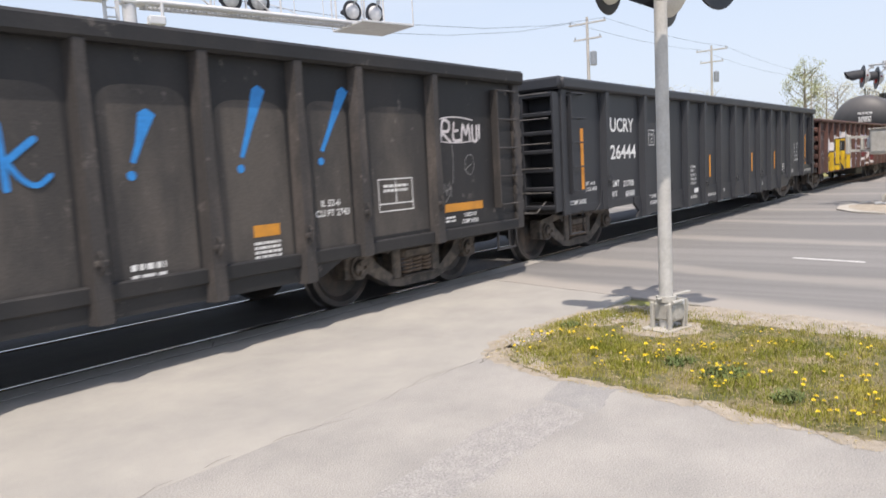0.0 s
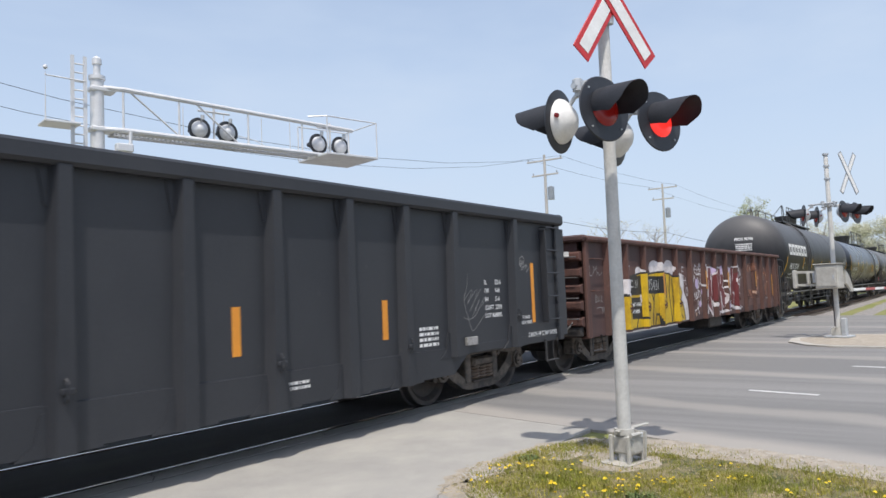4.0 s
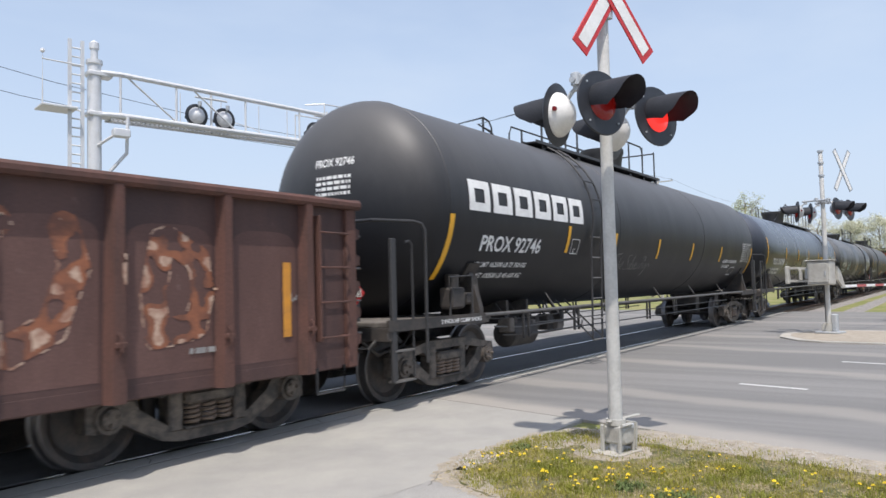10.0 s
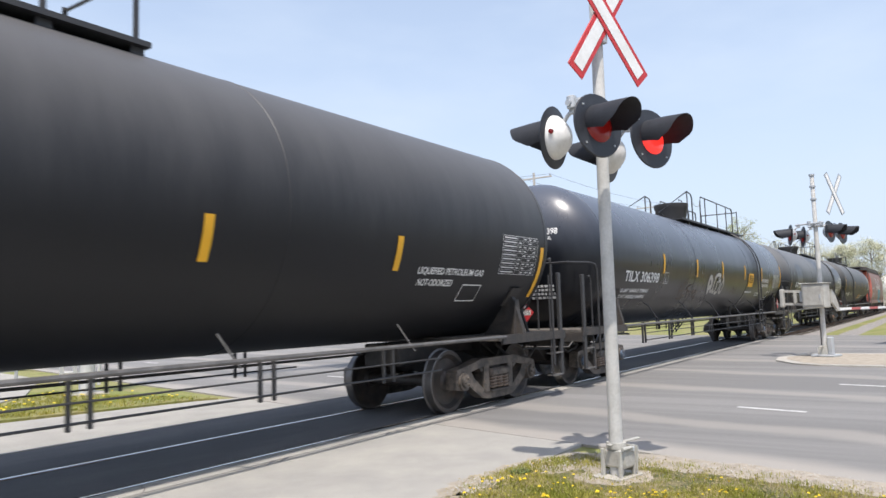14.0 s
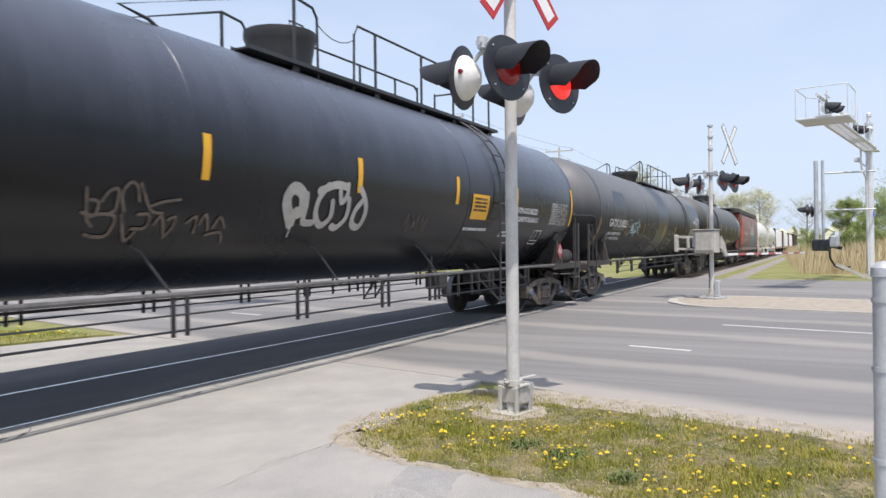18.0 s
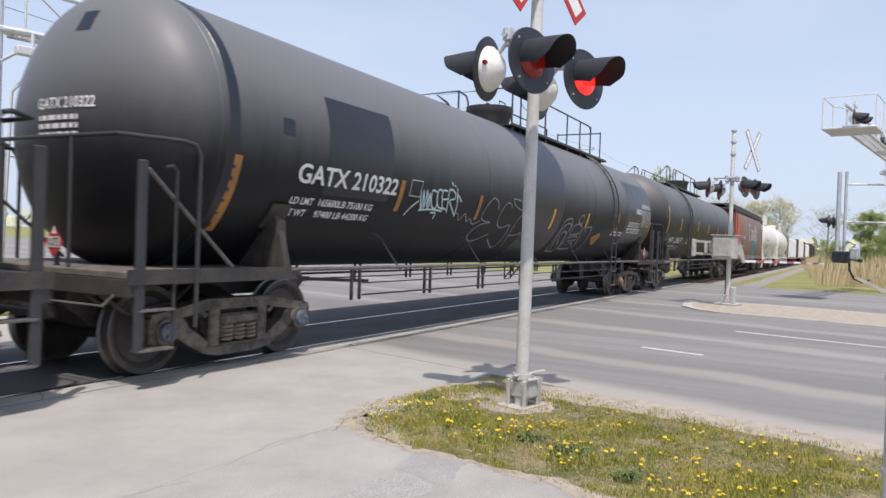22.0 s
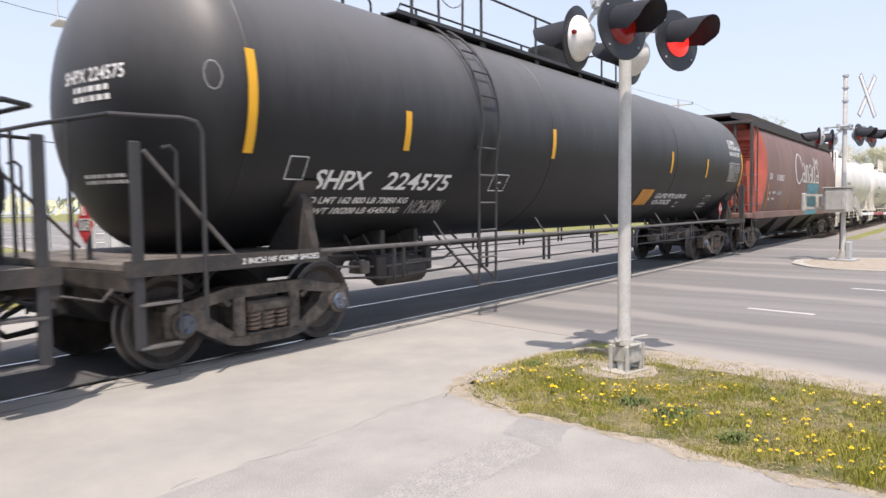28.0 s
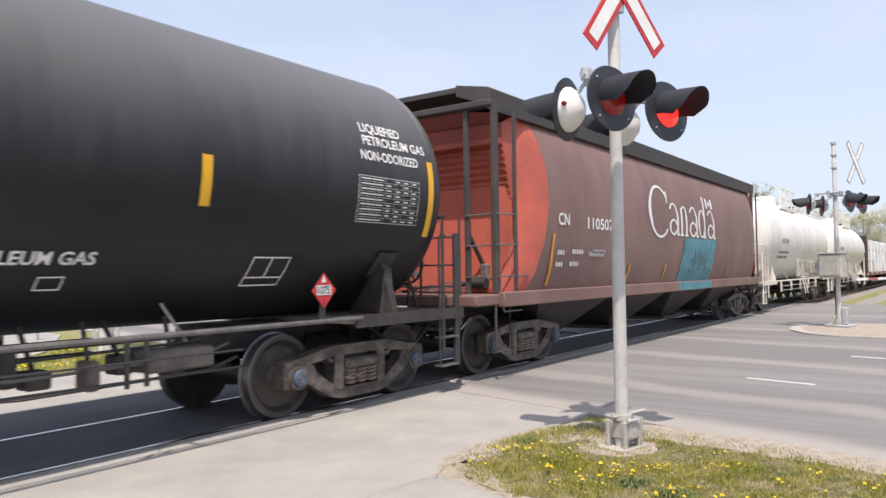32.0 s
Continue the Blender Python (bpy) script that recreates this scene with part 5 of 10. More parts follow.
def house(x, y, rot, w, d, h, label):
    ho = thing("house", label, "house", pose(x, y, 0, 0, 0, rot), group="houses beyond the track")
    part("wall", Mesh().box(-w / 2, w / 2, -d / 2, d / 2, -0.1, h), M_BRICK, ho)
    r = h + d * 0.27
    e = 0.4
    part("roof", Mesh().prism([(-d / 2 - e, h - 0.12), (d / 2 + e, h - 0.12), (d / 2 + e, h + 0.02), (0, r + 0.1), (-d / 2 - e, h + 0.02)], "x", -w / 2 - e, w / 2 + e), M_ROOF, ho)
    part("chimney", Mesh().cbox(w * 0.2, w * 0.2 + 0.6, -0.3, 0.3, h, r + 0.9, 0.02), M_BRICK, ho)
    for i in range(3):
        wx = -w / 3 + i * w / 3
        wi = part("window", Mesh().cbox(wx - 0.65, wx + 0.65, -d / 2 - 0.06, -d / 2 + 0.02, 1.0, 2.2, 0.01), M_WHITE, ho)
        part("pane", Mesh().box(wx - 0.55, wx + 0.55, -d / 2 - 0.072, -d / 2 - 0.062, 1.1, 2.1), M_GLASS, wi)


house(44, 34, 10, 13, 9, 3.1, "tan house with a brown shingle roof")
house(60, 36, -8, 12, 9, 3.2, "tan house with a brown gabled roof")
house(6, 52, 0, 16, 10, 3.0, "low tan house behind the yard")
house(-14, 50, 8, 14, 10, 3.1, "low tan house with brown roof beyond the yard")


def parked(x, y, rot, paint, label, name="parked_car"):
    """A parked pickup or car: sides drawn as one outline, glass, wheels."""
    c = thing(name, label, "car", pose(x, y, 0, 0, 0, rot), group="vehicles parked in the yard")
    prof = [(-2.3, 0.35), (2.3, 0.35), (2.4, 0.55), (2.35, 0.95), (1.2, 1.05), (0.6, 1.6), (-1.0, 1.65), (-1.6, 1.1), (-2.35, 1.05), (-2.42, 0.6)]
    part("body", Mesh().rings([[(px, -0.88, pz) for px, pz in prof], [(px, -0.93, pz if pz < 1.2 else pz - 0.03) for px, pz in prof], [(px, 0.93, pz if pz < 1.2 else pz - 0.03) for px, pz in prof], [(px, 0.88, pz) for px, pz in prof]]), paint, c)
    for s in (-1, 1):
        part("side_window", Mesh().add([(0.95, s * 0.94, 1.1), (0.5, s * 0.94, 1.5), (-0.95, s * 0.94, 1.53), (-1.4, s * 0.94, 1.12)], [(0, 1, 2, 3)]), M_GLASS, c)
        for wx in (-1.45, 1.45):
            w = part("wheel", Mesh().lathe([(-0.1, 0.2), (-0.11, 0.31), (-0.08, 0.34), (0.08, 0.34), (0.11, 0.31), (0.1, 0.2)], (wx, s * 0.85, 0.34), "y", 18), M_RUBBER, c)
            part("rim", Mesh().lathe([(0.101 * s, 0.2), (0.08 * s, 0.15), (0.09 * s, 0.001)], (wx, s * 0.85, 0.34), "y", 14), M_SILVER, w)
    part("windscreen", Mesh().add([(1.14, -0.8, 1.09), (1.14, 0.8, 1.09), (0.64, 0.75, 1.57), (0.64, -0.75, 1.57)], [(0, 1, 2, 3)]), M_GLASS, c)
    for s in (-1, 1):
        part("headlight", Mesh().cbox(2.3, 2.41, s * 0.7 - 0.18, s * 0.7 + 0.18, 0.65, 0.82, 0.01), M_LENSW, c)


for x, y, r, pm, lb in ((3.0, 24.5, 20, M_CARWHITE, "white car parked in the paved yard"), (0.0, 25.5, 15, M_CARGREY, "grey car parked in the paved yard"), (-3.4, 24.5, 10, M_CARWHITE, "white pickup parked in the paved yard"), (6.0, 27, 60, M_CARGREY, "dark grey car parked in the yard"), (-8, 25, 5, M_CARWHITE, "white car parked by the fence")):
    parked(x, y, r, pm, lb)
yf = thing("yard_fence", "galvanised pipe fence along the yard", "fence")
for i in range(14):
    part("post", Mesh().tube([(-14 + 1.8 * i, 19.2 + 0.05 * i, -0.1), (-14 + 1.8 * i, 19.2 + 0.05 * i, 1.5)], 0.04, 8), M_GALV, yf)
for z in (0.35, 0.9, 1.45):
    part("pipe", Mesh().tube([(-14, 19.2, z), (9.4, 19.85, z)], 0.025, 8), M_GALV, yf)


def tree(x, y, h, spread, leafmat, label, dense, bare=0.2, base=0.3):
    """Tapered trunk, forking limbs, and leaf sprays hung on the twig ends."""
    t = thing("tree", label, "tree", pose(x, y, -0.1), group="trees beyond the crossing")
    wood, leaves = Mesh(), Mesh()
    wood.tube([(0, 0, 0), (0.05 * h * random.uniform(-0.3, 0.3), 0, h * 0.35), (0.1 * random.uniform(-1, 1), 0.1 * random.uniform(-1, 1), h * 0.9)], [h * 0.022, h * 0.017, h * 0.004], 8)
    part("trunk", wood, M_BARK, t)
    limbs = Mesh()
    tips = []
    n = 26
    for i in range(n):
        z0 = h * (base + (0.9 - base) * i / n)
        a = i * 2.4 + random.uniform(-0.4, 0.4)
        rel = (z0 / h - base) / (1 - base)
        ln = spread * (0.35 + 0.75 * math.sin(math.pi * min(1, rel * 0.85 + 0.2))) * random.uniform(0.7, 1.15)
        p0 = Vector((0, 0, z0))
        p2 = p0 + Vector((math.cos(a) * ln, math.sin(a) * ln, ln * random.uniform(0.5, 1.0)))
        p1 = p0.lerp(p2, 0.5) + Vector((0, 0, -0.08 * ln))
        limbs.tube([p0, p1, p2], [h * 0.0045, h * 0.0028, h * 0.0008], 5)
        for _ in range(5):
            q = p0.lerp(p2, random.uniform(0.35, 1.0))
            e = q + Vector((random.gauss(0, 1), random.gauss(0, 1), random.uniform(0.1, 1.2))) * spread * 0.22
            limbs.tube([q, e], [h * 0.0013, h * 0.0005], 4)
            tips.append((q, e))
    part("branchwork", limbs, M_BARK, t)
    for q, e in tips:
        if random.random() < bare:
            continue
        for _ in range(int(dense * 2.2)):
            c = q.lerp(e, random.uniform(0.1, 1.25)) + Vector((random.gauss(0, 1), random.gauss(0, 1), random.gauss(0, 1))) * spread * 0.10
            s = h * random.uniform(0.004, 0.010)
            u = Vector((random.gauss(0, 1), random.gauss(0, 1), random.gauss(0, 1))).normalized()
            w = u.orthogonal().normalized()
            leaves.add([c - u * s, c + w * s * 0.55, c + u * s, c - w * s * 0.55], [(0, 1, 2, 3)])
    me = bpy.data.meshes.new("crown")
    me.from_pydata(leaves.v, [], leaves.f)
    me.materials.append(leafmat)
    part("crown", me, leafmat, t, "thin young spring leaves")


random.seed(5)
for x, y, h, sp, lm, dn, br in ((88, 19, 11.4, 2.2, M_LEAF, 16, 0.15), (97, 17.5, 9.0, 2.6, M_LEAF2, 12, 0.35), (104, 14, 8.5, 2.8, M_LEAF2, 16, 0.2), (70, 24, 7.5, 2.4, M_LEAF2, 8, 0.5), (66, 27, 8, 2.6, M_LEAF2, 8, 0.5),
    (92, 6.3, 7.6, 2.1, M_LEAF2, 50, 0.05), (95, 9.3, 7.9, 2.0, M_LEAF2, 50, 0.05), (60, -7.5, 5.6, 2.6, M_LEAF, 30, 0.1), (66, -8, 7.5, 3.2, M_LEAF, 16, 0.1), (57, -9.5, 6.0, 2.8, M_LEAF, 16, 0.1), (135, 2, 9, 3.5, M_LEAF, 10, 0.2), (150, -4, 9, 4, M_LEAF, 10, 0.2), (170, 14, 11, 4, M_LEAF, 9, 0.2), (150, 20, 12, 4, M_LEAF2, 8, 0.3), (125, 24, 11, 4, M_LEAF2, 7, 0.4)):
    tree(x, y, h, sp, lm, "slender tree in pale young leaf", dn, br)
for x, y, h, sp in ((60, -1.75, 4.9, 1.15), (61, -4.4, 5.3, 1.7), (63, -6.4, 5.6, 2.0), (58, -3.1, 3.4, 1.2), (64, 0.75, 2.6, 0.9)):
    tree(x, y, h, sp, M_LEAFG, "bushy young tree in fresh green leaf", 90, 0.0, 0.08)
# dry reeds on the bank
rd = Mesh()
for _ in range(11000):
    x = 41 + 60 * random.random() ** 1.4
    y = random.uniform(-15, 1.0 + 0.05 * (x - 41)) + 0.6 * noise.noise((x * 0.3, 0, 2))
    zb = -0.03 + min(1.0, (x - 40) / 12) * min(1.0, max(0, -y) / 6) * 1.1
    h, a = random.uniform(0.6, 1.6), random.uniform(0, math.tau)
    w = 0.016
    lx, ly = math.cos(a) * 0.25 * h, math.sin(a) * 0.25 * h
    rd.add([(x, y - w, zb - 0.05), (x, y + w, zb - 0.05), (x + lx * 0.4, y + ly * 0.4 + w, zb + h * 0.6), (x + lx * 0.4, y + ly * 0.4 - w, zb + h * 0.6), (x + lx, y + ly, zb + h)], [(0, 1, 2, 3), (3, 2, 4)])
me = bpy.data.meshes.new("reeds")
me.from_pydata(rd.v, [], rd.f)
me.materials.append(M_REED)
solid("dry_reeds", me, M_REED, "tall dry straw-coloured reeds on the bank", "reeds", kind="stuff")
# distant woods
wd = Mesh()
for _ in range(2600):
    a = random.uniform(-0.35, 1.9)
    r = random.uniform(330, 420)
    x, y = r * math.cos(a), r * math.sin(a) + 10
    h = random.uniform(0.2, 1.0) * (8 + 4 * noise.noise((a * 30, 0, 0)))
    s = random.uniform(1.2, 2.6)
    u = Vector((random.gauss(0, 1), random.gauss(0, 1), random.gauss(0, 1))).normalized() * s
    w = u.orthogonal().normalized() * s
    c = Vector((x, y, h))
    wd.add([c - u, c + w, c + u, c - w], [(0, 1, 2, 3)])
me = bpy.data.meshes.new("woods")
me.from_pydata(wd.v, [], wd.f)
me.materials.append(M_LEAF2)
solid("distant_woods", me, M_LEAF2, "far line of pale spring woods", "woods", kind="stuff")
random.seed(11)


# ---- the train: one speed curve, every car keyed along the track ----
SHIFT = [(0, 0.0), (6, 22.84), (10, 38.1), (14, 53.14), (18, 67.94), (22, 82.78), (26, 97.84), (30, 112.77), (31, 116.5), (32, 120.22)]


def shift(t):
    for (a, x), (b, y) in zip(SHIFT, SHIFT[1:]):
        if t <= b:
            return x + (y - x) * (t - a) / (b - a)
    return SHIFT[-1][1]


CARS = []  # (car, centre)
AXLES = []  # (axle, x)
RW = 0.465


def car_thing(name, label, centre, category="freight car"):
    c = thing(name, label, category, pose(centre, TRACK_Y, 0), group="cars of the freight train")
    CARS.append((c, centre))
    return c


def truck_meshes(wb):
    d = {}
    top = [(-wb - 0.19, 0.50), (-wb - 0.17, 0.645), (-wb + 0.1, 0.68), (-0.5, 0.765), (0.5, 0.765), (wb - 0.1, 0.68), (wb + 0.17, 0.645), (wb + 0.19, 0.50), (wb + 0.1, 0.575), (wb - 0.12, 0.575), (0.47, 0.645), (-0.47, 0.645), (-wb + 0.12, 0.575), (-wb - 0.1, 0.575)]
    low = [(-wb + 0.1, 0.58), (-wb + 0.13, 0.40), (-wb + 0.24, 0.33), (-0.5, 0.175), (-0.3, 0.14), (0.3, 0.14), (0.5, 0.175), (wb - 0.24, 0.33), (wb - 0.13, 0.40), (wb - 0.1, 0.58), (wb - 0.24, 0.58), (wb - 0.30, 0.49), (0.46, 0.31), (0.38, 0.27), (-0.38, 0.27), (-0.46, 0.31), (-wb + 0.30, 0.49), (-wb + 0.24, 0.58)]
    m = Mesh()
    m.prism(top, "y", -0.09, 0.09).prism(low, "y", -0.08, 0.08)
    for s in (-1, 1):
        m.cbox(s * 0.37 - 0.075, s * 0.37 + 0.075, -0.095, 0.095, 0.24, 0.67, 0.015)
        m.prism([(s * (wb + 0.1), 0.34), (s * (wb + 0.2), 0.36), (s * (wb + 0.2), 0.6), (s * (wb + 0.1), 0.6)], "y", -0.085, 0.085)
        m.prism([(s * 0.46, 0.6), (s * 0.5, 0.56), (s * 0.62, 0.66), (s * 0.6, 0.7)], "y", -0.08, 0.08)
    d["frame"] = m.mesh("side_frame", M_STEEL, 30)
    d["tray"] = Mesh().cbox(-0.3, 0.3, -0.13, 0.13, 0.245, 0.275, 0.008).cbox(-0.28, 0.28, -0.14, 0.12, 0.47, 0.60, 0.03).mesh("spring_seat", M_STEEL)
    coil = []
    for i in range(49):
        a = i / 48 * math.tau * 4
        coil.append((0.066 * math.cos(a), 0.066 * math.sin(a), 0.285 + 0.18 * i / 48))
    d["spring"] = Mesh().tube(coil, 0.018, 6).mesh("spring", M_SPRING)
    d["bolster"] = Mesh().prism([(-1.0, 0.52), (1.0, 0.52), (1.0, 0.68), (0.5, 0.86), (-0.5, 0.86), (-1.0, 0.68)], "x", -0.2, 0.2).mesh("bolster", M_STEELD)
    d["adapter"] = Mesh().cbox(-0.14, 0.14, -0.11, 0.1, 0.42, 0.58, 0.03).lathe([(-0.12, 0.1), (-0.12, 0.135), (0.1, 0.135), (0.1, 0.1)], (0, 0, RW), "y", 18).mesh("bearing_box", M_STEEL)
    d["brake"] = Mesh().cbox(-0.06, 0.06, -0.75, 0.75, 0.36, 0.46, 0.02).cbox(-0.12, 0.02, -0.82, -0.66, 0.3, 0.62, 0.02).cbox(-0.12, 0.02, 0.66, 0.82, 0.3, 0.62, 0.02).mesh("brake_beam", M_STEELD)
    d["axle"] = Mesh().lathe([(-1.12, 0.001), (-1.12, 0.075), (-0.8, 0.085), (-0.6, 0.09), (0, 0.08), (0.6, 0.09), (0.8, 0.085), (1.12, 0.075), (1.12, 0.001)], (0, 0, 0), "y", 14).mesh("axle", M_WHEEL)
    prof = [(-0.085, 0.001), (-0.09, 0.11), (-0.06, 0.145), (-0.028, 0.17), (-0.005, 0.25), (-0.012, 0.34), (-0.055, 0.385), (-0.068, 0.40), (-0.07, 0.45)]
    back = [(0.083, 0.465), (0.07, 0.39), (0.035, 0.35), (0.02, 0.25), (0.05, 0.14), (0.09, 0.11), (0.09, 0.001)]
    d["wheel"] = Mesh().lathe(prof, (0, 0, 0), "y", 36).lathe(back, (0, 0, 0), "y", 36).mesh("wheel", M_WHEEL)
    d["tread"] = Mesh().lathe([(-0.07, 0.45), (-0.064, RW - 0.004), (0.04, RW), (0.052, RW + 0.006), (0.06, RW + 0.024), (0.07, RW + 0.026), (0.081, RW + 0.012), (0.083, 0.465)], (0, 0, 0), "y", 36).mesh("tread", M_TREAD)
    cap = Mesh().lathe([(-0.02, 0.095), (-0.055, 0.095), (-0.065, 0.085), (-0.065, 0.001)], (0, 0, 0), "y", 18)
    for k in range(3):
        a = k * math.tau / 3
        cap.lathe([(-0.06, 0.022), (-0.09, 0.02), (-0.09, 0.001)], (0.055 * math.cos(a), 0, 0.055 * math.sin(a)), "y", 6)
    d["cap"] = cap.mesh("end_cap", M_CAPBLUE)
    rust = d["cap"].copy()
    rust.materials[0] = M_CAPRUST
    d["cap_rust"] = rust
    plain = d["cap"].copy()
    plain.materials[0] = M_STEEL
    d["cap_plain"] = plain
    return d


TRUCK = truck_meshes(1.03)
FLIP = pose(0, 0, 0, 0, 0, 180)


def truck(car, x, wb=1.03, cap="cap", spin=True, full=True, rust=None):
    for s in (-1, 1):
        at = pose(x, s * 1.0, 0) @ (FLIP if s > 0 else Matrix())
        fr = part("side_frame", TRUCK["frame"], None, car, "cast steel truck side frame", at)
        if full:
            part("spring_seat", TRUCK["tray"], None, fr)
            for sx in (-0.18, 0.0, 0.18):
                part("spring", TRUCK["spring"], None, fr, "bare coil spring", pose(sx, -0.06, 0))
            for wx in (-wb, wb):
                part("bearing_box", TRUCK["adapter"], None, fr, "", pose(wx, 0, 0))
    part("bolster", TRUCK["bolster"], None, car, "", pose(x, 0, 0))
    for wx in (-wb, wb):
        part("brake_beam", TRUCK["brake"], None, car, "", pose(x + wx - math.copysign(0.52, wx), 0, 0, 0, 0, 0 if wx > 0 else 180))
        ax = part("axle", TRUCK["axle"], None, car, "", pose(x + wx, 0, RW))
        AXLES.append((ax, x + wx, spin))
        for s in (-1, 1):
            at = pose(0, s * 0.757, 0) @ (FLIP if s > 0 else Matrix())
            part("wheel", TRUCK["wheel"], None, ax, "dark rolled steel wheel", at)
            part("tread", TRUCK["tread"], None, ax, "bright worn tread and flange", at)
            part("end_cap", TRUCK[rust if rust and wx < 0 else cap], None, ax, "", pose(0, s * 1.09, 0) @ (FLIP if s > 0 else Matrix()))


def coupler(car, x, e):
    """Coupler, draft gear and air hose at the end e (-1 front, 1 rear) whose sill ends at x."""
    part("coupler", Mesh().cbox(min(x, x + e * 0.55), max(x, x + e * 0.55), -0.09, 0.09, 0.72, 0.9, 0.02).cbox(min(x + e * 0.4, x + e * 0.68), max(x + e * 0.4, x + e * 0.68), -0.17, 0.13, 0.67, 0.95, 0.05), M_STEEL, car, "rusty knuckle coupler")
    part("striker", Mesh().cbox(min(x - e * 0.12, x + e * 0.02), max(x - e * 0.12, x + e * 0.02), -0.3, 0.3, 0.58, 1.0, 0.02), M_STEELD, car)
    hose = [(x - e * 0.1, 0.35, 0.68), (x + e * 0.15, 0.4, 0.55), (x + e * 0.35, 0.36, 0.35), (x + e * 0.6, 0.25, 0.4)]
    part("air_hose", Mesh().tube(hose, 0.03, 8), M_RUBBER, car, "black rubber air hose")
    part("uncoupling_lever", Mesh().tube([(x - e * 0.05, -1.3, 0.95), (x + e * 0.06, -1.2, 0.78), (x + e * 0.06, -0.3, 0.78), (x + e * 0.3, -0.1, 0.9)], 0.014, 6), M_PIPEG, car)


def ladder(car, x0, x1, y, zs, r=0.013, material=None, stiles=True, z0=None, z1=None):
    material = material or M_PIPE
    if stiles:
        for x in (x0, x1):
            part("ladder_stile", Mesh().cbox(x - 0.025, x + 0.025, y - 0.012, y + 0.012, z0, z1, 0.004), material, car)
    for z in zs:
        part("rung", Mesh().tube([(x0, y + 0.06, z), (x0, y - 0.03, z), (x1, y - 0.03, z), (x1, y + 0.06, z)], r, 6), material, car)


# words on the cars
words("2 INCH HF", "COMP SHOES", "NOT-ODORIZED", "SHPX", "224575", "NOHORN", "UCRY", "526444", "LD LMT", "217700", "LT WT", "68300", "LIFT AND", "JACK HERE", "2 INCH HF COMP SHOES", "PLATE", "C", "EMPTY LOAD", "7/16\" ADJ BLOCK", "IL", "52-6", "IW", "9-8", "IH", "5-6", "CUFT", "2791", "LOT R60095", "IL 52-6", "CU FT 2743",
      "CN", "135431", "LT WT 66000", "LD LMT 197000", "PROX 92746", "LD LMT 162500 LB 73 700 KG", "LT WT 100500 LB 45 600 KG", "1075", "2", "TILX 306398", "LD LMT 163000LB 73900KG", "LT WT 100000LB 45400KG", "CAPY 33690 US GAL", "CAPY 127531 L", "NON-ODORIZED", "LIQUEFIED PETROLEUM GAS",
      "GATX 210322", "165600LB 75100 KG", "97400 LB 44200 KG", "DOT-SP 21134", "SR 13450", "NON ODORIZED", "SHPX 224575", "LD LMT 162 800 LB 73850 KG", "LT WT 100200 LB 45450 KG", "LIQUEFIED", "PETROLEUM GAS", "Canada", "20", "Playa", "E", "H", "O", "K", "!", "110507", "CONDITIONALLY", "APPROVED", "CONTROL VALVE", "IF DEFECTIVE, SEE", "AAR FM. RULE 4", "RELEASE ROD", "RETAINING VALVE")


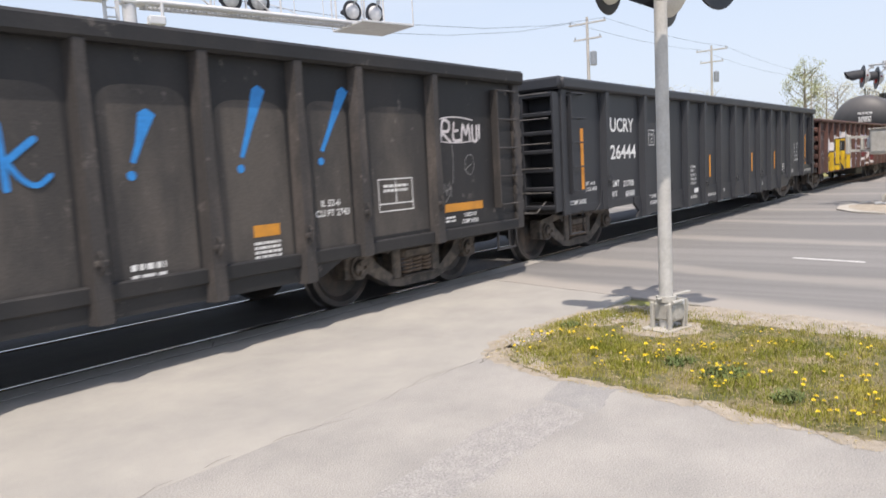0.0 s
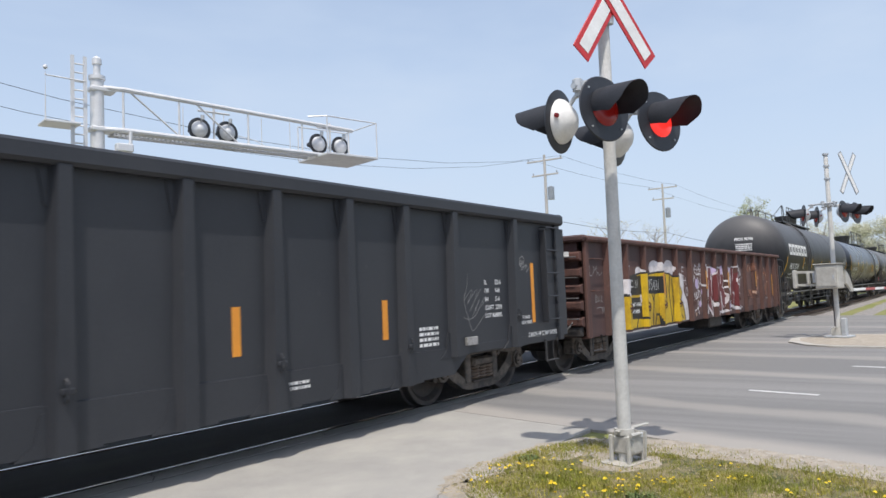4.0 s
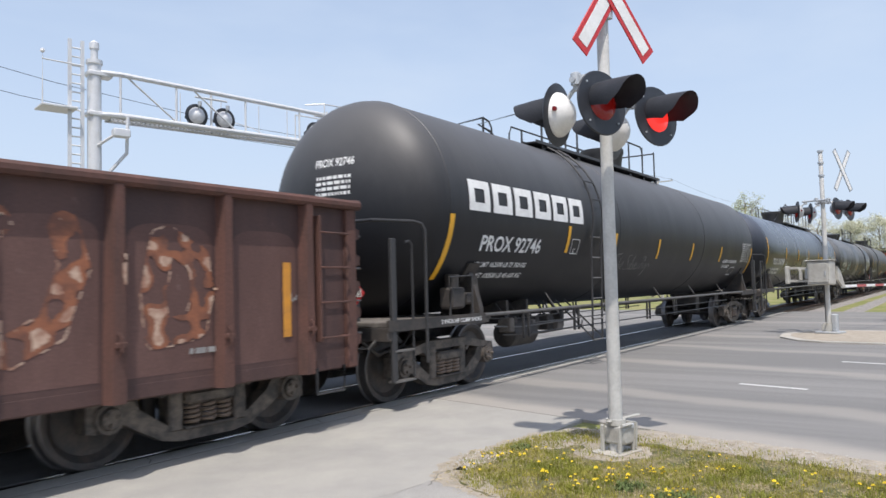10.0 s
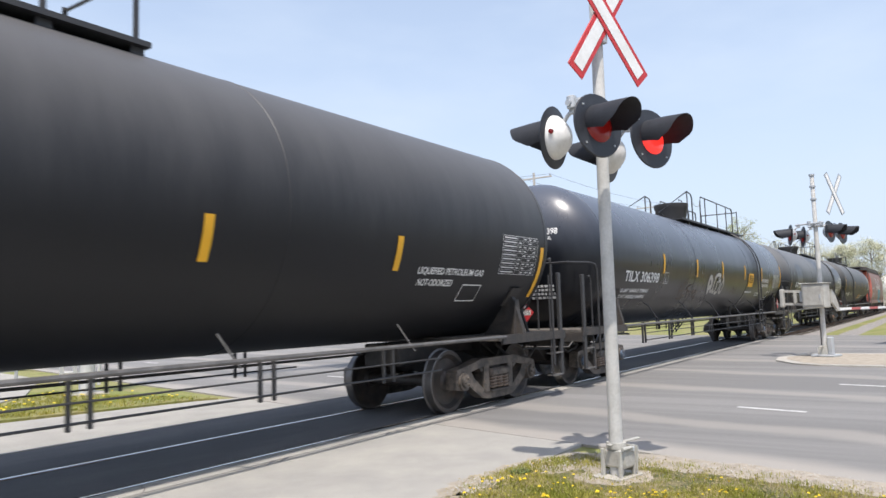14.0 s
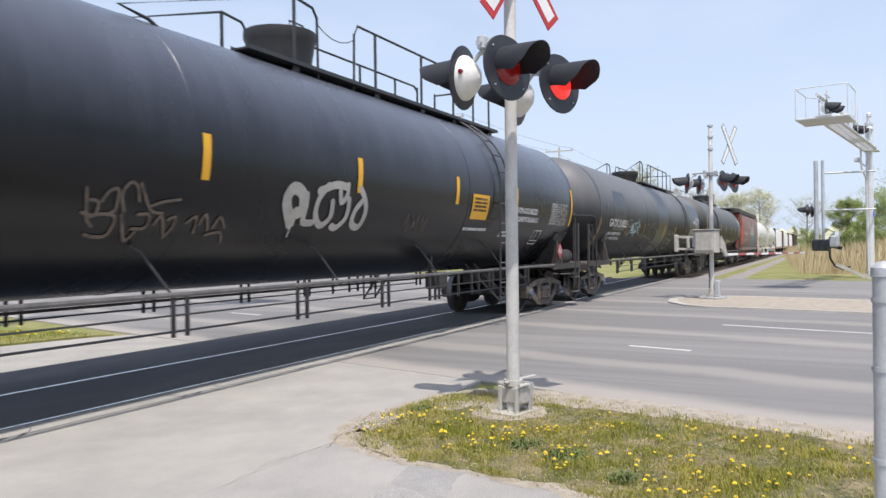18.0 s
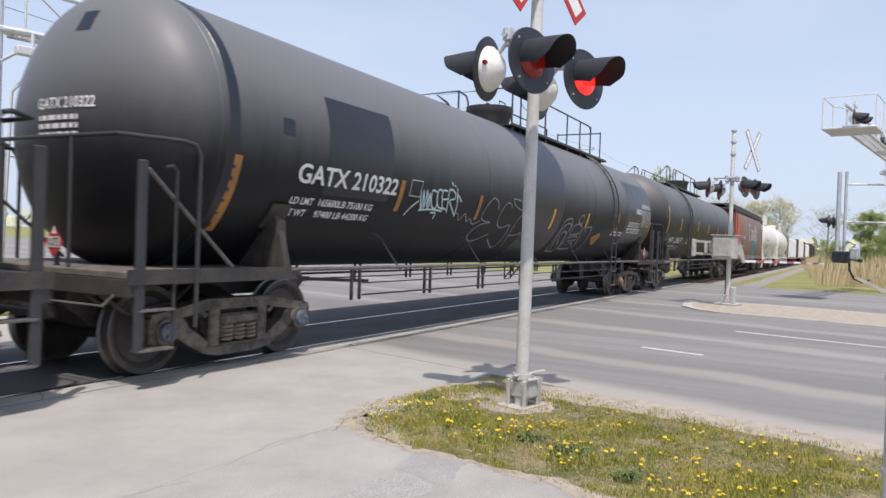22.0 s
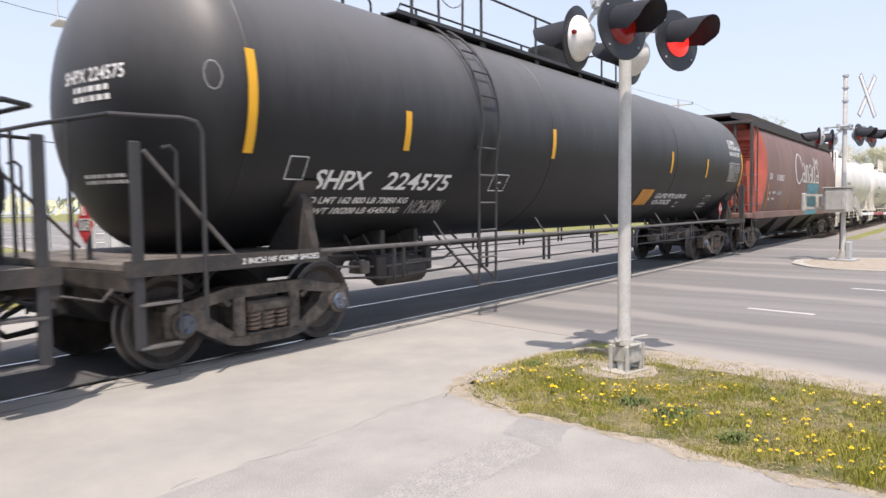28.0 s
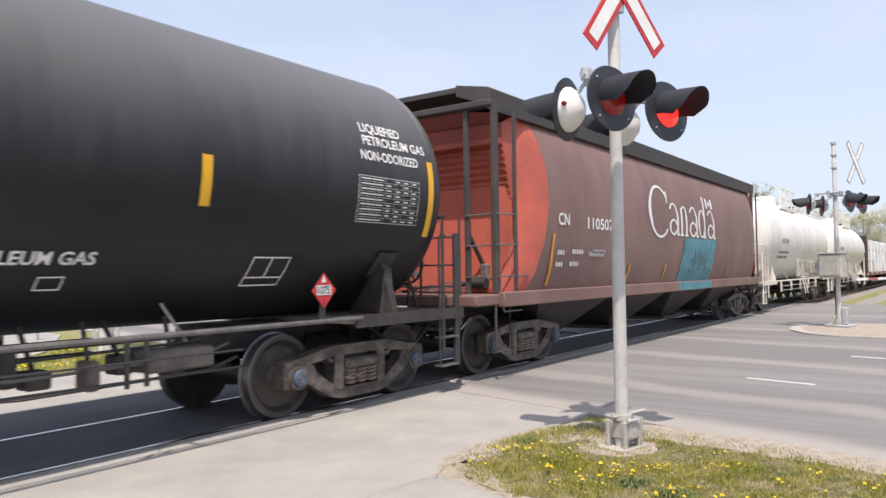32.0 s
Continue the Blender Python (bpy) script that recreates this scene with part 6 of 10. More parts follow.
# ---- gondolas ----
def gondola(name, label, c0, x0, x1, axles, top, bottom, ribs, body, ribm, mid=None, cap=0.17, capn="cap_plain", ribw=0.1, sill=0.05, gusset=False, dusty=None, grabs=None, flat_end=False):
    """x0, x1, ribs and axles along the train; c0 the car's centre."""
    car = car_thing(name, label, c0, "gondola car")
    a, b = x0 - c0, x1 - c0
    W = 1.50
    for s in (-1, 1):
        y = s * W
        side = part("side", Mesh().box(a, b, min(y, y - s * 0.03), max(y, y - s * 0.03), bottom + 0.06, top - cap + 0.01), body, car, "plate side between ribs")
        sill_z = bottom
        part("side_sill", Mesh().cbox(a + 0.1, b - 0.1, min(y + s * sill, y - s * 0.1), max(y + s * sill, y - s * 0.1), sill_z - 0.02, sill_z + 0.12, 0.015), body, car)
        if mid:
            m0, m1, mz = mid[0] - c0, mid[1] - c0, mid[2]
            part("deep_sill", Mesh().prism([(m0 - 0.35, bottom), (m0, mz), (m1, mz), (m1 + 0.35, bottom), (m1 + 0.35, bottom + 0.1), (m0 - 0.35, bottom + 0.1)], "y", min(y + s * 0.02, y - s * 0.03), max(y + s * 0.02, y - s * 0.03)), body, car)
        part("top_chord", Mesh().cbox(a - 0.04, b + 0.04, min(y + s * 0.12, y - s * 0.06), max(y + s * 0.12, y - s * 0.06), top - cap, top, 0.03), body if cap > 0.12 else ribm, car, "overhanging top chord")
        for i, rx in enumerate(ribs):
            r = rx - c0
            zb = (mid[2] if mid and mid[0] < rx < mid[1] else bottom) + 0.0
            w0, w1 = ribw * 0.72, ribw
            yo, yi = y + s * 0.105, y + s * 0.0
            rings = [[(r - w, yi, z), (r - w * 0.62, yo * k + yi * (1 - k), z), (r + w * 0.62, yo * k + yi * (1 - k), z), (r + w, yi, z)] for z, w, k in ((zb - 0.02, w1, 0.95), (zb + 0.35, w1, 1.0), (top - cap - 0.25, w0, 1.0), (top - cap + 0.01, w0, 1.05))]
            rib = part("rib", Mesh().rings(rings), ribm, car, "pressed steel side rib")
            if gusset:
                part("gusset", Mesh().prism([(r - 0.34, zb - 0.02), (r + 0.34, zb - 0.02), (r + 0.2, zb + 0.08), (r + 0.15, zb + 0.3), (r - 0.15, zb + 0.3), (r - 0.2, zb + 0.08)], "y", min(y + s * 0.028, y - s * 0.01), max(y + s * 0.028, y - s * 0.01)), ribm, rib, "flared foot plate")
                part("gusset", Mesh().prism([(r - 0.11, top - cap - 0.3), (r + 0.11, top - cap - 0.3), (r + 0.16, top - cap), (r - 0.16, top - cap)], "y", min(y + s * 0.015, y - s * 0.01), max(y + s * 0.015, y - s * 0.01)), ribm, rib)
            if i % 2 == 0 or dusty:
                part("tie_down", Mesh().cbox(r - 0.05, r + 0.05, min(yo - s * 0.01, yo + s * 0.03), max(yo - s * 0.01, yo + s * 0.03), zb + 0.42, zb + 0.47, 0.008), ribm, rib, "small tie-down lug")
                part("tie_down", Mesh().tube([(r - 0.015, yo + s * 0.01, zb + 0.36), (r - 0.015, yo + s * 0.05, zb + 0.4), (r - 0.015, yo + s * 0.05, zb + 0.5), (r - 0.015, yo + s * 0.01, zb + 0.54)], 0.012, 5), ribm, rib)
        # arched fields: dust, plus the sunlit area under the chord's shadow as colour
        if dusty:
            for ra, rb in zip(ribs, ribs[1:]):
                ca, cb = ra - c0 + ribw * 1.3, rb - c0 - ribw * 1.3
                zt = top - cap - 0.32 + random.uniform(-0.06, 0.06)
                low = (mid[2] if mid and mid[0] < ra < mid[1] else bottom) + 0.16
                line = [(ca, low), (cb, low)]
                for q in range(13):
                    ang = math.pi * q / 12
                    line.append(((ca + cb) / 2 + (cb - ca) / 2 * math.copysign(abs(math.cos(ang)) ** 0.6, math.cos(ang)), zt - 0.2 + 0.2 * math.sin(ang) ** 0.7))
                part("side_panel", Mesh().add([(px, y + s * 0.002, pz) for px, pz in line], [tuple(range(len(line)))]), dusty, side, "dust-worn arched field with the sunlit area below the chord painted in")
        # corner post plates
        for e, x in ((-1, a), (1, b)):
            part("corner_post", Mesh().cbox(min(x, x - e * 0.16), max(x, x - e * 0.16), min(y + s * 0.055, y - s * 0.12), max(y + s * 0.055, y - s * 0.12), bottom - 0.02, top - cap + 0.01, 0.015), ribm, car)
    for e, x in ((-1, a), (1, b)):
        part("end", Mesh().box(min(x, x - e * 0.03), max(x, x - e * 0.03), -W, W, bottom, top - 0.05), body, car, "end wall")
        part("end_chord", Mesh().cbox(min(x + e * 0.1, x - e * 0.06), max(x + e * 0.1, x - e * 0.06), -W - 0.08, W + 0.08, top - cap, top + 0.015, 0.03), body, car)
        for k in range(0 if flat_end else 5):
            z = bottom + 0.28 + k * (top - cap - bottom - 0.25) / 5
            part("end_rib", Mesh().prism([(x, z - 0.09), (x + e * 0.13, z - 0.05), (x + e * 0.13, z + 0.05), (x, z + 0.09)], "y", -W + 0.02, W - 0.02), ribm, car, "horizontal corrugation")
        if flat_end:
            for k in range(7):
                z = bottom + 0.12 + k * (top - cap - bottom - 0.2) / 6
                for yy in (-1, 1):
                    part("ladder_tread", Mesh().cbox(min(x + e * 0.02, x + e * 0.2), max(x + e * 0.02, x + e * 0.2), min(yy * 0.98, yy * W), max(yy * 0.98, yy * W), z - 0.035, z + 0.03, 0.012), ribm, car, "broad rung of the end ladder")
            for yy in (-W, -0.97, 0.97, W):
                part("ladder_stile", Mesh().cbox(min(x, x + e * 0.2), max(x, x + e * 0.2), yy - 0.02, yy + 0.02, bottom + 0.05, top - cap - 0.05, 0.006), ribm, car)
        part("end_sill", Mesh().cbox(min(x - e * 0.1, x + e * 0.1), max(x - e * 0.1, x + e * 0.1), -W + 0.05, W - 0.05, bottom + 0.02, bottom + 0.2, 0.02), M_STEELD, car)
        coupler(car, x + e * 0.18, e)
        # ladders: on the side next to the corner, and on the end
        zs = [bottom + 0.34 + 0.37 * i for i in range(int((top - cap - bottom) / 0.37))]
        for s in (-1, 1):
            xa, xb = sorted((x - e * 0.2, x - e * 0.62))
            for z in grabs if grabs and e < 0 else zs:
                part("grab_iron", Mesh().tube([(xa, s * (W + 0.0), z), (xa, s * (W + 0.12), z), (xb, s * (W + 0.12), z), (xb, s * (W + 0.0), z)], 0.013, 6), ribm, car)
            if not (grabs and e < 0):
                part("ladder_stile", Mesh().cbox(xa - 0.012, xa + 0.012, min(s * W, s * (W + 0.11)), max(s * W, s * (W + 0.11)), bottom + 0.3, top - cap - 0.1, 0.005), ribm, car)
            part("step", Mesh().tube([(xa, s * 1.52, bottom + 0.02), (xa, s * 1.52, 0.42), (xb, s * 1.52, 0.42), (xb, s * 1.52, bottom + 0.02)], 0.018, 6), M_PIPE, car)
        for z in zs:
            part("end_rung", Mesh().tube([(x + e * 0.1, -W + 0.08, z), (x + e * 0.2, -W + 0.08, z), (x + e * 0.2, -W + 0.6, z), (x + e * 0.1, -W + 0.6, z)], 0.013, 6), M_PIPEG, car)
    part("floor", Mesh().box(a, b, -W + 0.02, W - 0.02, bottom + 0.2, bottom + 0.26), M_STEELD, car)
    part("centre_sill", Mesh().cbox(a - 0.1, b + 0.1, -0.28, 0.28, 0.62, bottom + 0.2, 0.02), M_STEELD, car)
    for k in range(6):
        x = a + 2.6 + k * (b - a - 5.2) / 5
        part("cross_bearer", Mesh().prism([(-W, bottom + 0.18), (-0.3, 0.66), (0.3, 0.66), (W, bottom + 0.18)], "x", x - 0.06, x + 0.06), M_STEELD, car)
    part("brake_cylinder", Mesh().lathe([(-0.4, 0.001), (-0.4, 0.16), (0.3, 0.16), (0.36, 0.05), (0.36, 0.001)], (0.8, -0.75, 0.6), "x", 14), M_STEELD, car)
    part("air_reservoir", Mesh().lathe([(-0.5, 0.001), (-0.48, 0.14), (0.48, 0.14), (0.5, 0.001)], (-1.2, 0.75, 0.6), "x", 14), M_STEELD, car)
    part("brake_rod", Mesh().tube([(a + 2, 0.4, 0.5), (b - 2, 0.4, 0.5)], 0.02, 6), M_STEELD, car)
    for x in ((axles[0] + axles[1]) / 2 - c0, (axles[2] + axles[3]) / 2 - c0):
        truck(car, x, cap=capn)
    return car


def flat(c0, depth=0.0):
    return lambda X, z: (X - c0, -1.504 - depth, z)


def orange(car, X, z0, z1, w, place, material=None, lean=0.0):
    m = Mesh()
    n = 8
    v = []
    for j in range(n + 1):
        z = z0 + (z1 - z0) * j / n
        v += [place(X - w / 2 + lean * j / n, z), place(X + w / 2 + lean * j / n, z)]
    m.add(v, [(2 * j, 2 * j + 1, 2 * j + 3, 2 * j + 2) for j in range(n)])
    part("reflector", m, material or M_ORANGE, car, "yellow-orange reflective strip")


def rounded(pts, n=5):
    """A smooth line through the points."""
    q = [pts[0]] + list(pts) + [pts[-1]]
    out = []
    for a, b, c, d in zip(q, q[1:], q[2:], q[3:]):
        for k in range(n):
            t = k / n
            out.append(tuple(0.5 * (2 * b[i] + (c[i] - a[i]) * t + (2 * a[i] - 5 * b[i] + 4 * c[i] - d[i]) * t * t + (3 * b[i] - a[i] - 3 * c[i] + d[i]) * t ** 3) for i in (0, 1)))
    return out + [pts[-1]]


def scribble(m, X, z, w, h, place, seed, width=0.014, turns=7):
    m = own(m)
    r = random.Random(seed)
    pts = []
    for i in range(turns * 2):
        pts.append((X + w * (i + r.uniform(-0.7, 0.7)) / (turns * 2), z + h * (r.uniform(0.55, 1.0) if i % 2 else r.uniform(0, 0.45))))
    stroke(m, rounded(pts), width, place)


def bars(m, X, z, w, h, n, place, seed=0):
    """Lines of small unreadable print."""
    m = m.small if isinstance(m, Pieces) else m
    r = random.Random(seed)
    for i in range(n):
        zz = z - i * h * 1.7
        x = X
        while x < X + w:
            l = min(r.uniform(0.5, 2.4) * h, X + w - x)
            rect(m, x, x + l, zz, zz + h, place, 1)
            x += l + h * 0.5


# car A: weathered black-brown gondola
CA = 0.35
car_a = gondola("gondola_car", "weathered dark brown gondola car with blue sprayed marks", CA, -8.0, 8.66, (-7.2, -5.15, 5.85, 7.88), 2.78, 0.68, [-7.2, -6, -4.8, -3.7, -2.6, -1.5, -0.4, 0.65, 1.66, 2.67, 3.69, 4.72, 5.53, 6.77], M_GONA, M_GONARIB, mid=(-4.6, 4.9, 0.52), cap=0.17, dusty=M_LITDUST)
P = flat(CA)
m = Pieces()
for X, z0, z1, lean in ((3.06, 1.72, 2.12, 0.12), (4.09, 1.74, 2.36, 0.2), (5.05, 1.78, 2.4, 0.3)):
    mm = m.fresh()
    mm.add([P(X - 0.03, z0), P(X + 0.012, z0 - 0.02), P(X + 0.05 + lean * 0.4, z0 + (z1 - z0) * 0.4), P(X + 0.1 + lean, z1 - 0.03), P(X + 0.02 + lean, z1 + 0.02), P(X - 0.05 + lean, z1 - 0.02), P(X - 0.02 + lean * 0.4, z0 + (z1 - z0) * 0.4)], [(0, 1, 2, 6), (2, 3, 4, 5, 6)])
    mm.add([P(X - 0.03 + 0.04 * math.cos(k), z0 - 0.11 + 0.04 * math.sin(k)) for k in [i * math.tau / 10 for i in range(10)]], [tuple(range(10))])
stroke(m, [(2.1, 2.0), (2.12, 1.55)], 0.05, P)
PK = flat(CA, 0.004)
stroke(m, rounded([(2.33, 1.9), (2.24, 1.83), (2.13, 1.74)], 3), 0.05, PK)
stroke(m, rounded([(2.14, 1.73), (2.22, 1.62), (2.32, 1.57), (2.42, 1.64)], 3), 0.04, flat(CA, 0.007))
part("sprayed_mark", m, G_BLUE, car_a, "bright blue sprayed strokes")
m = Pieces()
lay(m, "IL 52-6", 4.98, 1.22, 0.065, P)
lay(m, "CU FT 2743", 4.9, 1.12, 0.065, P)
frame_box(m, 5.82, 6.38, 1.1, 1.45, 0.012, P, [[(6.1, 1.18), (6.1, 1.45)], [(5.82, 1.18), (6.38, 1.18)]])
bars(m, 5.9, 1.36, 0.4, 0.03, 2, P, 2)
bars(m, 4.14, 0.93, 0.3, 0.025, 4, P, 3)
bars(m, 2.95, 0.86, 0.3, 0.05, 2, P, 4)
bars(m, 6.92, 0.92, 0.24, 0.025, 2, P, 5)
lay(m, "2 INCH HF", 7.34, 0.92, 0.05, P, 0.26)
lay(m, "COMP SHOES", 7.3, 0.84, 0.05, P, 0.34)
part("stencil", m, M_LETTER, car_a, "white stencilled data")
m = Pieces()
for k, g in enumerate(([(6.95, 1.86), (7.0, 2.1), (7.12, 2.08), (7.1, 1.98), (6.98, 1.97), (7.14, 1.85)], [(7.22, 2.08), (7.2, 1.88), (7.34, 1.87)], [(7.2, 1.98), (7.3, 1.99)], [(7.36, 1.86), (7.4, 2.06), (7.46, 1.94), (7.52, 2.06), (7.54, 1.87)], [(7.6, 2.05), (7.6, 1.88), (7.68, 1.87), (7.69, 2.05)], [(7.75, 2.06), (7.74, 1.9)])):
    stroke(m, rounded(g, 4), 0.036, P)
stroke(m, rounded([(7.6, 2.12), (7.3, 2.15), (6.98, 2.13), (6.86, 2.04), (6.87, 1.94), (6.95, 1.86), (7.3, 1.84), (7.72, 1.87)]), 0.014, P)
part("tag", m, G_WHT, car_a, "white sprayed tag in a loop")
m = Pieces()
for g in ([(6.93, 1.15), (6.98, 1.35), (7.02, 1.2), (7.06, 1.36), (7.1, 1.18)], [(6.95, 1.25), (7.12, 1.28), (6.98, 1.12)], [(7.4, 1.5), (7.44, 1.66), (7.56, 1.68), (7.6, 1.55), (7.52, 1.44), (7.42, 1.5), (7.56, 1.58)], [(7.16, 1.82), (7.17, 1.6), (7.15, 1.35)]):
    stroke(m, rounded(g, 4), 0.006, P)
part("chalk_mark", m, M_LETDIM, car_a, "faint chalk scrawl")
orange(car_a, 7.34, 1.0, 1.1, 0.82, P, M_ORANGED)
orange(car_a, 4.29, 1.0, 1.11, 0.3, P, M_ORANGED)

# car B: charcoal gondola
CB = 18.12
car_b = gondola("gondola_car", "charcoal grey gondola car with white numbers", CB, 9.82, 26.42, (10.01, 12.1, 23.5, 25.6), 2.79, 0.74, [11.26, 12.81, 13.86, 14.94, 15.98, 17.03, 18.07, 19.14, 20.15, 21.2, 22.2, 23.24, 24.84], M_GONB, M_GONB, mid=(12.75, 23.2, 0.49), ribw=0.12, sill=0.004, gusset=True, flat_end=True)
P = flat(CB)
m = Pieces()
lay(m, "UCRY", 11.54, 2.0, 0.23, P, 0.95)
lay(m, "526444", 11.33, 1.54, 0.23, P, 1.23)
lay(m, "LD LMT", 11.38, 1.07, 0.1, P, 0.46)
lay(m, "217700", 12.0, 1.05, 0.1, P, 0.44)
lay(m, "LT WT", 11.37, 0.89, 0.1, P, 0.38)
lay(m, "68300", 12.08, 0.87, 0.1, P, 0.38)
lay(m, "LIFT AND", 10.6, 1.14, 0.055, P)
lay(m, "JACK HERE", 10.6, 1.05, 0.055, P)
lay(m, "2 INCH HF COMP SHOES", 9.66, 0.86, 0.07, P, 0.95)
frame_box(m, 13.15, 13.4, 1.76, 2.03, 0.012, P)
lay(m, "PLATE", 13.19, 1.93, 0.045, P)
lay(m, "C", 13.24, 1.8, 0.085, P)
lay(m, "EMPTY LOAD", 12.9, 0.78, 0.06, flat(CB, 0.02))
lay(m, "7/16\" ADJ BLOCK", 12.9, 0.66, 0.06, flat(CB, 0.02), 0.62)
for wd, X, z, w in (("CONDITIONALLY", 15.16, 1.26, 0.46), ("APPROVED", 15.22, 1.18, 0.3), ("CONTROL VALVE", 15.14, 1.09, 0.46), ("IF DEFECTIVE, SEE", 15.12, 1.0, 0.5), ("AAR FM. RULE 4", 15.15, 0.92, 0.44), ("RELEASE ROD", 15.1, 0.63, 0.5), ("RETAINING VALVE", 16.2, 0.61, 0.6)):
    lay(m, wd, X, z, 0.05 if z > 0.9 else 0.06, flat(CB, 0.0 if z > 0.9 else 0.02), w)
rect(m.fresh(), 15.44, 15.68, 0.74, 0.83, flat(CB, 0.02), 1)
bars(m, 17.2, 0.7, 0.24, 0.03, 2, flat(CB, 0.02), 8)
bars(m, 20.3, 0.7, 0.3, 0.03, 2, flat(CB, 0.02), 7)
for k, (a, b) in enumerate((("IL", "52-6"), ("IW", "9-8"), ("IH", "5-6"), ("CUFT", "2791"))):
    lay(m, a, 24.06, 1.66 - 0.12 * k, 0.065, P)
    lay(m, b, 24.34, 1.66 - 0.12 * k, 0.065, P)
lay(m, "LOT R60095", 24.06, 1.19, 0.06, P)
lay(m, "LIFT AND", 25.05, 1.12, 0.05, P)
lay(m, "JACK HERE", 25.05, 1.04, 0.05, P)
lay(m, "2 INCH HF COMP SHOES", 25.29, 0.83, 0.07, P, 0.95)
bars(m, 22.5, 1.1, 0.4, 0.04, 4, P, 9)
END_B = lambda a, z: (9.812 - CB, -a, z)
lay(m, "UCRY", -0.35, 2.44, 0.13, END_B, 0.42)
lay(m, "526444", 0.16, 2.44, 0.13, END_B, 0.6)
bars(m, 0.05, 2.05, 0.55, 0.05, 3, END_B, 17)
bars(m, 0.05, 1.5, 0.6, 0.05, 2, END_B, 18)
part("stencil", m, M_LETTER, car_b, "white stencilled numbers and data")
for X, z0, z1 in ((10.52, 1.08, 2.04), (14.05, 1.04, 1.52), (16.5, 1.03, 1.51), (19.7, 1.04, 1.5), (21.85, 1.04, 1.5), (25.48, 1.05, 1.98)):
    orange(car_b, X, z0, z1, 0.1, P, M_ORANGEB)
m = Pieces()
for g in ([(23.63, 1.8), (23.6, 1.62), (23.52, 1.45), (23.62, 1.2), (23.71, 1.03), (23.9, 1.14), (24.1, 1.28)], [(23.52, 1.45), (23.7, 1.58), (23.72, 1.55), (23.6, 1.4), (23.82, 1.58), (23.84, 1.52), (23.66, 1.3), (23.95, 1.6)], [(23.5, 1.22), (23.62, 1.19), (23.8, 1.24), (24.02, 1.46), (24.08, 1.45), (23.86, 1.3)], [(23.7, 1.2), (23.9, 1.45), (23.78, 1.28)]):
    stroke(m, rounded(g), 0.006, P)
for g in ([(25.06, 2.0), (25.07, 1.92), (25.12, 2.03), (25.13, 1.92), (25.18, 2.02), (25.2, 1.91), (25.24, 2.0)], [(25.1, 2.04), (25.17, 2.08), (25.24, 2.05), (25.2, 1.98), (25.1, 1.96), (25.18, 1.9), (25.3, 1.96), (25.24, 1.88), (25.33, 1.95), (25.32, 1.84), (25.4, 1.92)], [(25.12, 1.87), (25.2, 1.88)]):
    stroke(m, rounded(g), 0.009, P)
part("tag", m, M_LETDIM, car_b, "thin scratched tag")
part("card_board", Mesh().cbox(23.51 - CB, 23.77 - CB, -1.545, -1.5, 0.84, 0.95, 0.006), M_LETDIM, car_b, "pale routing card board")

# car C: oxide brown gondola with large graffiti
CC = 35.75
ribs_c = [28.38, 29.34, 30.37, 31.42, 32.47, 33.57, 34.74, 35.8, 36.94, 38.05, 39.19, 40.34, 41.39, 42.46, 43.5]
car_c = gondola("gondola_car", "rusty oxide-brown gondola car with yellow and red graffiti", CC, 27.42, 44.27, (27.85, 29.95, 41.6, 43.65), 2.5, 0.67, ribs_c, M_GONC, M_GONCR, cap=0.1, capn="cap_plain", ribw=0.09, sill=0.002, dusty=M_GONCD, grabs=(1.5, 2.08))
part("brake_beam_box", Mesh().cbox(36.1 - CC, 37.34 - CC, -1.25, -0.35, 0.33, 0.7, 0.04), M_STEELD, car_c, "dark equipment box under the floor")


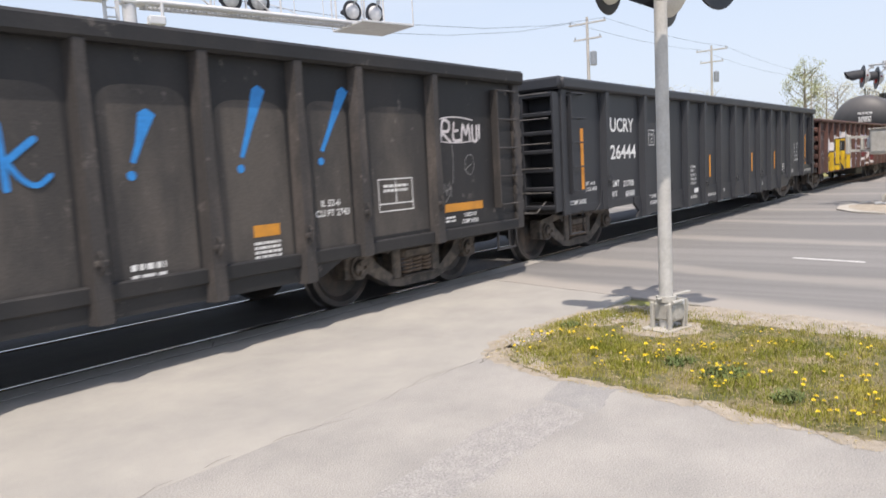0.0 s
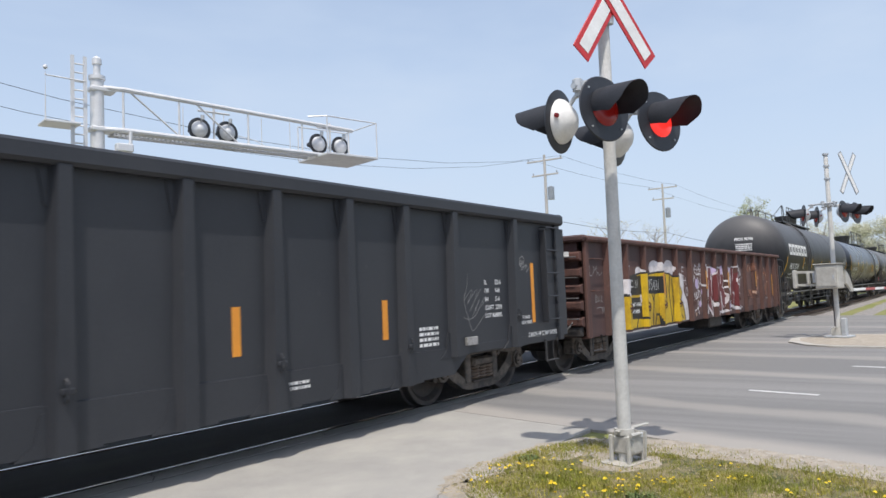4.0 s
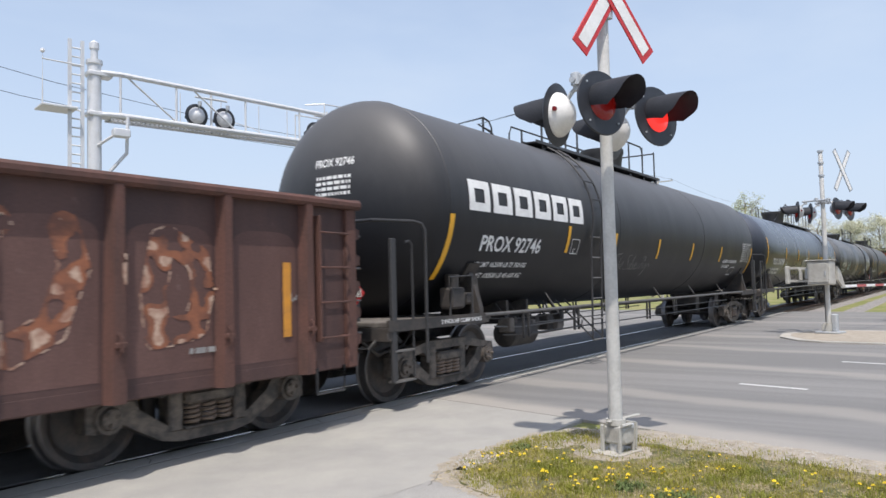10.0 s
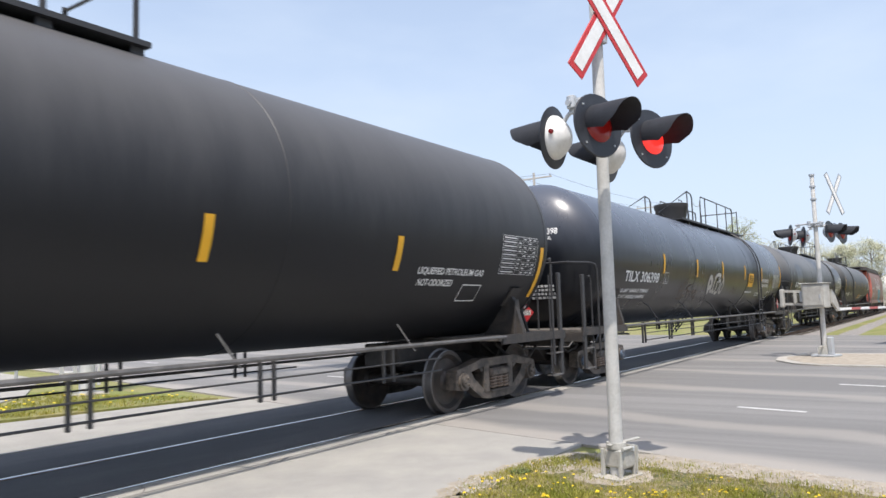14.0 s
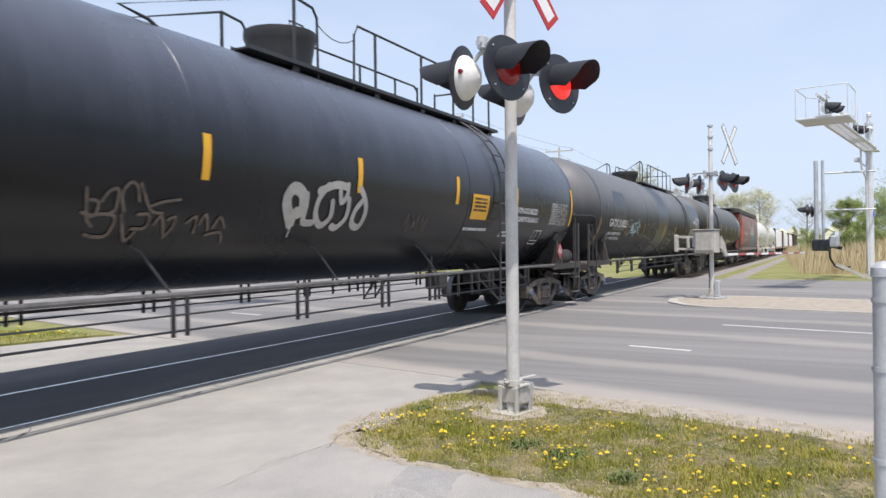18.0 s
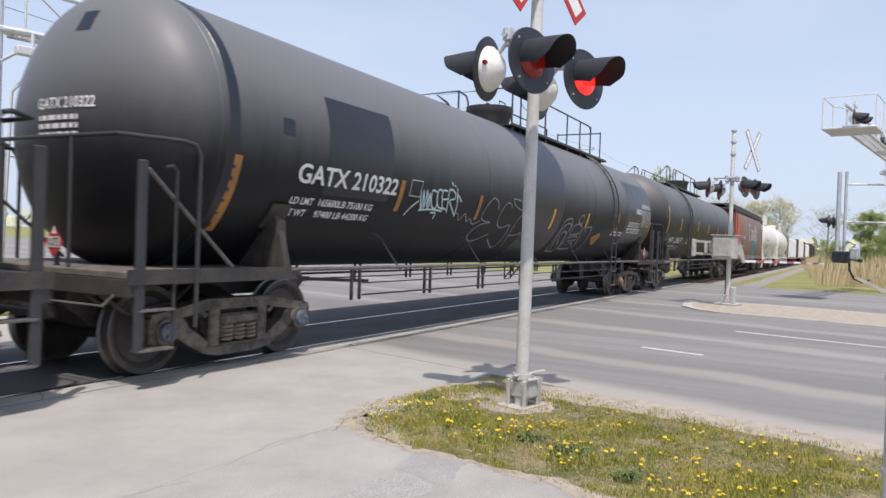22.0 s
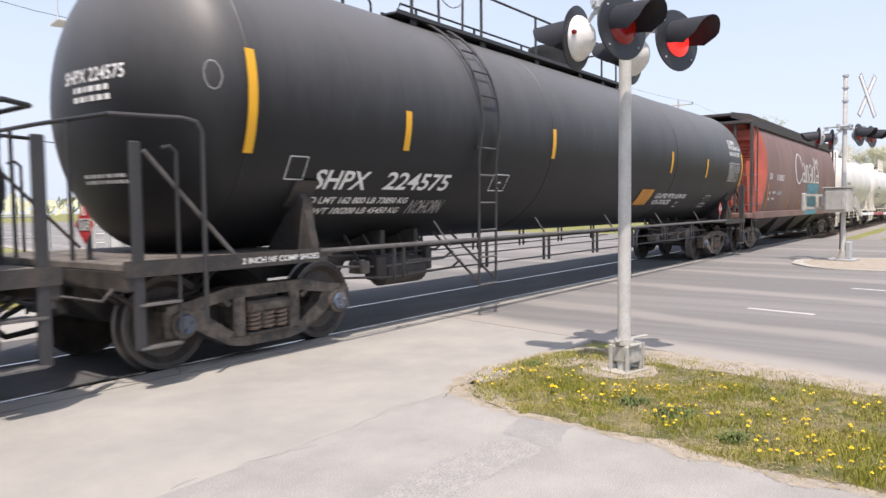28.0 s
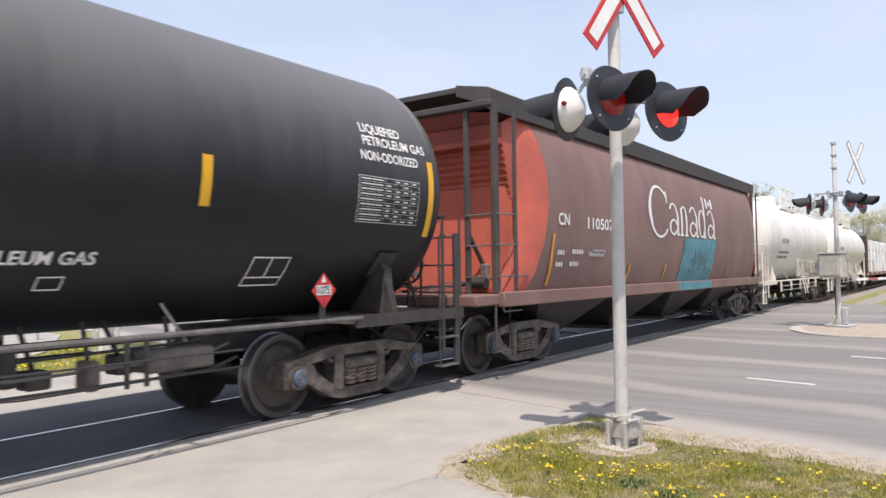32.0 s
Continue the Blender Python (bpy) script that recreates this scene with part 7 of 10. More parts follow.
def graffiti():
    """Paint laid over panels and ribs in small cells; later layers cover earlier ones."""
    step = 0.01
    xs, zs = np.arange(27.6, 44.3, step), np.arange(0.66, 2.3, step)
    X, Z = np.meshgrid(xs + step / 2, zs + step / 2, indexing="ij")

    def cloudy(f, seed):
        """Smooth noise over the whole side."""
        n = np.array([[noise.noise((x * f, z * f, seed)) for z in zs[::4]] for x in xs[::4]])
        n = np.array([np.interp(zs, zs[::4], row) for row in n])
        return np.array([np.interp(xs, xs[::4], col) for col in n.T]).T

    wob = cloudy(5, 0) * 0.022
    out = np.full(X.shape, -1)

    def ell(cx, cz, rx, rz):
        return ((X - cx) / rx) ** 2 + ((Z - cz) / rz) ** 2 < 1 + wob * 8

    def box(x0, x1, z0, z1):
        return (X > x0 + wob) & (X < x1 + wob) & (Z > z0 + wob) & (Z < z1 + wob)

    def dist(pts):
        d = np.full(X.shape, 9.0)
        for (ax, az), (bx, bz) in zip(pts, pts[1:]):
            l2 = (bx - ax) ** 2 + (bz - az) ** 2
            t = np.clip(((X - ax) * (bx - ax) + (Z - az) * (bz - az)) / l2, 0, 1)
            d = np.minimum(d, np.hypot(X - ax - t * (bx - ax), Z - az - t * (bz - az)))
        return d + wob * 0.3

    def poly(pts):
        c = np.zeros(X.shape, bool)
        j = len(pts) - 1
        for i in range(len(pts)):
            (xi, zi), (xj, zj) = pts[i], pts[j]
            if zi != zj:
                c ^= ((zi > Z) != (zj > Z)) & (X + wob < (xj - xi) * (Z - zi) / (zj - zi) + xi)
            j = i
        return c

    def put(mask, k):
        out[mask] = k

    YEL, BLK, WHT, RED, RUST, CREAM, LIL = range(7)
    # white clouds, then the yellow piece with black outlines
    put(poly([(28.6, 1.31), (28.63, 1.59), (28.75, 1.79), (28.95, 1.86), (29.13, 1.81), (29.25, 1.7), (29.44, 1.69), (29.35, 1.42), (28.95, 1.35), (28.71, 1.22), (28.54, 1.06), (28.52, 0.9), (28.72, 0.68), (28.43, 0.66), (28.43, 0.83), (28.39, 1.04), (28.49, 1.15)]), WHT)
    for cx, rx, rz in ((30.13, 0.18, 0.1), (31.12, 0.36, 0.18), (32.06, 0.34, 0.2)):
        put(ell(cx, 1.93 if rz > 0.13 else 1.86, rx, rz), WHT)
    put(ell(29.55, 1.96, 0.1, 0.11), WHT)
    put(ell(32.88, 1.58, 0.27, 0.26) | poly([(32.6, 1.65), (33.14, 1.62), (33.12, 1.42), (33.16, 1.32), (33.3, 1.2), (33.39, 1.05), (33.4, 0.9), (33.43, 0.69), (32.9, 0.69)]), WHT)
    rim = [(28.7, 1.09), (29.01, 1.3), (29.37, 1.4), (29.5, 1.71), (30.43, 1.83), (30.56, 1.71), (30.8, 1.8), (31.48, 1.84), (31.73, 1.82), (32.12, 1.79), (32.32, 1.73), (32.62, 1.74), (32.97, 1.38), (32.74, 1.04), (32.89, 1.14), (32.99, 1.1), (33.09, 0.92), (33.13, 0.7), (28.93, 0.7)]
    put(dist(rim[3:-1]) < 0.04, BLK)
    put(poly(rim), YEL)
    put(poly([(28.53, 1.05), (28.71, 1.21), (28.95, 1.34), (29.37, 1.44), (29.34, 1.37), (28.99, 1.27), (28.72, 1.13), (28.7, 1.07), (28.94, 0.73), (28.68, 0.71), (28.5, 0.95)]), BLK)
    put(box(29.47, 30.26, 1.37, 1.78) | box(30.46, 31.4, 1.38, 1.76) | box(29.47, 30.24, 0.87, 1.32), BLK)
    for line in [[(29.89, 0.69), (29.99, 0.9), (30.5, 0.87), (30.74, 1.02)], [(31.03, 1.37), (30.87, 0.73)], [(31.03, 0.72), (31.11, 0.92), (31.3, 0.91), (31.34, 0.7)], [(31.82, 1.79), (31.86, 1.44), (31.75, 1.03), (31.68, 0.7)], [(32.12, 1.78), (32.04, 1.37), (32.16, 0.69), (32.31, 1.11), (32.27, 1.69)], [(30.89, 1.38), (30.97, 1.24)], [(30.42, 1.82), (30.4, 1.41)]]:
        put(dist(line) < 0.026, BLK)
    for line in ([(32.78, 1.2), (32.76, 0.74)], [(32.77, 0.94), (32.54, 0.76)], [(32.77, 0.94), (32.97, 0.76)], [(29.35, 1.4), (29.47, 1.5), (29.46, 0.95)]):
        put(dist(line) < 0.016, BLK)
    put(dist([(30.2, 1.34), (30.22, 1.26)]) < 0.05, WHT)
    put(dist([(30.62, 1.33), (30.7, 1.26)]) < 0.05, WHT)
    put(dist([(29.2, 1.48), (29.42, 1.36), (29.46, 1.1)]) < 0.03, WHT)
    # second piece: dark red letters with white outlines
    for g in [[(34.91, 2.00), (35.22, 2.04), (35.26, 1.91), (35.31, 1.99), (35.62, 1.98), (35.65, 1.86), (35.54, 1.67), (35.54, 1.23), (35.46, 1.18), (35.56, 0.76), (35.37, 0.88), (35.20, 0.92), (35.17, 0.87), (34.78, 0.87), (34.84, 1.33), (34.89, 1.74)], [(35.73, 1.82), (35.95, 1.89), (36.02, 1.70), (35.95, 1.25), (35.90, 1.07), (35.56, 1.10), (35.54, 1.28), (35.60, 1.63)], [(35.97, 1.95), (36.20, 1.98), (36.26, 1.91), (36.52, 1.97), (36.57, 1.83), (36.72, 1.89), (36.82, 1.76), (36.73, 1.60), (36.62, 1.46), (36.78, 1.40), (36.89, 1.19), (36.84, 0.90), (36.68, 0.86), (36.52, 0.93), (36.45, 0.78), (36.21, 0.86), (36.17, 1.07), (36.08, 1.03), (36.02, 0.85), (35.88, 0.78), (35.92, 1.04), (36.01, 1.25), (36.06, 1.51), (36.17, 1.62), (36.07, 1.70), (36.03, 1.89)], [(37.10, 1.89), (37.40, 1.97), (37.49, 1.92), (37.51, 1.58), (37.43, 1.43), (37.11, 1.47), (37.08, 1.59)], [(37.10, 1.35), (37.40, 1.34), (37.49, 1.21), (37.48, 0.87), (37.23, 0.83), (37.24, 1.10)], [(37.70, 2.01), (37.91, 1.98), (37.95, 1.83), (38.16, 1.93), (38.22, 1.70), (38.16, 1.30), (38.28, 0.86), (38.03, 0.85), (37.83, 0.93), (37.74, 0.91), (37.53, 0.96), (37.56, 1.39), (37.65, 1.58)]]:
        put(poly(g), RED)
    for g in [[(34.71, 0.79), (34.77, 1.19), (34.84, 1.56), (34.88, 1.88), (34.82, 1.90)], [(34.88, 1.88), (34.90, 2.02), (35.20, 2.06)], [(35.31, 1.99), (35.62, 1.99)], [(35.10, 1.68), (35.15, 1.21)], [(35.33, 1.64), (35.19, 1.21)], [(35.57, 1.96), (35.59, 1.86), (35.54, 1.68), (35.61, 1.68), (35.73, 1.83), (35.94, 1.90), (36.02, 1.81), (36.05, 1.66)], [(35.61, 1.66), (35.55, 1.48), (35.54, 1.23)], [(35.45, 1.21), (35.58, 0.74)], [(35.95, 1.96), (36.23, 2.00), (36.55, 1.99)], [(36.63, 1.43), (36.73, 1.60), (36.80, 1.74), (36.75, 1.84), (36.58, 1.89)], [(36.73, 1.63), (36.95, 1.61)], [(36.62, 1.46), (36.74, 1.40), (36.94, 1.45)], [(36.78, 1.37), (36.89, 1.20), (36.82, 0.90), (36.66, 0.85)], [(36.24, 1.64), (36.27, 1.53), (36.23, 1.34), (36.21, 1.23)], [(36.11, 1.24), (36.24, 1.23)], [(36.06, 1.46), (36.22, 1.83)], [(35.93, 1.04), (35.88, 0.78), (35.86, 0.71)], [(36.43, 1.30), (36.44, 1.05), (36.51, 0.79)], [(37.10, 1.89), (37.21, 1.98), (37.40, 2.00), (37.47, 1.86), (37.50, 1.55), (37.60, 1.58)], [(37.26, 1.74), (37.40, 1.89)], [(37.06, 1.40), (37.36, 1.43), (37.50, 1.32), (37.46, 0.84)], [(37.01, 1.30), (37.04, 1.06)], [(37.23, 0.71), (37.25, 1.10), (37.35, 1.28)], [(37.60, 1.58), (37.60, 1.96), (37.68, 2.03), (37.94, 2.01)], [(37.49, 1.27), (37.57, 1.58)], [(37.82, 1.64), (37.91, 1.93)], [(37.94, 2.01), (38.16, 2.04)], [(38.00, 1.67), (38.17, 1.90), (38.20, 1.80), (38.12, 1.50), (38.01, 1.52), (38.00, 1.67)], [(37.79, 1.26), (37.89, 1.25), (37.79, 0.94)], [(38.16, 1.30), (38.26, 0.90), (38.36, 0.74)], [(37.22, 1.59), (37.34, 1.72), (37.37, 1.56), (37.22, 1.59)]]:
        put(dist(g) + wob < 0.02, WHT)
    for g, w in [([(34.78, 0.83), (34.98, 0.85), (35.17, 0.87)], 0.042), ([(35.20, 0.92), (35.39, 0.82), (35.55, 0.70)], 0.036), ([(35.24, 1.98), (35.24, 1.76)], 0.045), ([(35.15, 1.21), (35.17, 0.87)], 0.03), ([(35.59, 1.07), (35.70, 0.98), (35.90, 1.03)], 0.05), ([(35.92, 1.52), (35.91, 1.28)], 0.02), ([(36.23, 1.97), (36.24, 1.61)], 0.034), ([(36.53, 1.92), (36.47, 1.55)], 0.026), ([(36.43, 1.30), (36.52, 0.99), (36.63, 0.89)], 0.03), ([(36.18, 1.18), (36.21, 0.88)], 0.026), ([(35.88, 0.73), (36.08, 0.76), (36.58, 0.75), (36.83, 0.78)], 0.036), ([(37.18, 0.75), (37.50, 0.77)], 0.026), ([(37.50, 0.89), (37.83, 0.84), (38.33, 0.74)], 0.045)]:
        put(dist(g) + wob < w, WHT)
    for g in [[(38.3, 2.09), (38.5, 2.13), (38.55, 1.9), (38.68, 1.94), (38.7, 1.75)], [(38.75, 1.9), (38.93, 1.67)], [(38.25, 1.5), (38.72, 1.68), (38.56, 1.38), (38.24, 1.32), (38.62, 1.23), (38.45, 0.86)], [(38.2, 0.96), (38.78, 0.8), (38.25, 0.72)]]:
        put(dist(g) < 0.014, WHT)
    for cx, cz, rx, rz in ((34.22, 1.56, 0.13, 0.13), (34.43, 1.04, 0.1, 0.08), (35.65, 1.9, 0.09, 0.1), (36.62, 1.92, 0.13, 0.13), (37.5, 1.94, 0.08, 0.07), (38.4, 1.6, 0.07, 0.13), (37.05, 0.93, 0.13, 0.13), (37.25, 0.99, 0.06, 0.07), (38.42, 1.08, 0.07, 0.09), (34.6, 1.35, 0.05, 0.07)):
        put(ell(cx, cz, rx, rz), LIL)
    put(ell(34.06, 0.79, 0.05, 0.05), CREAM)
    # loose white lines round it
    for g in ([(34.21, 1.8), (34.58, 1.81), (34.54, 1.57), (34.69, 1.5)], [(34.31, 1.71), (34.45, 1.57), (34.29, 1.4), (34.48, 1.34), (34.53, 1.03)], [(34.27, 1.13), (34.23, 0.97), (34.3, 0.8)], [(33.96, 0.88), (34.26, 0.95)]):
        put(dist(g) < 0.02, WHT)
    for g in ([(34.24, 2.0), (34.14, 2.04), (34.06, 1.95), (34.09, 1.85), (34.2, 1.82)], [(34.07, 1.93), (34.24, 1.93)], [(34.29, 1.82), (34.28, 2.0)], [(34.41, 1.82), (34.4, 2.0)], [(34.29, 1.91), (34.41, 1.92)],
              [(34.54 + 0.09 * math.cos(k * 0.6), 1.97 + 0.11 * math.sin(k * 0.6)) for k in range(12)], [(34.48, 1.94), (34.54, 1.9), (34.6, 1.95)], [(34.51, 2.0), (34.52, 2.03)], [(34.57, 2.0), (34.58, 2.03)], [(33.97, 1.6), (34.03, 1.78), (34.1, 1.68)], [(33.98, 1.68), (34.14, 1.74)], [(35.13, 2.25), (35.03, 2.12), (35.19, 2.05), (35.02, 1.92), (35.16, 1.74)],
              [(33.62, 1.14), (34.1, 1.18), (34.3, 1.22)], [(33.8, 1.34), (33.72, 1.3), (33.8, 1.24), (33.7, 1.18)], [(33.87, 1.2), (33.88, 1.3)], [(33.94, 1.2), (33.96, 1.32), (34.02, 1.21), (34.04, 1.34)], [(34.1, 1.2), (34.12, 1.35), (34.2, 1.32), (34.12, 1.27), (34.2, 1.22)], [(34.26, 1.22), (34.28, 1.36), (34.36, 1.3), (34.28, 1.28), (34.4, 1.22)],
              [(33.2, 1.97), (33.07, 1.98), (33.06, 1.78), (33.2, 1.76)], [(33.07, 1.88), (33.17, 1.87)], [(33.18, 1.75), (33.18, 1.56)], [(33.32, 1.73), (33.32, 1.55)], [(33.18, 1.66), (33.32, 1.64)], [(33.37 + 0.07 * math.cos(k * 0.55), 1.38 + 0.1 * math.sin(k * 0.55)) for k in range(13)]):
        put(dist(g) < 0.012, WHT)
    # third piece: faded letters
    worn = cloudy(7, 3)
    for g in [[(40.49, 2.07), (39.61, 1.98), (39.52, 1.63), (39.54, 1.22), (40.59, 1.13), (40.9, 1.28), (41.08, 1.75), (40.99, 2.05)], [(41.84, 1.96), (41.75, 1.53), (41.79, 1.17), (42.17, 1.23), (42.25, 1.52), (42.2, 1.82), (41.9, 1.98)]]:
        d = dist(g)
        put((d < 0.12) & (worn > -0.12), RUST)
        put((d < 0.12) & (worn > 0.24), CREAM)
        put((d < 0.13) & (d > 0.115) & (worn < -0.2), CREAM)
    put((box(40.4, 40.55, 1.1, 1.36) | box(40.4, 40.55, 1.95, 2.12) | box(41.42, 41.5, 1.6, 1.85)) & (worn > -0.2), CREAM)
    mats = [G_YEL, G_BLK, G_WHT, G_RED, G_RUST, G_PALE, G_LIL]
    names = ["yellow fill", "black outlines", "white clouds and outlines", "dark red letters", "faded orange letters", "faded cream spots", "lilac dots"]
    prof = np.zeros(len(xs) + 1)
    ex = np.append(xs, xs[-1] + step)
    for r in ribs_c:
        dd = np.abs(ex - r)
        prof = np.maximum(prof, np.clip((0.09 - dd) / 0.032, 0, 1) * 0.108)
    heaps = []
    for k in range(7):
        # each patch of one colour is a part; specks stay together
        left = set(zip(*(a.tolist() for a in np.nonzero(out == k))))
        specks = []
        while left:
            todo, patch = [left.pop()], []
            while todo:
                c = todo.pop()
                patch.append(c)
                for d in ((c[0] + 1, c[1]), (c[0] - 1, c[1]), (c[0], c[1] + 1), (c[0], c[1] - 1)):
                    if d in left:
                        left.remove(d)
                        todo.append(d)
            if len(patch) > 70:
                heaps.append((k, patch, ""))
            else:
                specks += patch
        if specks:
            heaps.append((k, specks, "stuff"))
    for k, cells, kind in heaps:
        v, f, idx = [], [], {}
        for i, j in sorted(cells):
            q = []
            for a, b in ((i, j), (i + 1, j), (i + 1, j + 1), (i, j + 1)):
                if (a, b) not in idx:
                    idx[a, b] = len(v)
                    v.append((ex[a] - CC, -1.507 - prof[a], 0.66 + b * step))
                q.append(idx[a, b])
            f.append(q)
        me = bpy.data.meshes.new("graffiti_paint" if not kind else "paint_specks")
        me.from_pydata(v, [], f)
        me.materials.append(mats[k])
        tagged(part("graffiti_paint" if not kind else "paint_specks", me, None, car_c, names[k]), kind=kind)


graffiti()
m = Pieces()
PT = flat(CC, 0.012)
for g in ([(38.3, 2.15), (38.31, 1.96)], [(38.29, 2.14), (38.4, 2.13), (38.44, 2.06), (38.4, 1.98), (38.31, 1.95)], [(38.48, 2.08), (38.6, 2.05)], [(38.54, 2.06), (38.55, 1.9)], [(38.6, 1.84), (38.6, 2.0), (38.67, 1.98), (38.67, 1.92), (38.61, 1.91), (38.69, 1.8)], [(38.72, 1.75), (38.72, 1.93), (38.82, 1.74), (38.82, 1.92)], [(37.04, 2.1), (37.13, 2.04), (37.15, 2.16), (37.25, 2.06), (37.3, 2.12)]):
    stroke(m, g, 0.022, PT)
part("tag", m, G_WHT, car_c, "thin white sprayed letters")
P = flat(CC, 0.008)
m = Pieces()
for g in ([(29.76, 1.66), (29.7, 1.69), (29.65, 1.63), (29.66, 1.56), (29.72, 1.53), (29.78, 1.56)], [(29.91, 1.53), (29.92, 1.68), (30.01, 1.53), (30.03, 1.69)],
          [(30.6, 1.46), (30.6, 1.69)], [(30.68, 1.66), (30.74, 1.68), (30.77, 1.63), (30.72, 1.58), (30.78, 1.53), (30.73, 1.47), (30.67, 1.49)], [(30.92, 1.69), (30.84, 1.68), (30.83, 1.6), (30.9, 1.58), (30.92, 1.51), (30.86, 1.46), (30.82, 1.48)], [(31.06, 1.46), (31.06, 1.68), (30.98, 1.54), (31.1, 1.54)], [(31.15, 1.66), (31.21, 1.67), (31.22, 1.6), (31.17, 1.57), (31.23, 1.52), (31.19, 1.46), (31.14, 1.48)], [(31.32, 1.46), (31.32, 1.68)]):
    stroke(m, g, 0.014, P)
lay(m, "LD LMT 197000", 29.52, 1.14, 0.075, P, 0.68)
lay(m, "LT WT 66000", 29.52, 1.0, 0.075, P, 0.56)
part("stencil", m, M_LETTER, car_c, "hand-lettered white number on black boxes")
m = Pieces()
lay(m, "20", 28.7, 1.5, 0.16, P, 0.2)
part("black_numeral", m, G_BLK, car_c)
m = Pieces()
stroke(m, [(27.66, 1.96), (27.66, 1.78), (27.75, 1.78)], 0.012, P)
stroke(m, [(27.82, 1.8), (27.84, 1.96), (27.9, 1.86), (27.97, 1.98), (28.0, 1.82)], 0.012, P)
for g in ([(27.95, 1.78), (28.02, 1.84), (28.1, 1.78), (28.2, 1.84)], [(27.86, 1.28), (27.86, 1.42), (27.92, 1.38), (27.87, 1.35), (27.93, 1.31), (27.86, 1.28)], [(27.96, 1.4), (27.97, 1.31), (28.02, 1.31), (28.03, 1.4)], [(28.1, 1.28), (28.11, 1.4), (28.17, 1.37), (28.11, 1.34), (28.18, 1.28)], [(28.14, 1.06), (28.15, 1.18), (28.19, 1.1), (28.23, 1.2), (28.25, 1.08)], [(27.9, 1.17), (28.05, 1.19), (28.2, 1.16)]):
    stroke(m, rounded(g, 3), 0.01, P)
scribble(m, 43.2, 1.35, 0.2, 0.15, P, 24, 0.012, 5)
bars(m, 42.1, 0.98, 0.3, 0.05, 1, P, 1)
part("tag", m, M_LETDIM, car_c, "pale scrawled tags")
for X, z0, z1 in ((28.57, 1.62, 2.1), (31.42, 1.34, 1.83), (34.74, 1.42, 1.89), (36.94, 1.41, 1.87), (40.34, 1.41, 1.89), (43.25, 1.05, 1.8)):
    orange(car_c, X, z0, z1, 0.105, flat(CC, 0.114 if X in ribs_c else 0.012), M_ORANGED)
part("end_placard", Mesh().box(-8.49, -8.475, -1.3, -0.8, 2.12, 2.22), M_LETTER, car_c, "white placard on the end")

# ---- tank cars ----
TR, TZ = 1.58, 2.67  # radius and axis height of the tank being built


def round_side(c0, lift=0.008):
    def place(X, z):
        r = TR + lift
        return (X - c0, -math.sqrt(max(r * r - (z - TZ) ** 2, 0.0)), z)
    return place


def head_side(c0, xs, depth, e=-1, lift=0.008):
    """On the domed end: first coordinate is y to the near side."""
    def place(y, z):
        q = 1 - (y / TR) ** 2 - ((z - TZ) / TR) ** 2
        return (xs - c0 + e * (depth * math.sqrt(max(q, 0.0)) + lift), -y, z)
    return place


def placard(car, X, z, place, size=0.2):
    """Red diamond with number."""
    d = Mesh()
    v = [place(X, z)] + [place(X + size * a, z + size * 1.06 * b) for a, b in ((0, -1), (1, 0), (0, 1), (-1, 0))]
    d.add(v, [(0, 1, 2), (0, 2, 3), (0, 3, 4), (0, 4, 1)])
    p = part("placard", d, M_RED, car, "red diamond placard")
    w = Mesh()
    g = [place(X + a, z + b) for a, b in ((-size * 0.6, -0.05), (size * 0.6, -0.05), (size * 0.6, 0.055), (-size * 0.6, 0.055))]
    w.add([Vector(q) + (Vector((-0.006, -0.006, 0))) for q in g], [(0, 1, 2, 3)])
    part("placard_panel", w, M_LETTER, p)
    t = Mesh()
    lay(t, "1075", X - size * 0.5, z - 0.038, 0.085, lambda a, b: tuple(Vector(place(a, b)) + Vector((-0.009, -0.009, 0))), size * 1.0)
    part("placard_number", t, M_BLACKP, p)
    t = Mesh()
    lay(t, "2", X - 0.018, z - size * 0.85, 0.05, lambda a, b: tuple(Vector(place(a, b)) + Vector((-0.009, -0.009, 0))), 0.036)
    part("placard_class", t, M_BLACKP, p)
    w = Mesh()
    w.add([Vector(place(X + a, z + b)) + Vector((-0.006, -0.006, 0)) for a, b in ((-0.035, 0.085), (0.035, 0.085), (0.0, 0.165))], [(0, 1, 2)])
    part("placard_flame", w, M_LETTER, p)


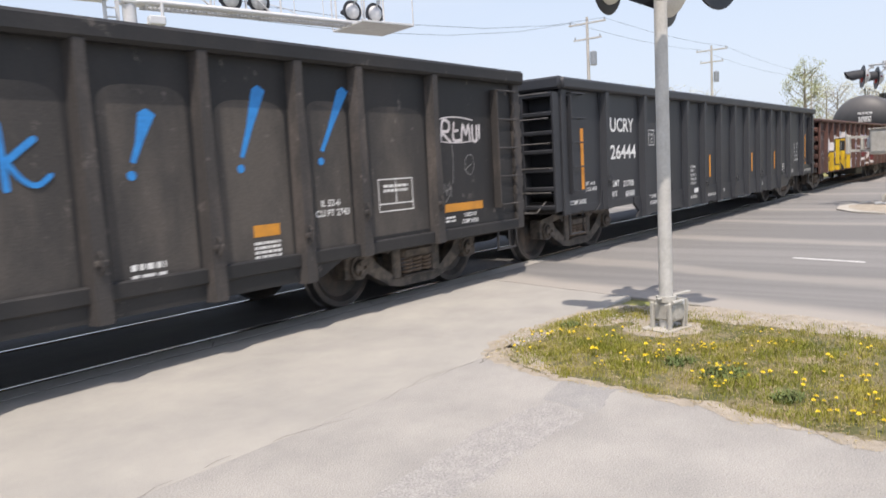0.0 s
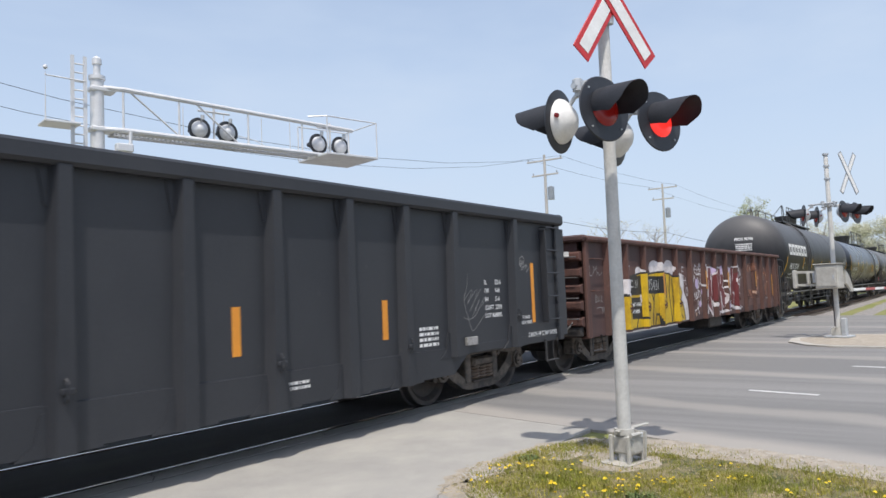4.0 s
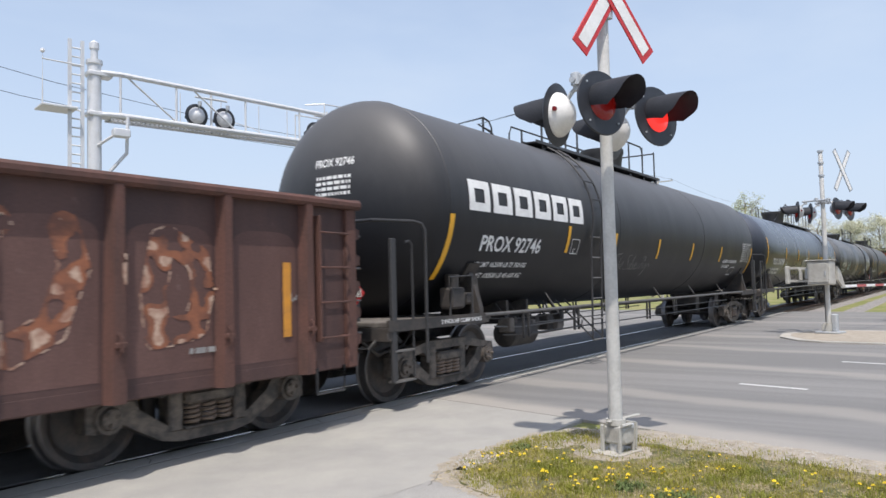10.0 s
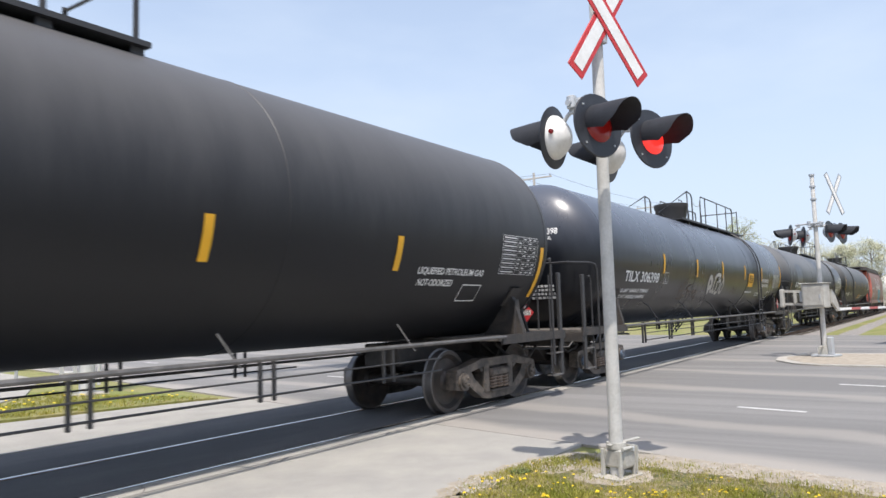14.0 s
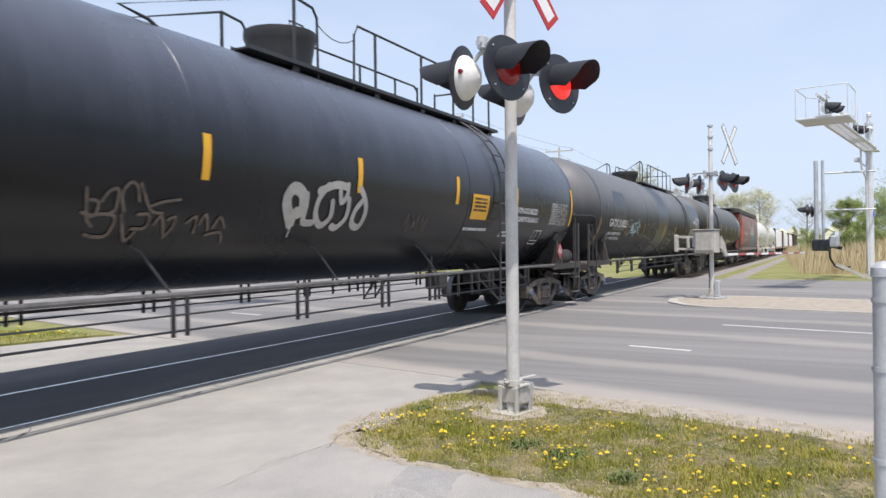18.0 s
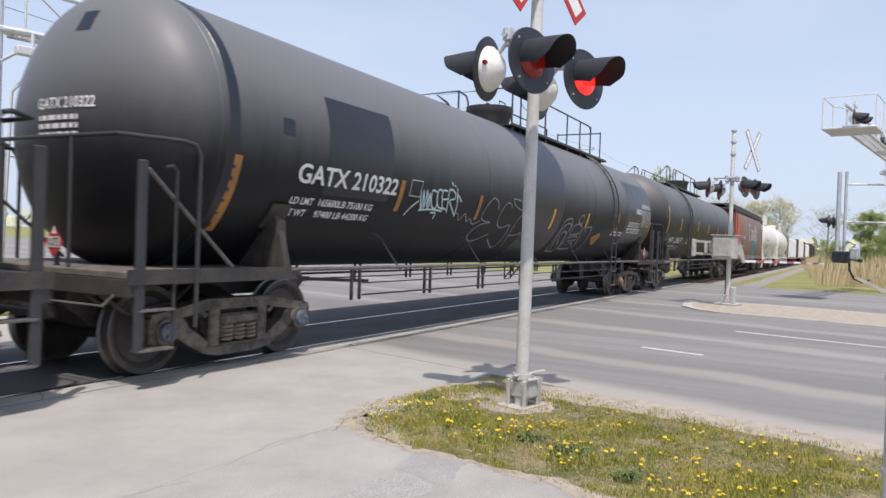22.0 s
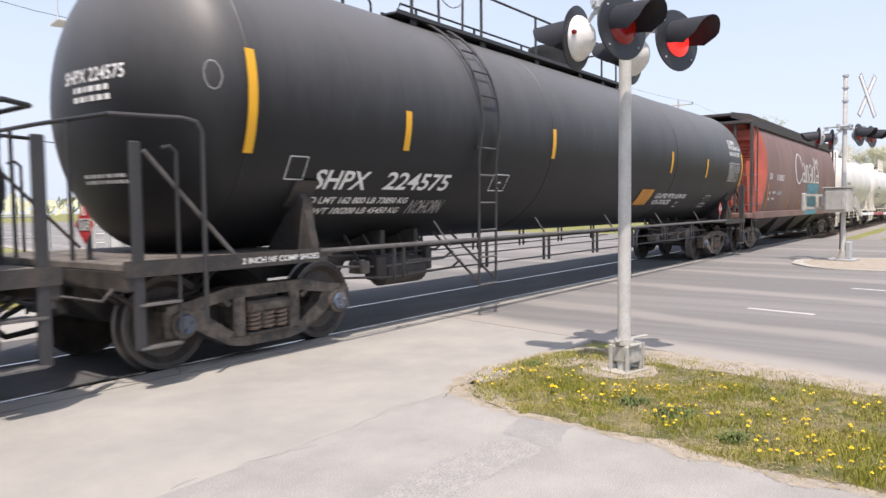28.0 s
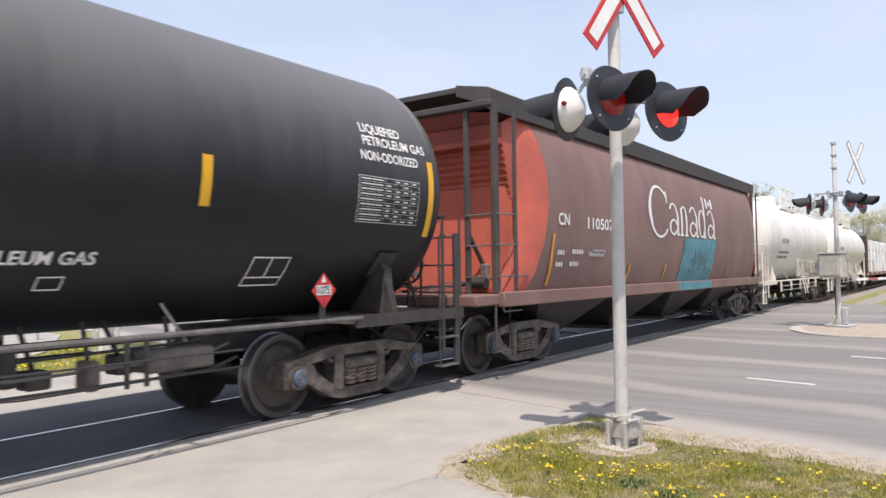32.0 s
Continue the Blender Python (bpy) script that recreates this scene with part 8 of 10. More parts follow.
def tank_car(name, label, c0, s0, s1, axles, paint, walk_x, hatch_x, ladder_x, stripes, cap="cap", full=True, spin=True, tail=(0.75, 0.65), rails=None, bright=(), dress=True, stripe_mat=None, tub=None, rods=False, trim=None, posts_at=(), gap=1.93):
    car = car_thing(name, label, c0, "tank car")
    pipe, worn, platf, saddle = (trim, trim, trim, trim) if trim else (M_PIPE, M_PIPEG, M_PLATF, M_STEELD)
    a, b = s0 - c0, s1 - c0
    dep = 0.80
    prof = []
    n = 12
    for i in range(n + 1):
        t = i / n * math.pi / 2
        prof.append((a - dep * math.cos(t), TR * math.sin(t) if i else 0.001))
    k = int((b - a) / 2.0)
    prof += [(a + (b - a) * i / k, TR) for i in range(1, k)]
    for i in range(n, -1, -1):
        t = i / n * math.pi / 2
        prof.append((b + dep * math.cos(t), TR * math.sin(t) if i else 0.001))
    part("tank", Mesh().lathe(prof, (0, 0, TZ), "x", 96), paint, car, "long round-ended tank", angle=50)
    for X in (a, b, a + (b - a) * 0.34, a + (b - a) * 0.68):
        part("weld_seam", Mesh().lathe([(X - 0.02, TR - 0.002), (X - 0.012, TR + 0.006), (X + 0.012, TR + 0.006), (X + 0.02, TR - 0.002)], (0, 0, TZ), "x", 72), paint, car)
    for e, x, ax in ((-1, a, (axles[0] + axles[1]) / 2 - c0), (1, b, (axles[2] + axles[3]) / 2 - c0)):
        o = (axles[0] if e < 0 else axles[3]) - c0
        end = o + e * tail[0 if e < 0 else 1]
        lo, hi = sorted((end, ax - e * 0.9))
        part("draft_sill", Mesh().cbox(min(end, ax - e * 1.6), max(end, ax - e * 1.6), -0.33, 0.33, 0.72, 1.05, 0.02), M_STEELD, car)
        lo, hi = sorted((end, ax - e * 0.6))
        part("end_platform", Mesh().cbox(lo, hi, -1.46, 1.46, 1.03, 1.1, 0.01), platf, car, "worn steel end platform")
        part("side_channel", Mesh().box(lo, ax + 0.5 if e < 0 else hi, -1.48, -1.44, 0.98, 1.12) if e < 0 else Mesh().box(ax - 0.5, hi, -1.48, -1.44, 0.98, 1.12), saddle, car)
        part("end_beam", Mesh().cbox(min(end, end - e * 0.1), max(end, end - e * 0.1), -1.46, 1.46, 0.86, 1.04, 0.015), M_STEELD, car)
        coupler(car, end, e)
        part("draft_gear", Mesh().prism([(end - e * 0.06, 1.0), (end - e * 0.06, 0.72), (end - e * 0.35, 0.5), (ax + e * 0.5, 0.46), (ax + e * 0.4, 1.0)], "y", -0.5, 0.5), M_STEELD, car, "dark draft gear")
        for y in (-0.95, -0.72):
            part("brake_pipe", Mesh().tube([(end - e * 0.1, y, 0.86), (end - e * 0.4, y, 0.66), (ax + e * 0.75, y + 0.1, 0.72), (ax + e * 0.4, y + 0.15, 0.95)], 0.025, 6), M_STEELD, car)
        # saddle and bolster under the tank
        sx = ax + (0.34 if e < 0 else 0.2)
        for s in (-1, 1):
            sad = [(s * 0.75, 1.1), (s * 1.46, 1.1), (s * 1.46, 1.18), (s * 1.34, 1.6), (s * 1.27, 1.74), (s * 1.2, 1.68), (s * 0.95, 1.34)]
            sd = part("saddle", Mesh().prism(sad, "x", sx - 0.05, sx + 0.05), saddle, car, "plate saddle under the tank")
            part("saddle_pad", Mesh().rings([[(sx + dx, s * math.sqrt((TR + q) ** 2 - (z - TZ) ** 2), z) for z in (1.56, 1.7, 1.84)] for dx, q in ((-0.16, 0.001), (-0.16, 0.03), (0.16, 0.03), (0.16, 0.001))], caps=False, closed=False), saddle, sd)
            part("saddle_flange", Mesh().prism([(sx - 0.13, 1.1), (sx + 0.13, 1.1), (sx + 0.06, 1.66), (sx - 0.06, 1.66)], "y", min(s * 1.34, s * 1.36), max(s * 1.34, s * 1.36)), saddle, sd)
        # end handrail
        zr = 2.36
        hx = o + (0.02 if e < 0 else 0.17)
        rl = [(hx, -1.48, 0.55), (hx, -1.48, zr - 0.12), (hx + e * 0.04, -1.46, zr - 0.03), (hx + e * 0.14, -1.4, zr), (end - e * 0.06, -1.2, zr), (end - e * 0.02, 0, zr), (end - e * 0.06, 1.2, zr), (hx + e * 0.14, 1.4, zr), (hx, 1.48, zr - 0.12), (hx, 1.48, 0.55)]
        part("end_handrail", Mesh().tube(rl, 0.022, 8), pipe, car, "bent pipe handrail round the end")
        for y in (-0.55, 0.55):
            part("rail_stanchion", Mesh().tube([(end - e * 0.04, y, 1.05), (end - e * 0.03, y, zr)], 0.02, 6), pipe, car)
        for s in (-1, 1):
            part("corner_post", Mesh().cbox(min(end - e * 0.08, end - e * 0.18), max(end - e * 0.08, end - e * 0.18), min(s * 1.42, s * 1.47), max(s * 1.42, s * 1.47), 0.36, 2.12, 0.01), pipe, car, "flat corner post")
            p2 = end - e * 0.52
            part("grab_post", Mesh().tube([(p2, s * 1.45, 0.4), (p2, s * 1.45, 2.05), (p2 + e * 0.06, s * 1.45, 2.1), (p2 + e * 0.14, s * 1.45, 2.08)], 0.017, 6), pipe, car)
            for z in (0.37, 0.74):
                part("step", Mesh().cbox(min(end - e * 0.12, p2), max(end - e * 0.12, p2), min(s * 1.36, s * 1.48), max(s * 1.36, s * 1.48), z - 0.012, z + 0.012, 0.003), worn, car)
        if e > 0 and full:
            wx = end - 0.14
            hw = part("hand_wheel", Mesh().tube([(wx, -0.6 + 0.29 * math.cos(k * math.tau / 24), 1.73 + 0.29 * math.sin(k * math.tau / 24)) for k in range(25)], 0.018, 6), pipe, car, "spoked hand-brake wheel")
            for k in range(6):
                q = k * math.tau / 6
                part("spoke", Mesh().bar((wx, -0.6, 1.73), (wx, -0.6 + 0.28 * math.cos(q), 1.73 + 0.28 * math.sin(q)), 0.03, 0.014), pipe, hw)
            part("brake_gear_box", Mesh().cbox(wx - 0.34, wx - 0.05, -0.8, -0.4, 1.5, 1.88, 0.06).cbox(wx - 0.3, wx - 0.1, -0.72, -0.5, 1.85, 1.97, 0.03), pipe, car, "hand-brake gear housing")
            for y in (-0.78, -0.42):
                part("gear_leg", Mesh().bar((wx - 0.2, y, 1.55), (wx - 0.2 + (0.14 if y < -0.6 else 0.0), y * 1.1, 1.08), 0.05, 0.03), pipe, car)
        truck(car, ax, cap=cap, spin=spin, full=full, rust="cap_rust" if stripe_mat and ax > 0 else None)
    # side handrails with hangers, and the lower double-post rail
    r0, r1 = (axles[0] + axles[1]) / 2 - c0 + 0.4, (axles[2] + axles[3]) / 2 - c0 - 0.4
    if dress:
        for s in (-1, 1):
            y = s * 1.47
            part("side_handrail", Mesh().tube([(r0, y, 1.09), (r1, y, 1.09)], 0.026, 8), worn if s < 0 else pipe, car, "long pipe handrail")
            for z, r in ((0.88, 0.011), (0.72, 0.013)):
                part("low_rail", Mesh().tube([(r0 + 1.6, y - s * 0.1, z), (r1 - 1.6, y - s * 0.1, z)], r, 6), pipe, car)
            x = r0 + 2.4
            while x < r1 - 0.6:
                if rods:
                    part("rail_hanger", Mesh().tube([(x - 0.3, s * 1.13, 1.58), (x - 0.2, s * 1.22, 1.5), (x, y, 1.03)], 0.015, 6), pipe, car)
                else:
                    part("rail_hanger", Mesh().bar((x - 0.15, s * 1.31, 1.36), (x, y, 1.02), 0.055, 0.016), worn if s < 0 else pipe, car)
                x += 2.76
            posts = [q - c0 for q in posts_at]
            x = r0 + 1.37
            while x < r1 - 1.2:
                if all(abs(x - q) > 0.3 for q in posts):
                    posts.append(x)
                    if gap > 1:
                        posts.append(x + 0.18)
                x += gap
            for x in posts:
                part("rail_post", Mesh().cbox(x - 0.017, x + 0.017, y - s * 0.12 - 0.02, y - s * 0.12 + 0.02, 0.66, 1.07, 0.004), pipe, car)
        if tub:
            tx, tr = r0 + tub[0], tub[1]
            part("brake_reservoir", Mesh().lathe([(-0.48, 0.001), (-0.46, tr * 0.55), (-0.4, tr), (0.4, tr), (0.46, tr * 0.55), (0.48, 0.001)], (tx, -0.8, 0.9 - tr), "x", 18), M_STEELD, car)
            for dx in (-0.36, 0.34):
                part("reservoir_bracket", Mesh().box(tx + dx - 0.04, tx + dx + 0.04, -0.85, 0.5, 0.87, 1.25), M_STEELD, car)
        part("brake_cylinder", Mesh().lathe([(-0.3, 0.001), (-0.3, 0.13), (0.2, 0.13), (0.34, 0.04), (0.5, 0.03), (0.5, 0.001)], (r0 + 0.9, -0.6, 0.9), "x", 14), M_STEELD, car)
        part("brake_lever", Mesh().bar((r0 + 0.2, -0.5, 0.95), (r0 + 3.2, -0.35, 0.8), 0.04, 0.05), M_STEELD, car)
        part("brake_pipe", Mesh().tube([(r0 - 0.5, 0.3, 0.9), (r1 + 0.5, 0.3, 0.9)], 0.02, 6), M_STEELD, car)
    # ladder down the side at mid-car
    if ladder_x:
        for s in (-1, 1):
            lx = ladder_x - c0
            for dx in (-0.22, 0.22):
                pts = [(lx + dx, s * (TR + 0.07) * math.cos(t), TZ + (TR + 0.07) * math.sin(t)) for t in [radians(72 - 6 * i) for i in range(13)]]
                pts += [(lx + dx, s * 1.585, 2.2), (lx + dx, s * 1.56, 0.45)]
                part("ladder_stile", Mesh().tube(pts, 0.021, 6), pipe, car, "ladder stile curved over the tank")
            for t in [radians(66 - 13 * i) for i in range(5)]:
                yy, zz = s * (TR + 0.07) * math.cos(t), TZ + (TR + 0.07) * math.sin(t)
                part("rung", Mesh().tube([(lx - 0.22, yy, zz), (lx + 0.22, yy, zz)], 0.013, 6), pipe, car)
            for z in (2.36, 1.98, 1.6, 1.22, 0.84, 0.46):
                part("rung", Mesh().tube([(lx - 0.22, s * 1.575, z), (lx + 0.22, s * 1.575, z)], 0.014, 6), worn, car)
            part("ladder_brace", Mesh().bar((lx - 0.22, s * 1.55, 0.5), (lx - 0.4, s * 0.9, 1.2), 0.03, 0.03).bar((lx + 0.22, s * 1.55, 0.5), (lx - 0.0, s * 0.9, 1.2), 0.03, 0.03), pipe, car)
    # top walkway, railing and valve housing
    if walk_x:
        w0, w1 = walk_x[0] - c0, walk_x[1] - c0
        zw = TZ + math.sqrt(TR * TR - 0.33) + 0.05
        for y in (-0.62, 0.62):
            part("walkway", Mesh().prism([(y - 0.15, zw - 0.025), (y + 0.15, zw - 0.025), (y + 0.15, zw + 0.03), (y + 0.135, zw + 0.03), (y + 0.135, zw), (y - 0.135, zw), (y - 0.135, zw + 0.03), (y - 0.15, zw + 0.03)], "x", w0, w1), pipe, car, "narrow top walkway")
        g0, p0, p1, p2 = (q - c0 for q in rails[0])
        posts, zt = [q - c0 for q in rails[1]], rails[2]
        for y in (-0.66, 0.66):
            zs = TZ + math.sqrt(TR * TR - y * y)
            for q in [p0] + posts[1:]:
                part("railing_post", Mesh().cbox(q - 0.028, q + 0.028, y - 0.012, y + 0.012, zs - 0.06, zt, 0.004), pipe, car, "flat railing post")
                part("post_foot", Mesh().prism([(q - 0.09, zs - 0.1), (q + 0.09, zs - 0.1), (q + 0.06, zs + 0.1), (q - 0.06, zs + 0.1)], "y", y - 0.03, y - 0.012), pipe, car)
            part("grab_rail", Mesh().tube([(g0 + 0.5, y, zs - 0.02), (g0 + 0.38, y, zs + 0.04), (g0, y, zs + 0.1), (p0, y, zt), (p1 - 0.12, y, zt - 0.04), (p1 - 0.02, y, zt - 0.16), (p1, y, zs)], 0.021, 6), pipe, car, "sloping grab rail bent down at its end")
            part("top_rail", Mesh().tube([(p2, y, zs), (p2 + 0.02, y, zt - 0.16), (p2 + 0.12, y, zt), (posts[-2] - 0.12, y, zt), (posts[-2], y, zt - 0.1), (posts[-2], y, zs)], 0.021, 6), pipe, car, "bent pipe railing")
        part("cross_rail", Mesh().tube([(posts[-1], -0.66, zt - 0.04), (posts[-1], 0.66, zt - 0.04)], 0.02, 6), pipe, car)
        part("safety_chain", Mesh().tube([(p1 + (p2 - p1) * q, -0.66, zt - 0.25 - 0.5 * q * (1 - q)) for q in (0, 0.2, 0.4, 0.6, 0.8, 1)], 0.008, 5), worn, car, "slack chain across the gap")
        hx = hatch_x - c0
        up = 0.28 if TR > 1.55 else 0.18 if c0 < 80 else 0.0
        h = part("valve_housing", Mesh().lathe([(4.0, 0.42), (4.2, 0.45), (4.34 + up, 0.5), (4.4 + up, 0.53), (4.5 + up, 0.53), (4.52 + up, 0.4), (4.53 + up, 0.001)], (hx, 0, 0), "z", 28), pipe, car, "round valve housing with lid")
        part("lid_handle", Mesh().tube([(hx - 0.15, -0.3, 4.5 + up), (hx - 0.15, -0.3, 4.62 + up), (hx + 0.15, -0.3, 4.62 + up), (hx + 0.15, -0.3, 4.5 + up)], 0.016, 6), pipe, h)
    R = round_side(c0)
    for X, z0, z1, lean in stripes:
        orange(car, X, z0, z1, 0.11, R, M_ORANGE if X in bright else stripe_mat, lean)
    return car


def table(m, X, z, w, h, P):
    """A printed inspection table: frame, columns and rows of dashes."""
    m = m.small if isinstance(m, Pieces) else m
    frame_box(m, X, X + w, z, z + h, 0.006, P)
    for i in range(1, 9):
        stroke(m, [(X, z + h * i / 9), (X + w, z + h * i / 9)], 0.003, P)
    for k in (0.42, 0.57, 0.71, 0.85):
        stroke(m, [(X + w * k, z), (X + w * k, z + h)], 0.003, P)
    for i in range(9):
        rect(m, X + w * 0.03, X + w * 0.38, z + h * (i + 0.38) / 9, z + h * (i + 0.62) / 9, P, 1)
        for k in (0.44, 0.59, 0.73, 0.87):
            if (i * 7 + int(k * 100)) % 4:
                rect(m, X + w * k, X + w * (k + 0.07), z + h * (i + 0.36) / 9, z + h * (i + 0.64) / 9, P, 1)


# car D
CD = 54.98
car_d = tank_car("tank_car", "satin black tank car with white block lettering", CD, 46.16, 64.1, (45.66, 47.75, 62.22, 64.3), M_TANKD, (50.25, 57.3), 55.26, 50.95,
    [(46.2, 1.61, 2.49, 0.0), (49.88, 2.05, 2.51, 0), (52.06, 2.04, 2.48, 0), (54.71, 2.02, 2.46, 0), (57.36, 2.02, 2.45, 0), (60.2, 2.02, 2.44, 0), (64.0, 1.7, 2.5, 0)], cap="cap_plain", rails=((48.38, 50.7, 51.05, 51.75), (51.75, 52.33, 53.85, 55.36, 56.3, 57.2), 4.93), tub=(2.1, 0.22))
P = round_side(CD, 0.011)
m = Pieces()
# big maker's mark: plain white blocks with slots
z0, z1 = 2.57, 3.01
x = 46.6
for i in range(6):
    w, t, mm = 0.56, 0.15, m.fresh()
    rect(mm, x, x + t, z0, z1, P, 5)
    rect(mm, x + t, x + w, z1 - t * 0.8, z1, P, 2, 3)
    rect(mm, x + w - t, x + w, z0, z1 - t * 0.8, P, 5)
    rect(mm, x + t, x + w - t, z0, z0 + t * 0.8, P, 2, 2)
    x += 0.65
lay(m, "PROX 92746", 47.03, 2.02, 0.22, P, 1.85)
lay(m, "LD LMT 162500 LB 73 700 KG", 47.03, 1.79, 0.07, P, 1.58, 0.12)
lay(m, "LT WT 100500 LB 45 600 KG", 47.03, 1.63, 0.07, P, 1.58, 0.12)
frame_box(m, 50.04, 50.34, 2.04, 2.29, 0.012, P)
lay(m, "C", 50.14, 2.05, 0.08, P)
lay(m, "LIQUEFIED PETROLEUM GAS", 60.68, 2.0, 0.085, P, 1.6)
lay(m, "NOT-ODORIZED", 60.74, 1.85, 0.085, P, 0.82)
frame_box(m, 61.85, 62.35, 1.65, 1.87, 0.014, P)
table(m, 62.7, 2.05, 1.12, 0.58, P)
part("lettering", m, M_LETTER, car_d, "white lettering and block mark")
Hd = head_side(CD, 46.16, 0.8)
m = Pieces()
lay(m, "PROX 92746", -0.18, 3.2, 0.11, Hd, 0.68)
bars(m, -0.14, 3.02, 0.6, 0.045, 4, Hd, 32)
part("end_lettering", m, M_LETTER, car_d)
placard(car_d, 0.88, 1.46, lambda y, z: (45.0 - CD, -y, z), 0.15)
part("placard_post", Mesh().bar((45.04 - CD, -0.88, 1.08), (45.04 - CD, -0.88, 1.45), 0.05, 0.012), M_PIPE, car_d)
m = Pieces()
for g in ([(52.02, 2.02), (52.2, 2.06), (52.45, 2.1)], [(52.24, 2.07), (52.2, 1.9), (52.12, 1.74)], [(52.46, 2.04), (52.4, 1.76), (52.47, 1.88), (52.53, 1.76)], [(52.58, 1.83), (52.68, 1.87), (52.62, 1.93), (52.56, 1.82), (52.7, 1.78)],
          [(53.02, 2.06), (52.9, 2.06), (52.88, 1.96), (52.98, 1.88), (52.9, 1.76), (52.82, 1.79)], [(53.06, 1.9), (53.07, 1.78), (53.13, 1.8)], [(53.14, 1.8), (53.24, 2.08), (53.18, 1.8), (53.28, 1.79)], [(53.28, 1.9), (53.33, 1.79), (53.4, 1.92), (53.44, 1.82), (53.5, 1.9), (53.44, 1.79), (53.58, 1.8), (53.64, 1.9)],
          [(53.76, 1.78), (53.8, 2.06), (53.92, 2.0), (53.82, 1.92), (53.94, 1.79)], [(53.98, 1.9), (54.0, 1.79), (54.06, 1.9), (54.1, 1.72), (54.04, 1.66), (54.14, 1.84), (54.22, 1.9), (54.3, 1.84)]):
    stroke(m, rounded([(a + 0.13, b) for a, b in g], 4), 0.009, P)
part("tag", m, M_LETDIM, car_d, "faint chalk scrawl")
m = Pieces()
lay(m, "2 INCH HF COMP SHOES", 46.0, 1.02, 0.055, lambda X, z: (X - CD, -1.485, z), 1.0)
m.items.append(m.small)
m.small = Mesh()
tagged(part("channel_print", m, M_LETTER, car_d, "row of small white print"), kind="stuff")
# brake valve on the front corner
bv = part("brake_valve", Mesh().cbox(46.35 - CD, 46.7 - CD, -1.42, -1.2, 1.2, 1.5, 0.03).cbox(46.73 - CD, 46.95 - CD, -1.4, -1.2, 1.25, 1.42, 0.03).lathe([(-0.12, 0.001), (-0.12, 0.1), (0.1, 0.1), (0.1, 0.001)], (46.53 - CD, -1.3, 1.58), "z", 14), M_STEELD, car_d, "brake control valve")
part("valve_guard", Mesh().tube([(46.25 - CD, -1.46, 1.1), (46.25 - CD, -1.46, 1.64), (46.8 - CD, -1.46, 1.66), (46.8 - CD, -1.46, 1.1)], 0.018, 6), M_PIPE, bv)

# car E
TR, TZ = 1.53, 2.58
CE = 76.15
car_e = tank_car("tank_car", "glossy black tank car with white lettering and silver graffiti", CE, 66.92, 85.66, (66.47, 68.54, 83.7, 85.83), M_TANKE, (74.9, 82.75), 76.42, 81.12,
    [(66.94, 2.04, 3.0, 0), (70.57, 2.25, 2.71, 0), (73.43, 2.23, 2.7, 0), (76.2, 2.27, 2.74, 0), (79.18, 2.26, 2.73, 0), (81.92, 2.26, 2.73, 0), (85.58, 2.02, 2.92, 0)], cap="cap", rails=((73.1, 75.92, 76.45, 77.35), (77.35, 77.97, 79.5, 80.78, 81.7, 82.5), 4.98), rods=True, posts_at=(78.45, 78.64, 78.78, 79.51, 80.06, 80.36))
P = round_side(CE, 0.011)
m = Pieces()
lay(m, "TILX 306398", 68.04, 2.03, 0.22, P, 2.22)
lay(m, "LD LMT 163000LB 73900KG", 68.0, 1.8, 0.075, P, 1.78, 0.1)
lay(m, "LT WT 100000LB 45400KG", 68.0, 1.67, 0.075, P, 1.7, 0.1)
frame_box(m, 70.66, 70.97, 2.02, 2.27, 0.012, P)
lay(m, "C", 70.76, 2.05, 0.085, P)
lay(m, "NON-ODORIZED", 82.0, 2.22, 0.115, P, 1.18)
lay(m, "LIQUEFIED PETROLEUM GAS", 81.98, 2.05, 0.1, P, 1.32)
table(m, 84.08, 2.04, 1.16, 0.48, P)
frame_box(m, 83.33, 83.8, 1.59, 1.88, 0.014, P, [[(83.56, 1.66), (83.56, 1.88)], [(83.33, 1.66), (83.8, 1.66)]])
bars(m, 79.7, 1.83, 1.0, 0.05, 1, P, 41)
bars(m, 81.4, 1.8, 0.6, 0.04, 2, P, 42)
part("lettering", m, M_LETTER, car_e, "white lettering and table")
Hd = head_side(CE, 66.92, 0.8)
m = Pieces()
lay(m, "TILX 306398", 0.05, 2.97, 0.12, Hd, 0.74)
lay(m, "CAPY 33690 US GAL", 0.06, 2.86, 0.065, Hd, 0.62)
lay(m, "CAPY 127531 L", 0.07, 2.76, 0.065, Hd, 0.48)
bars(m, 0.18, 1.92, 0.48, 0.045, 4, Hd, 43)
part("end_lettering", m, M_LETTER, car_e)
placard(car_e, 0.12, 1.43, lambda y, z: (66.05 - CE, -y, z), 0.19)
part("placard_post", Mesh().bar((66.08 - CE, -0.12, 1.08), (66.08 - CE, -0.12, 1.4), 0.05, 0.012), M_PIPE, car_e)
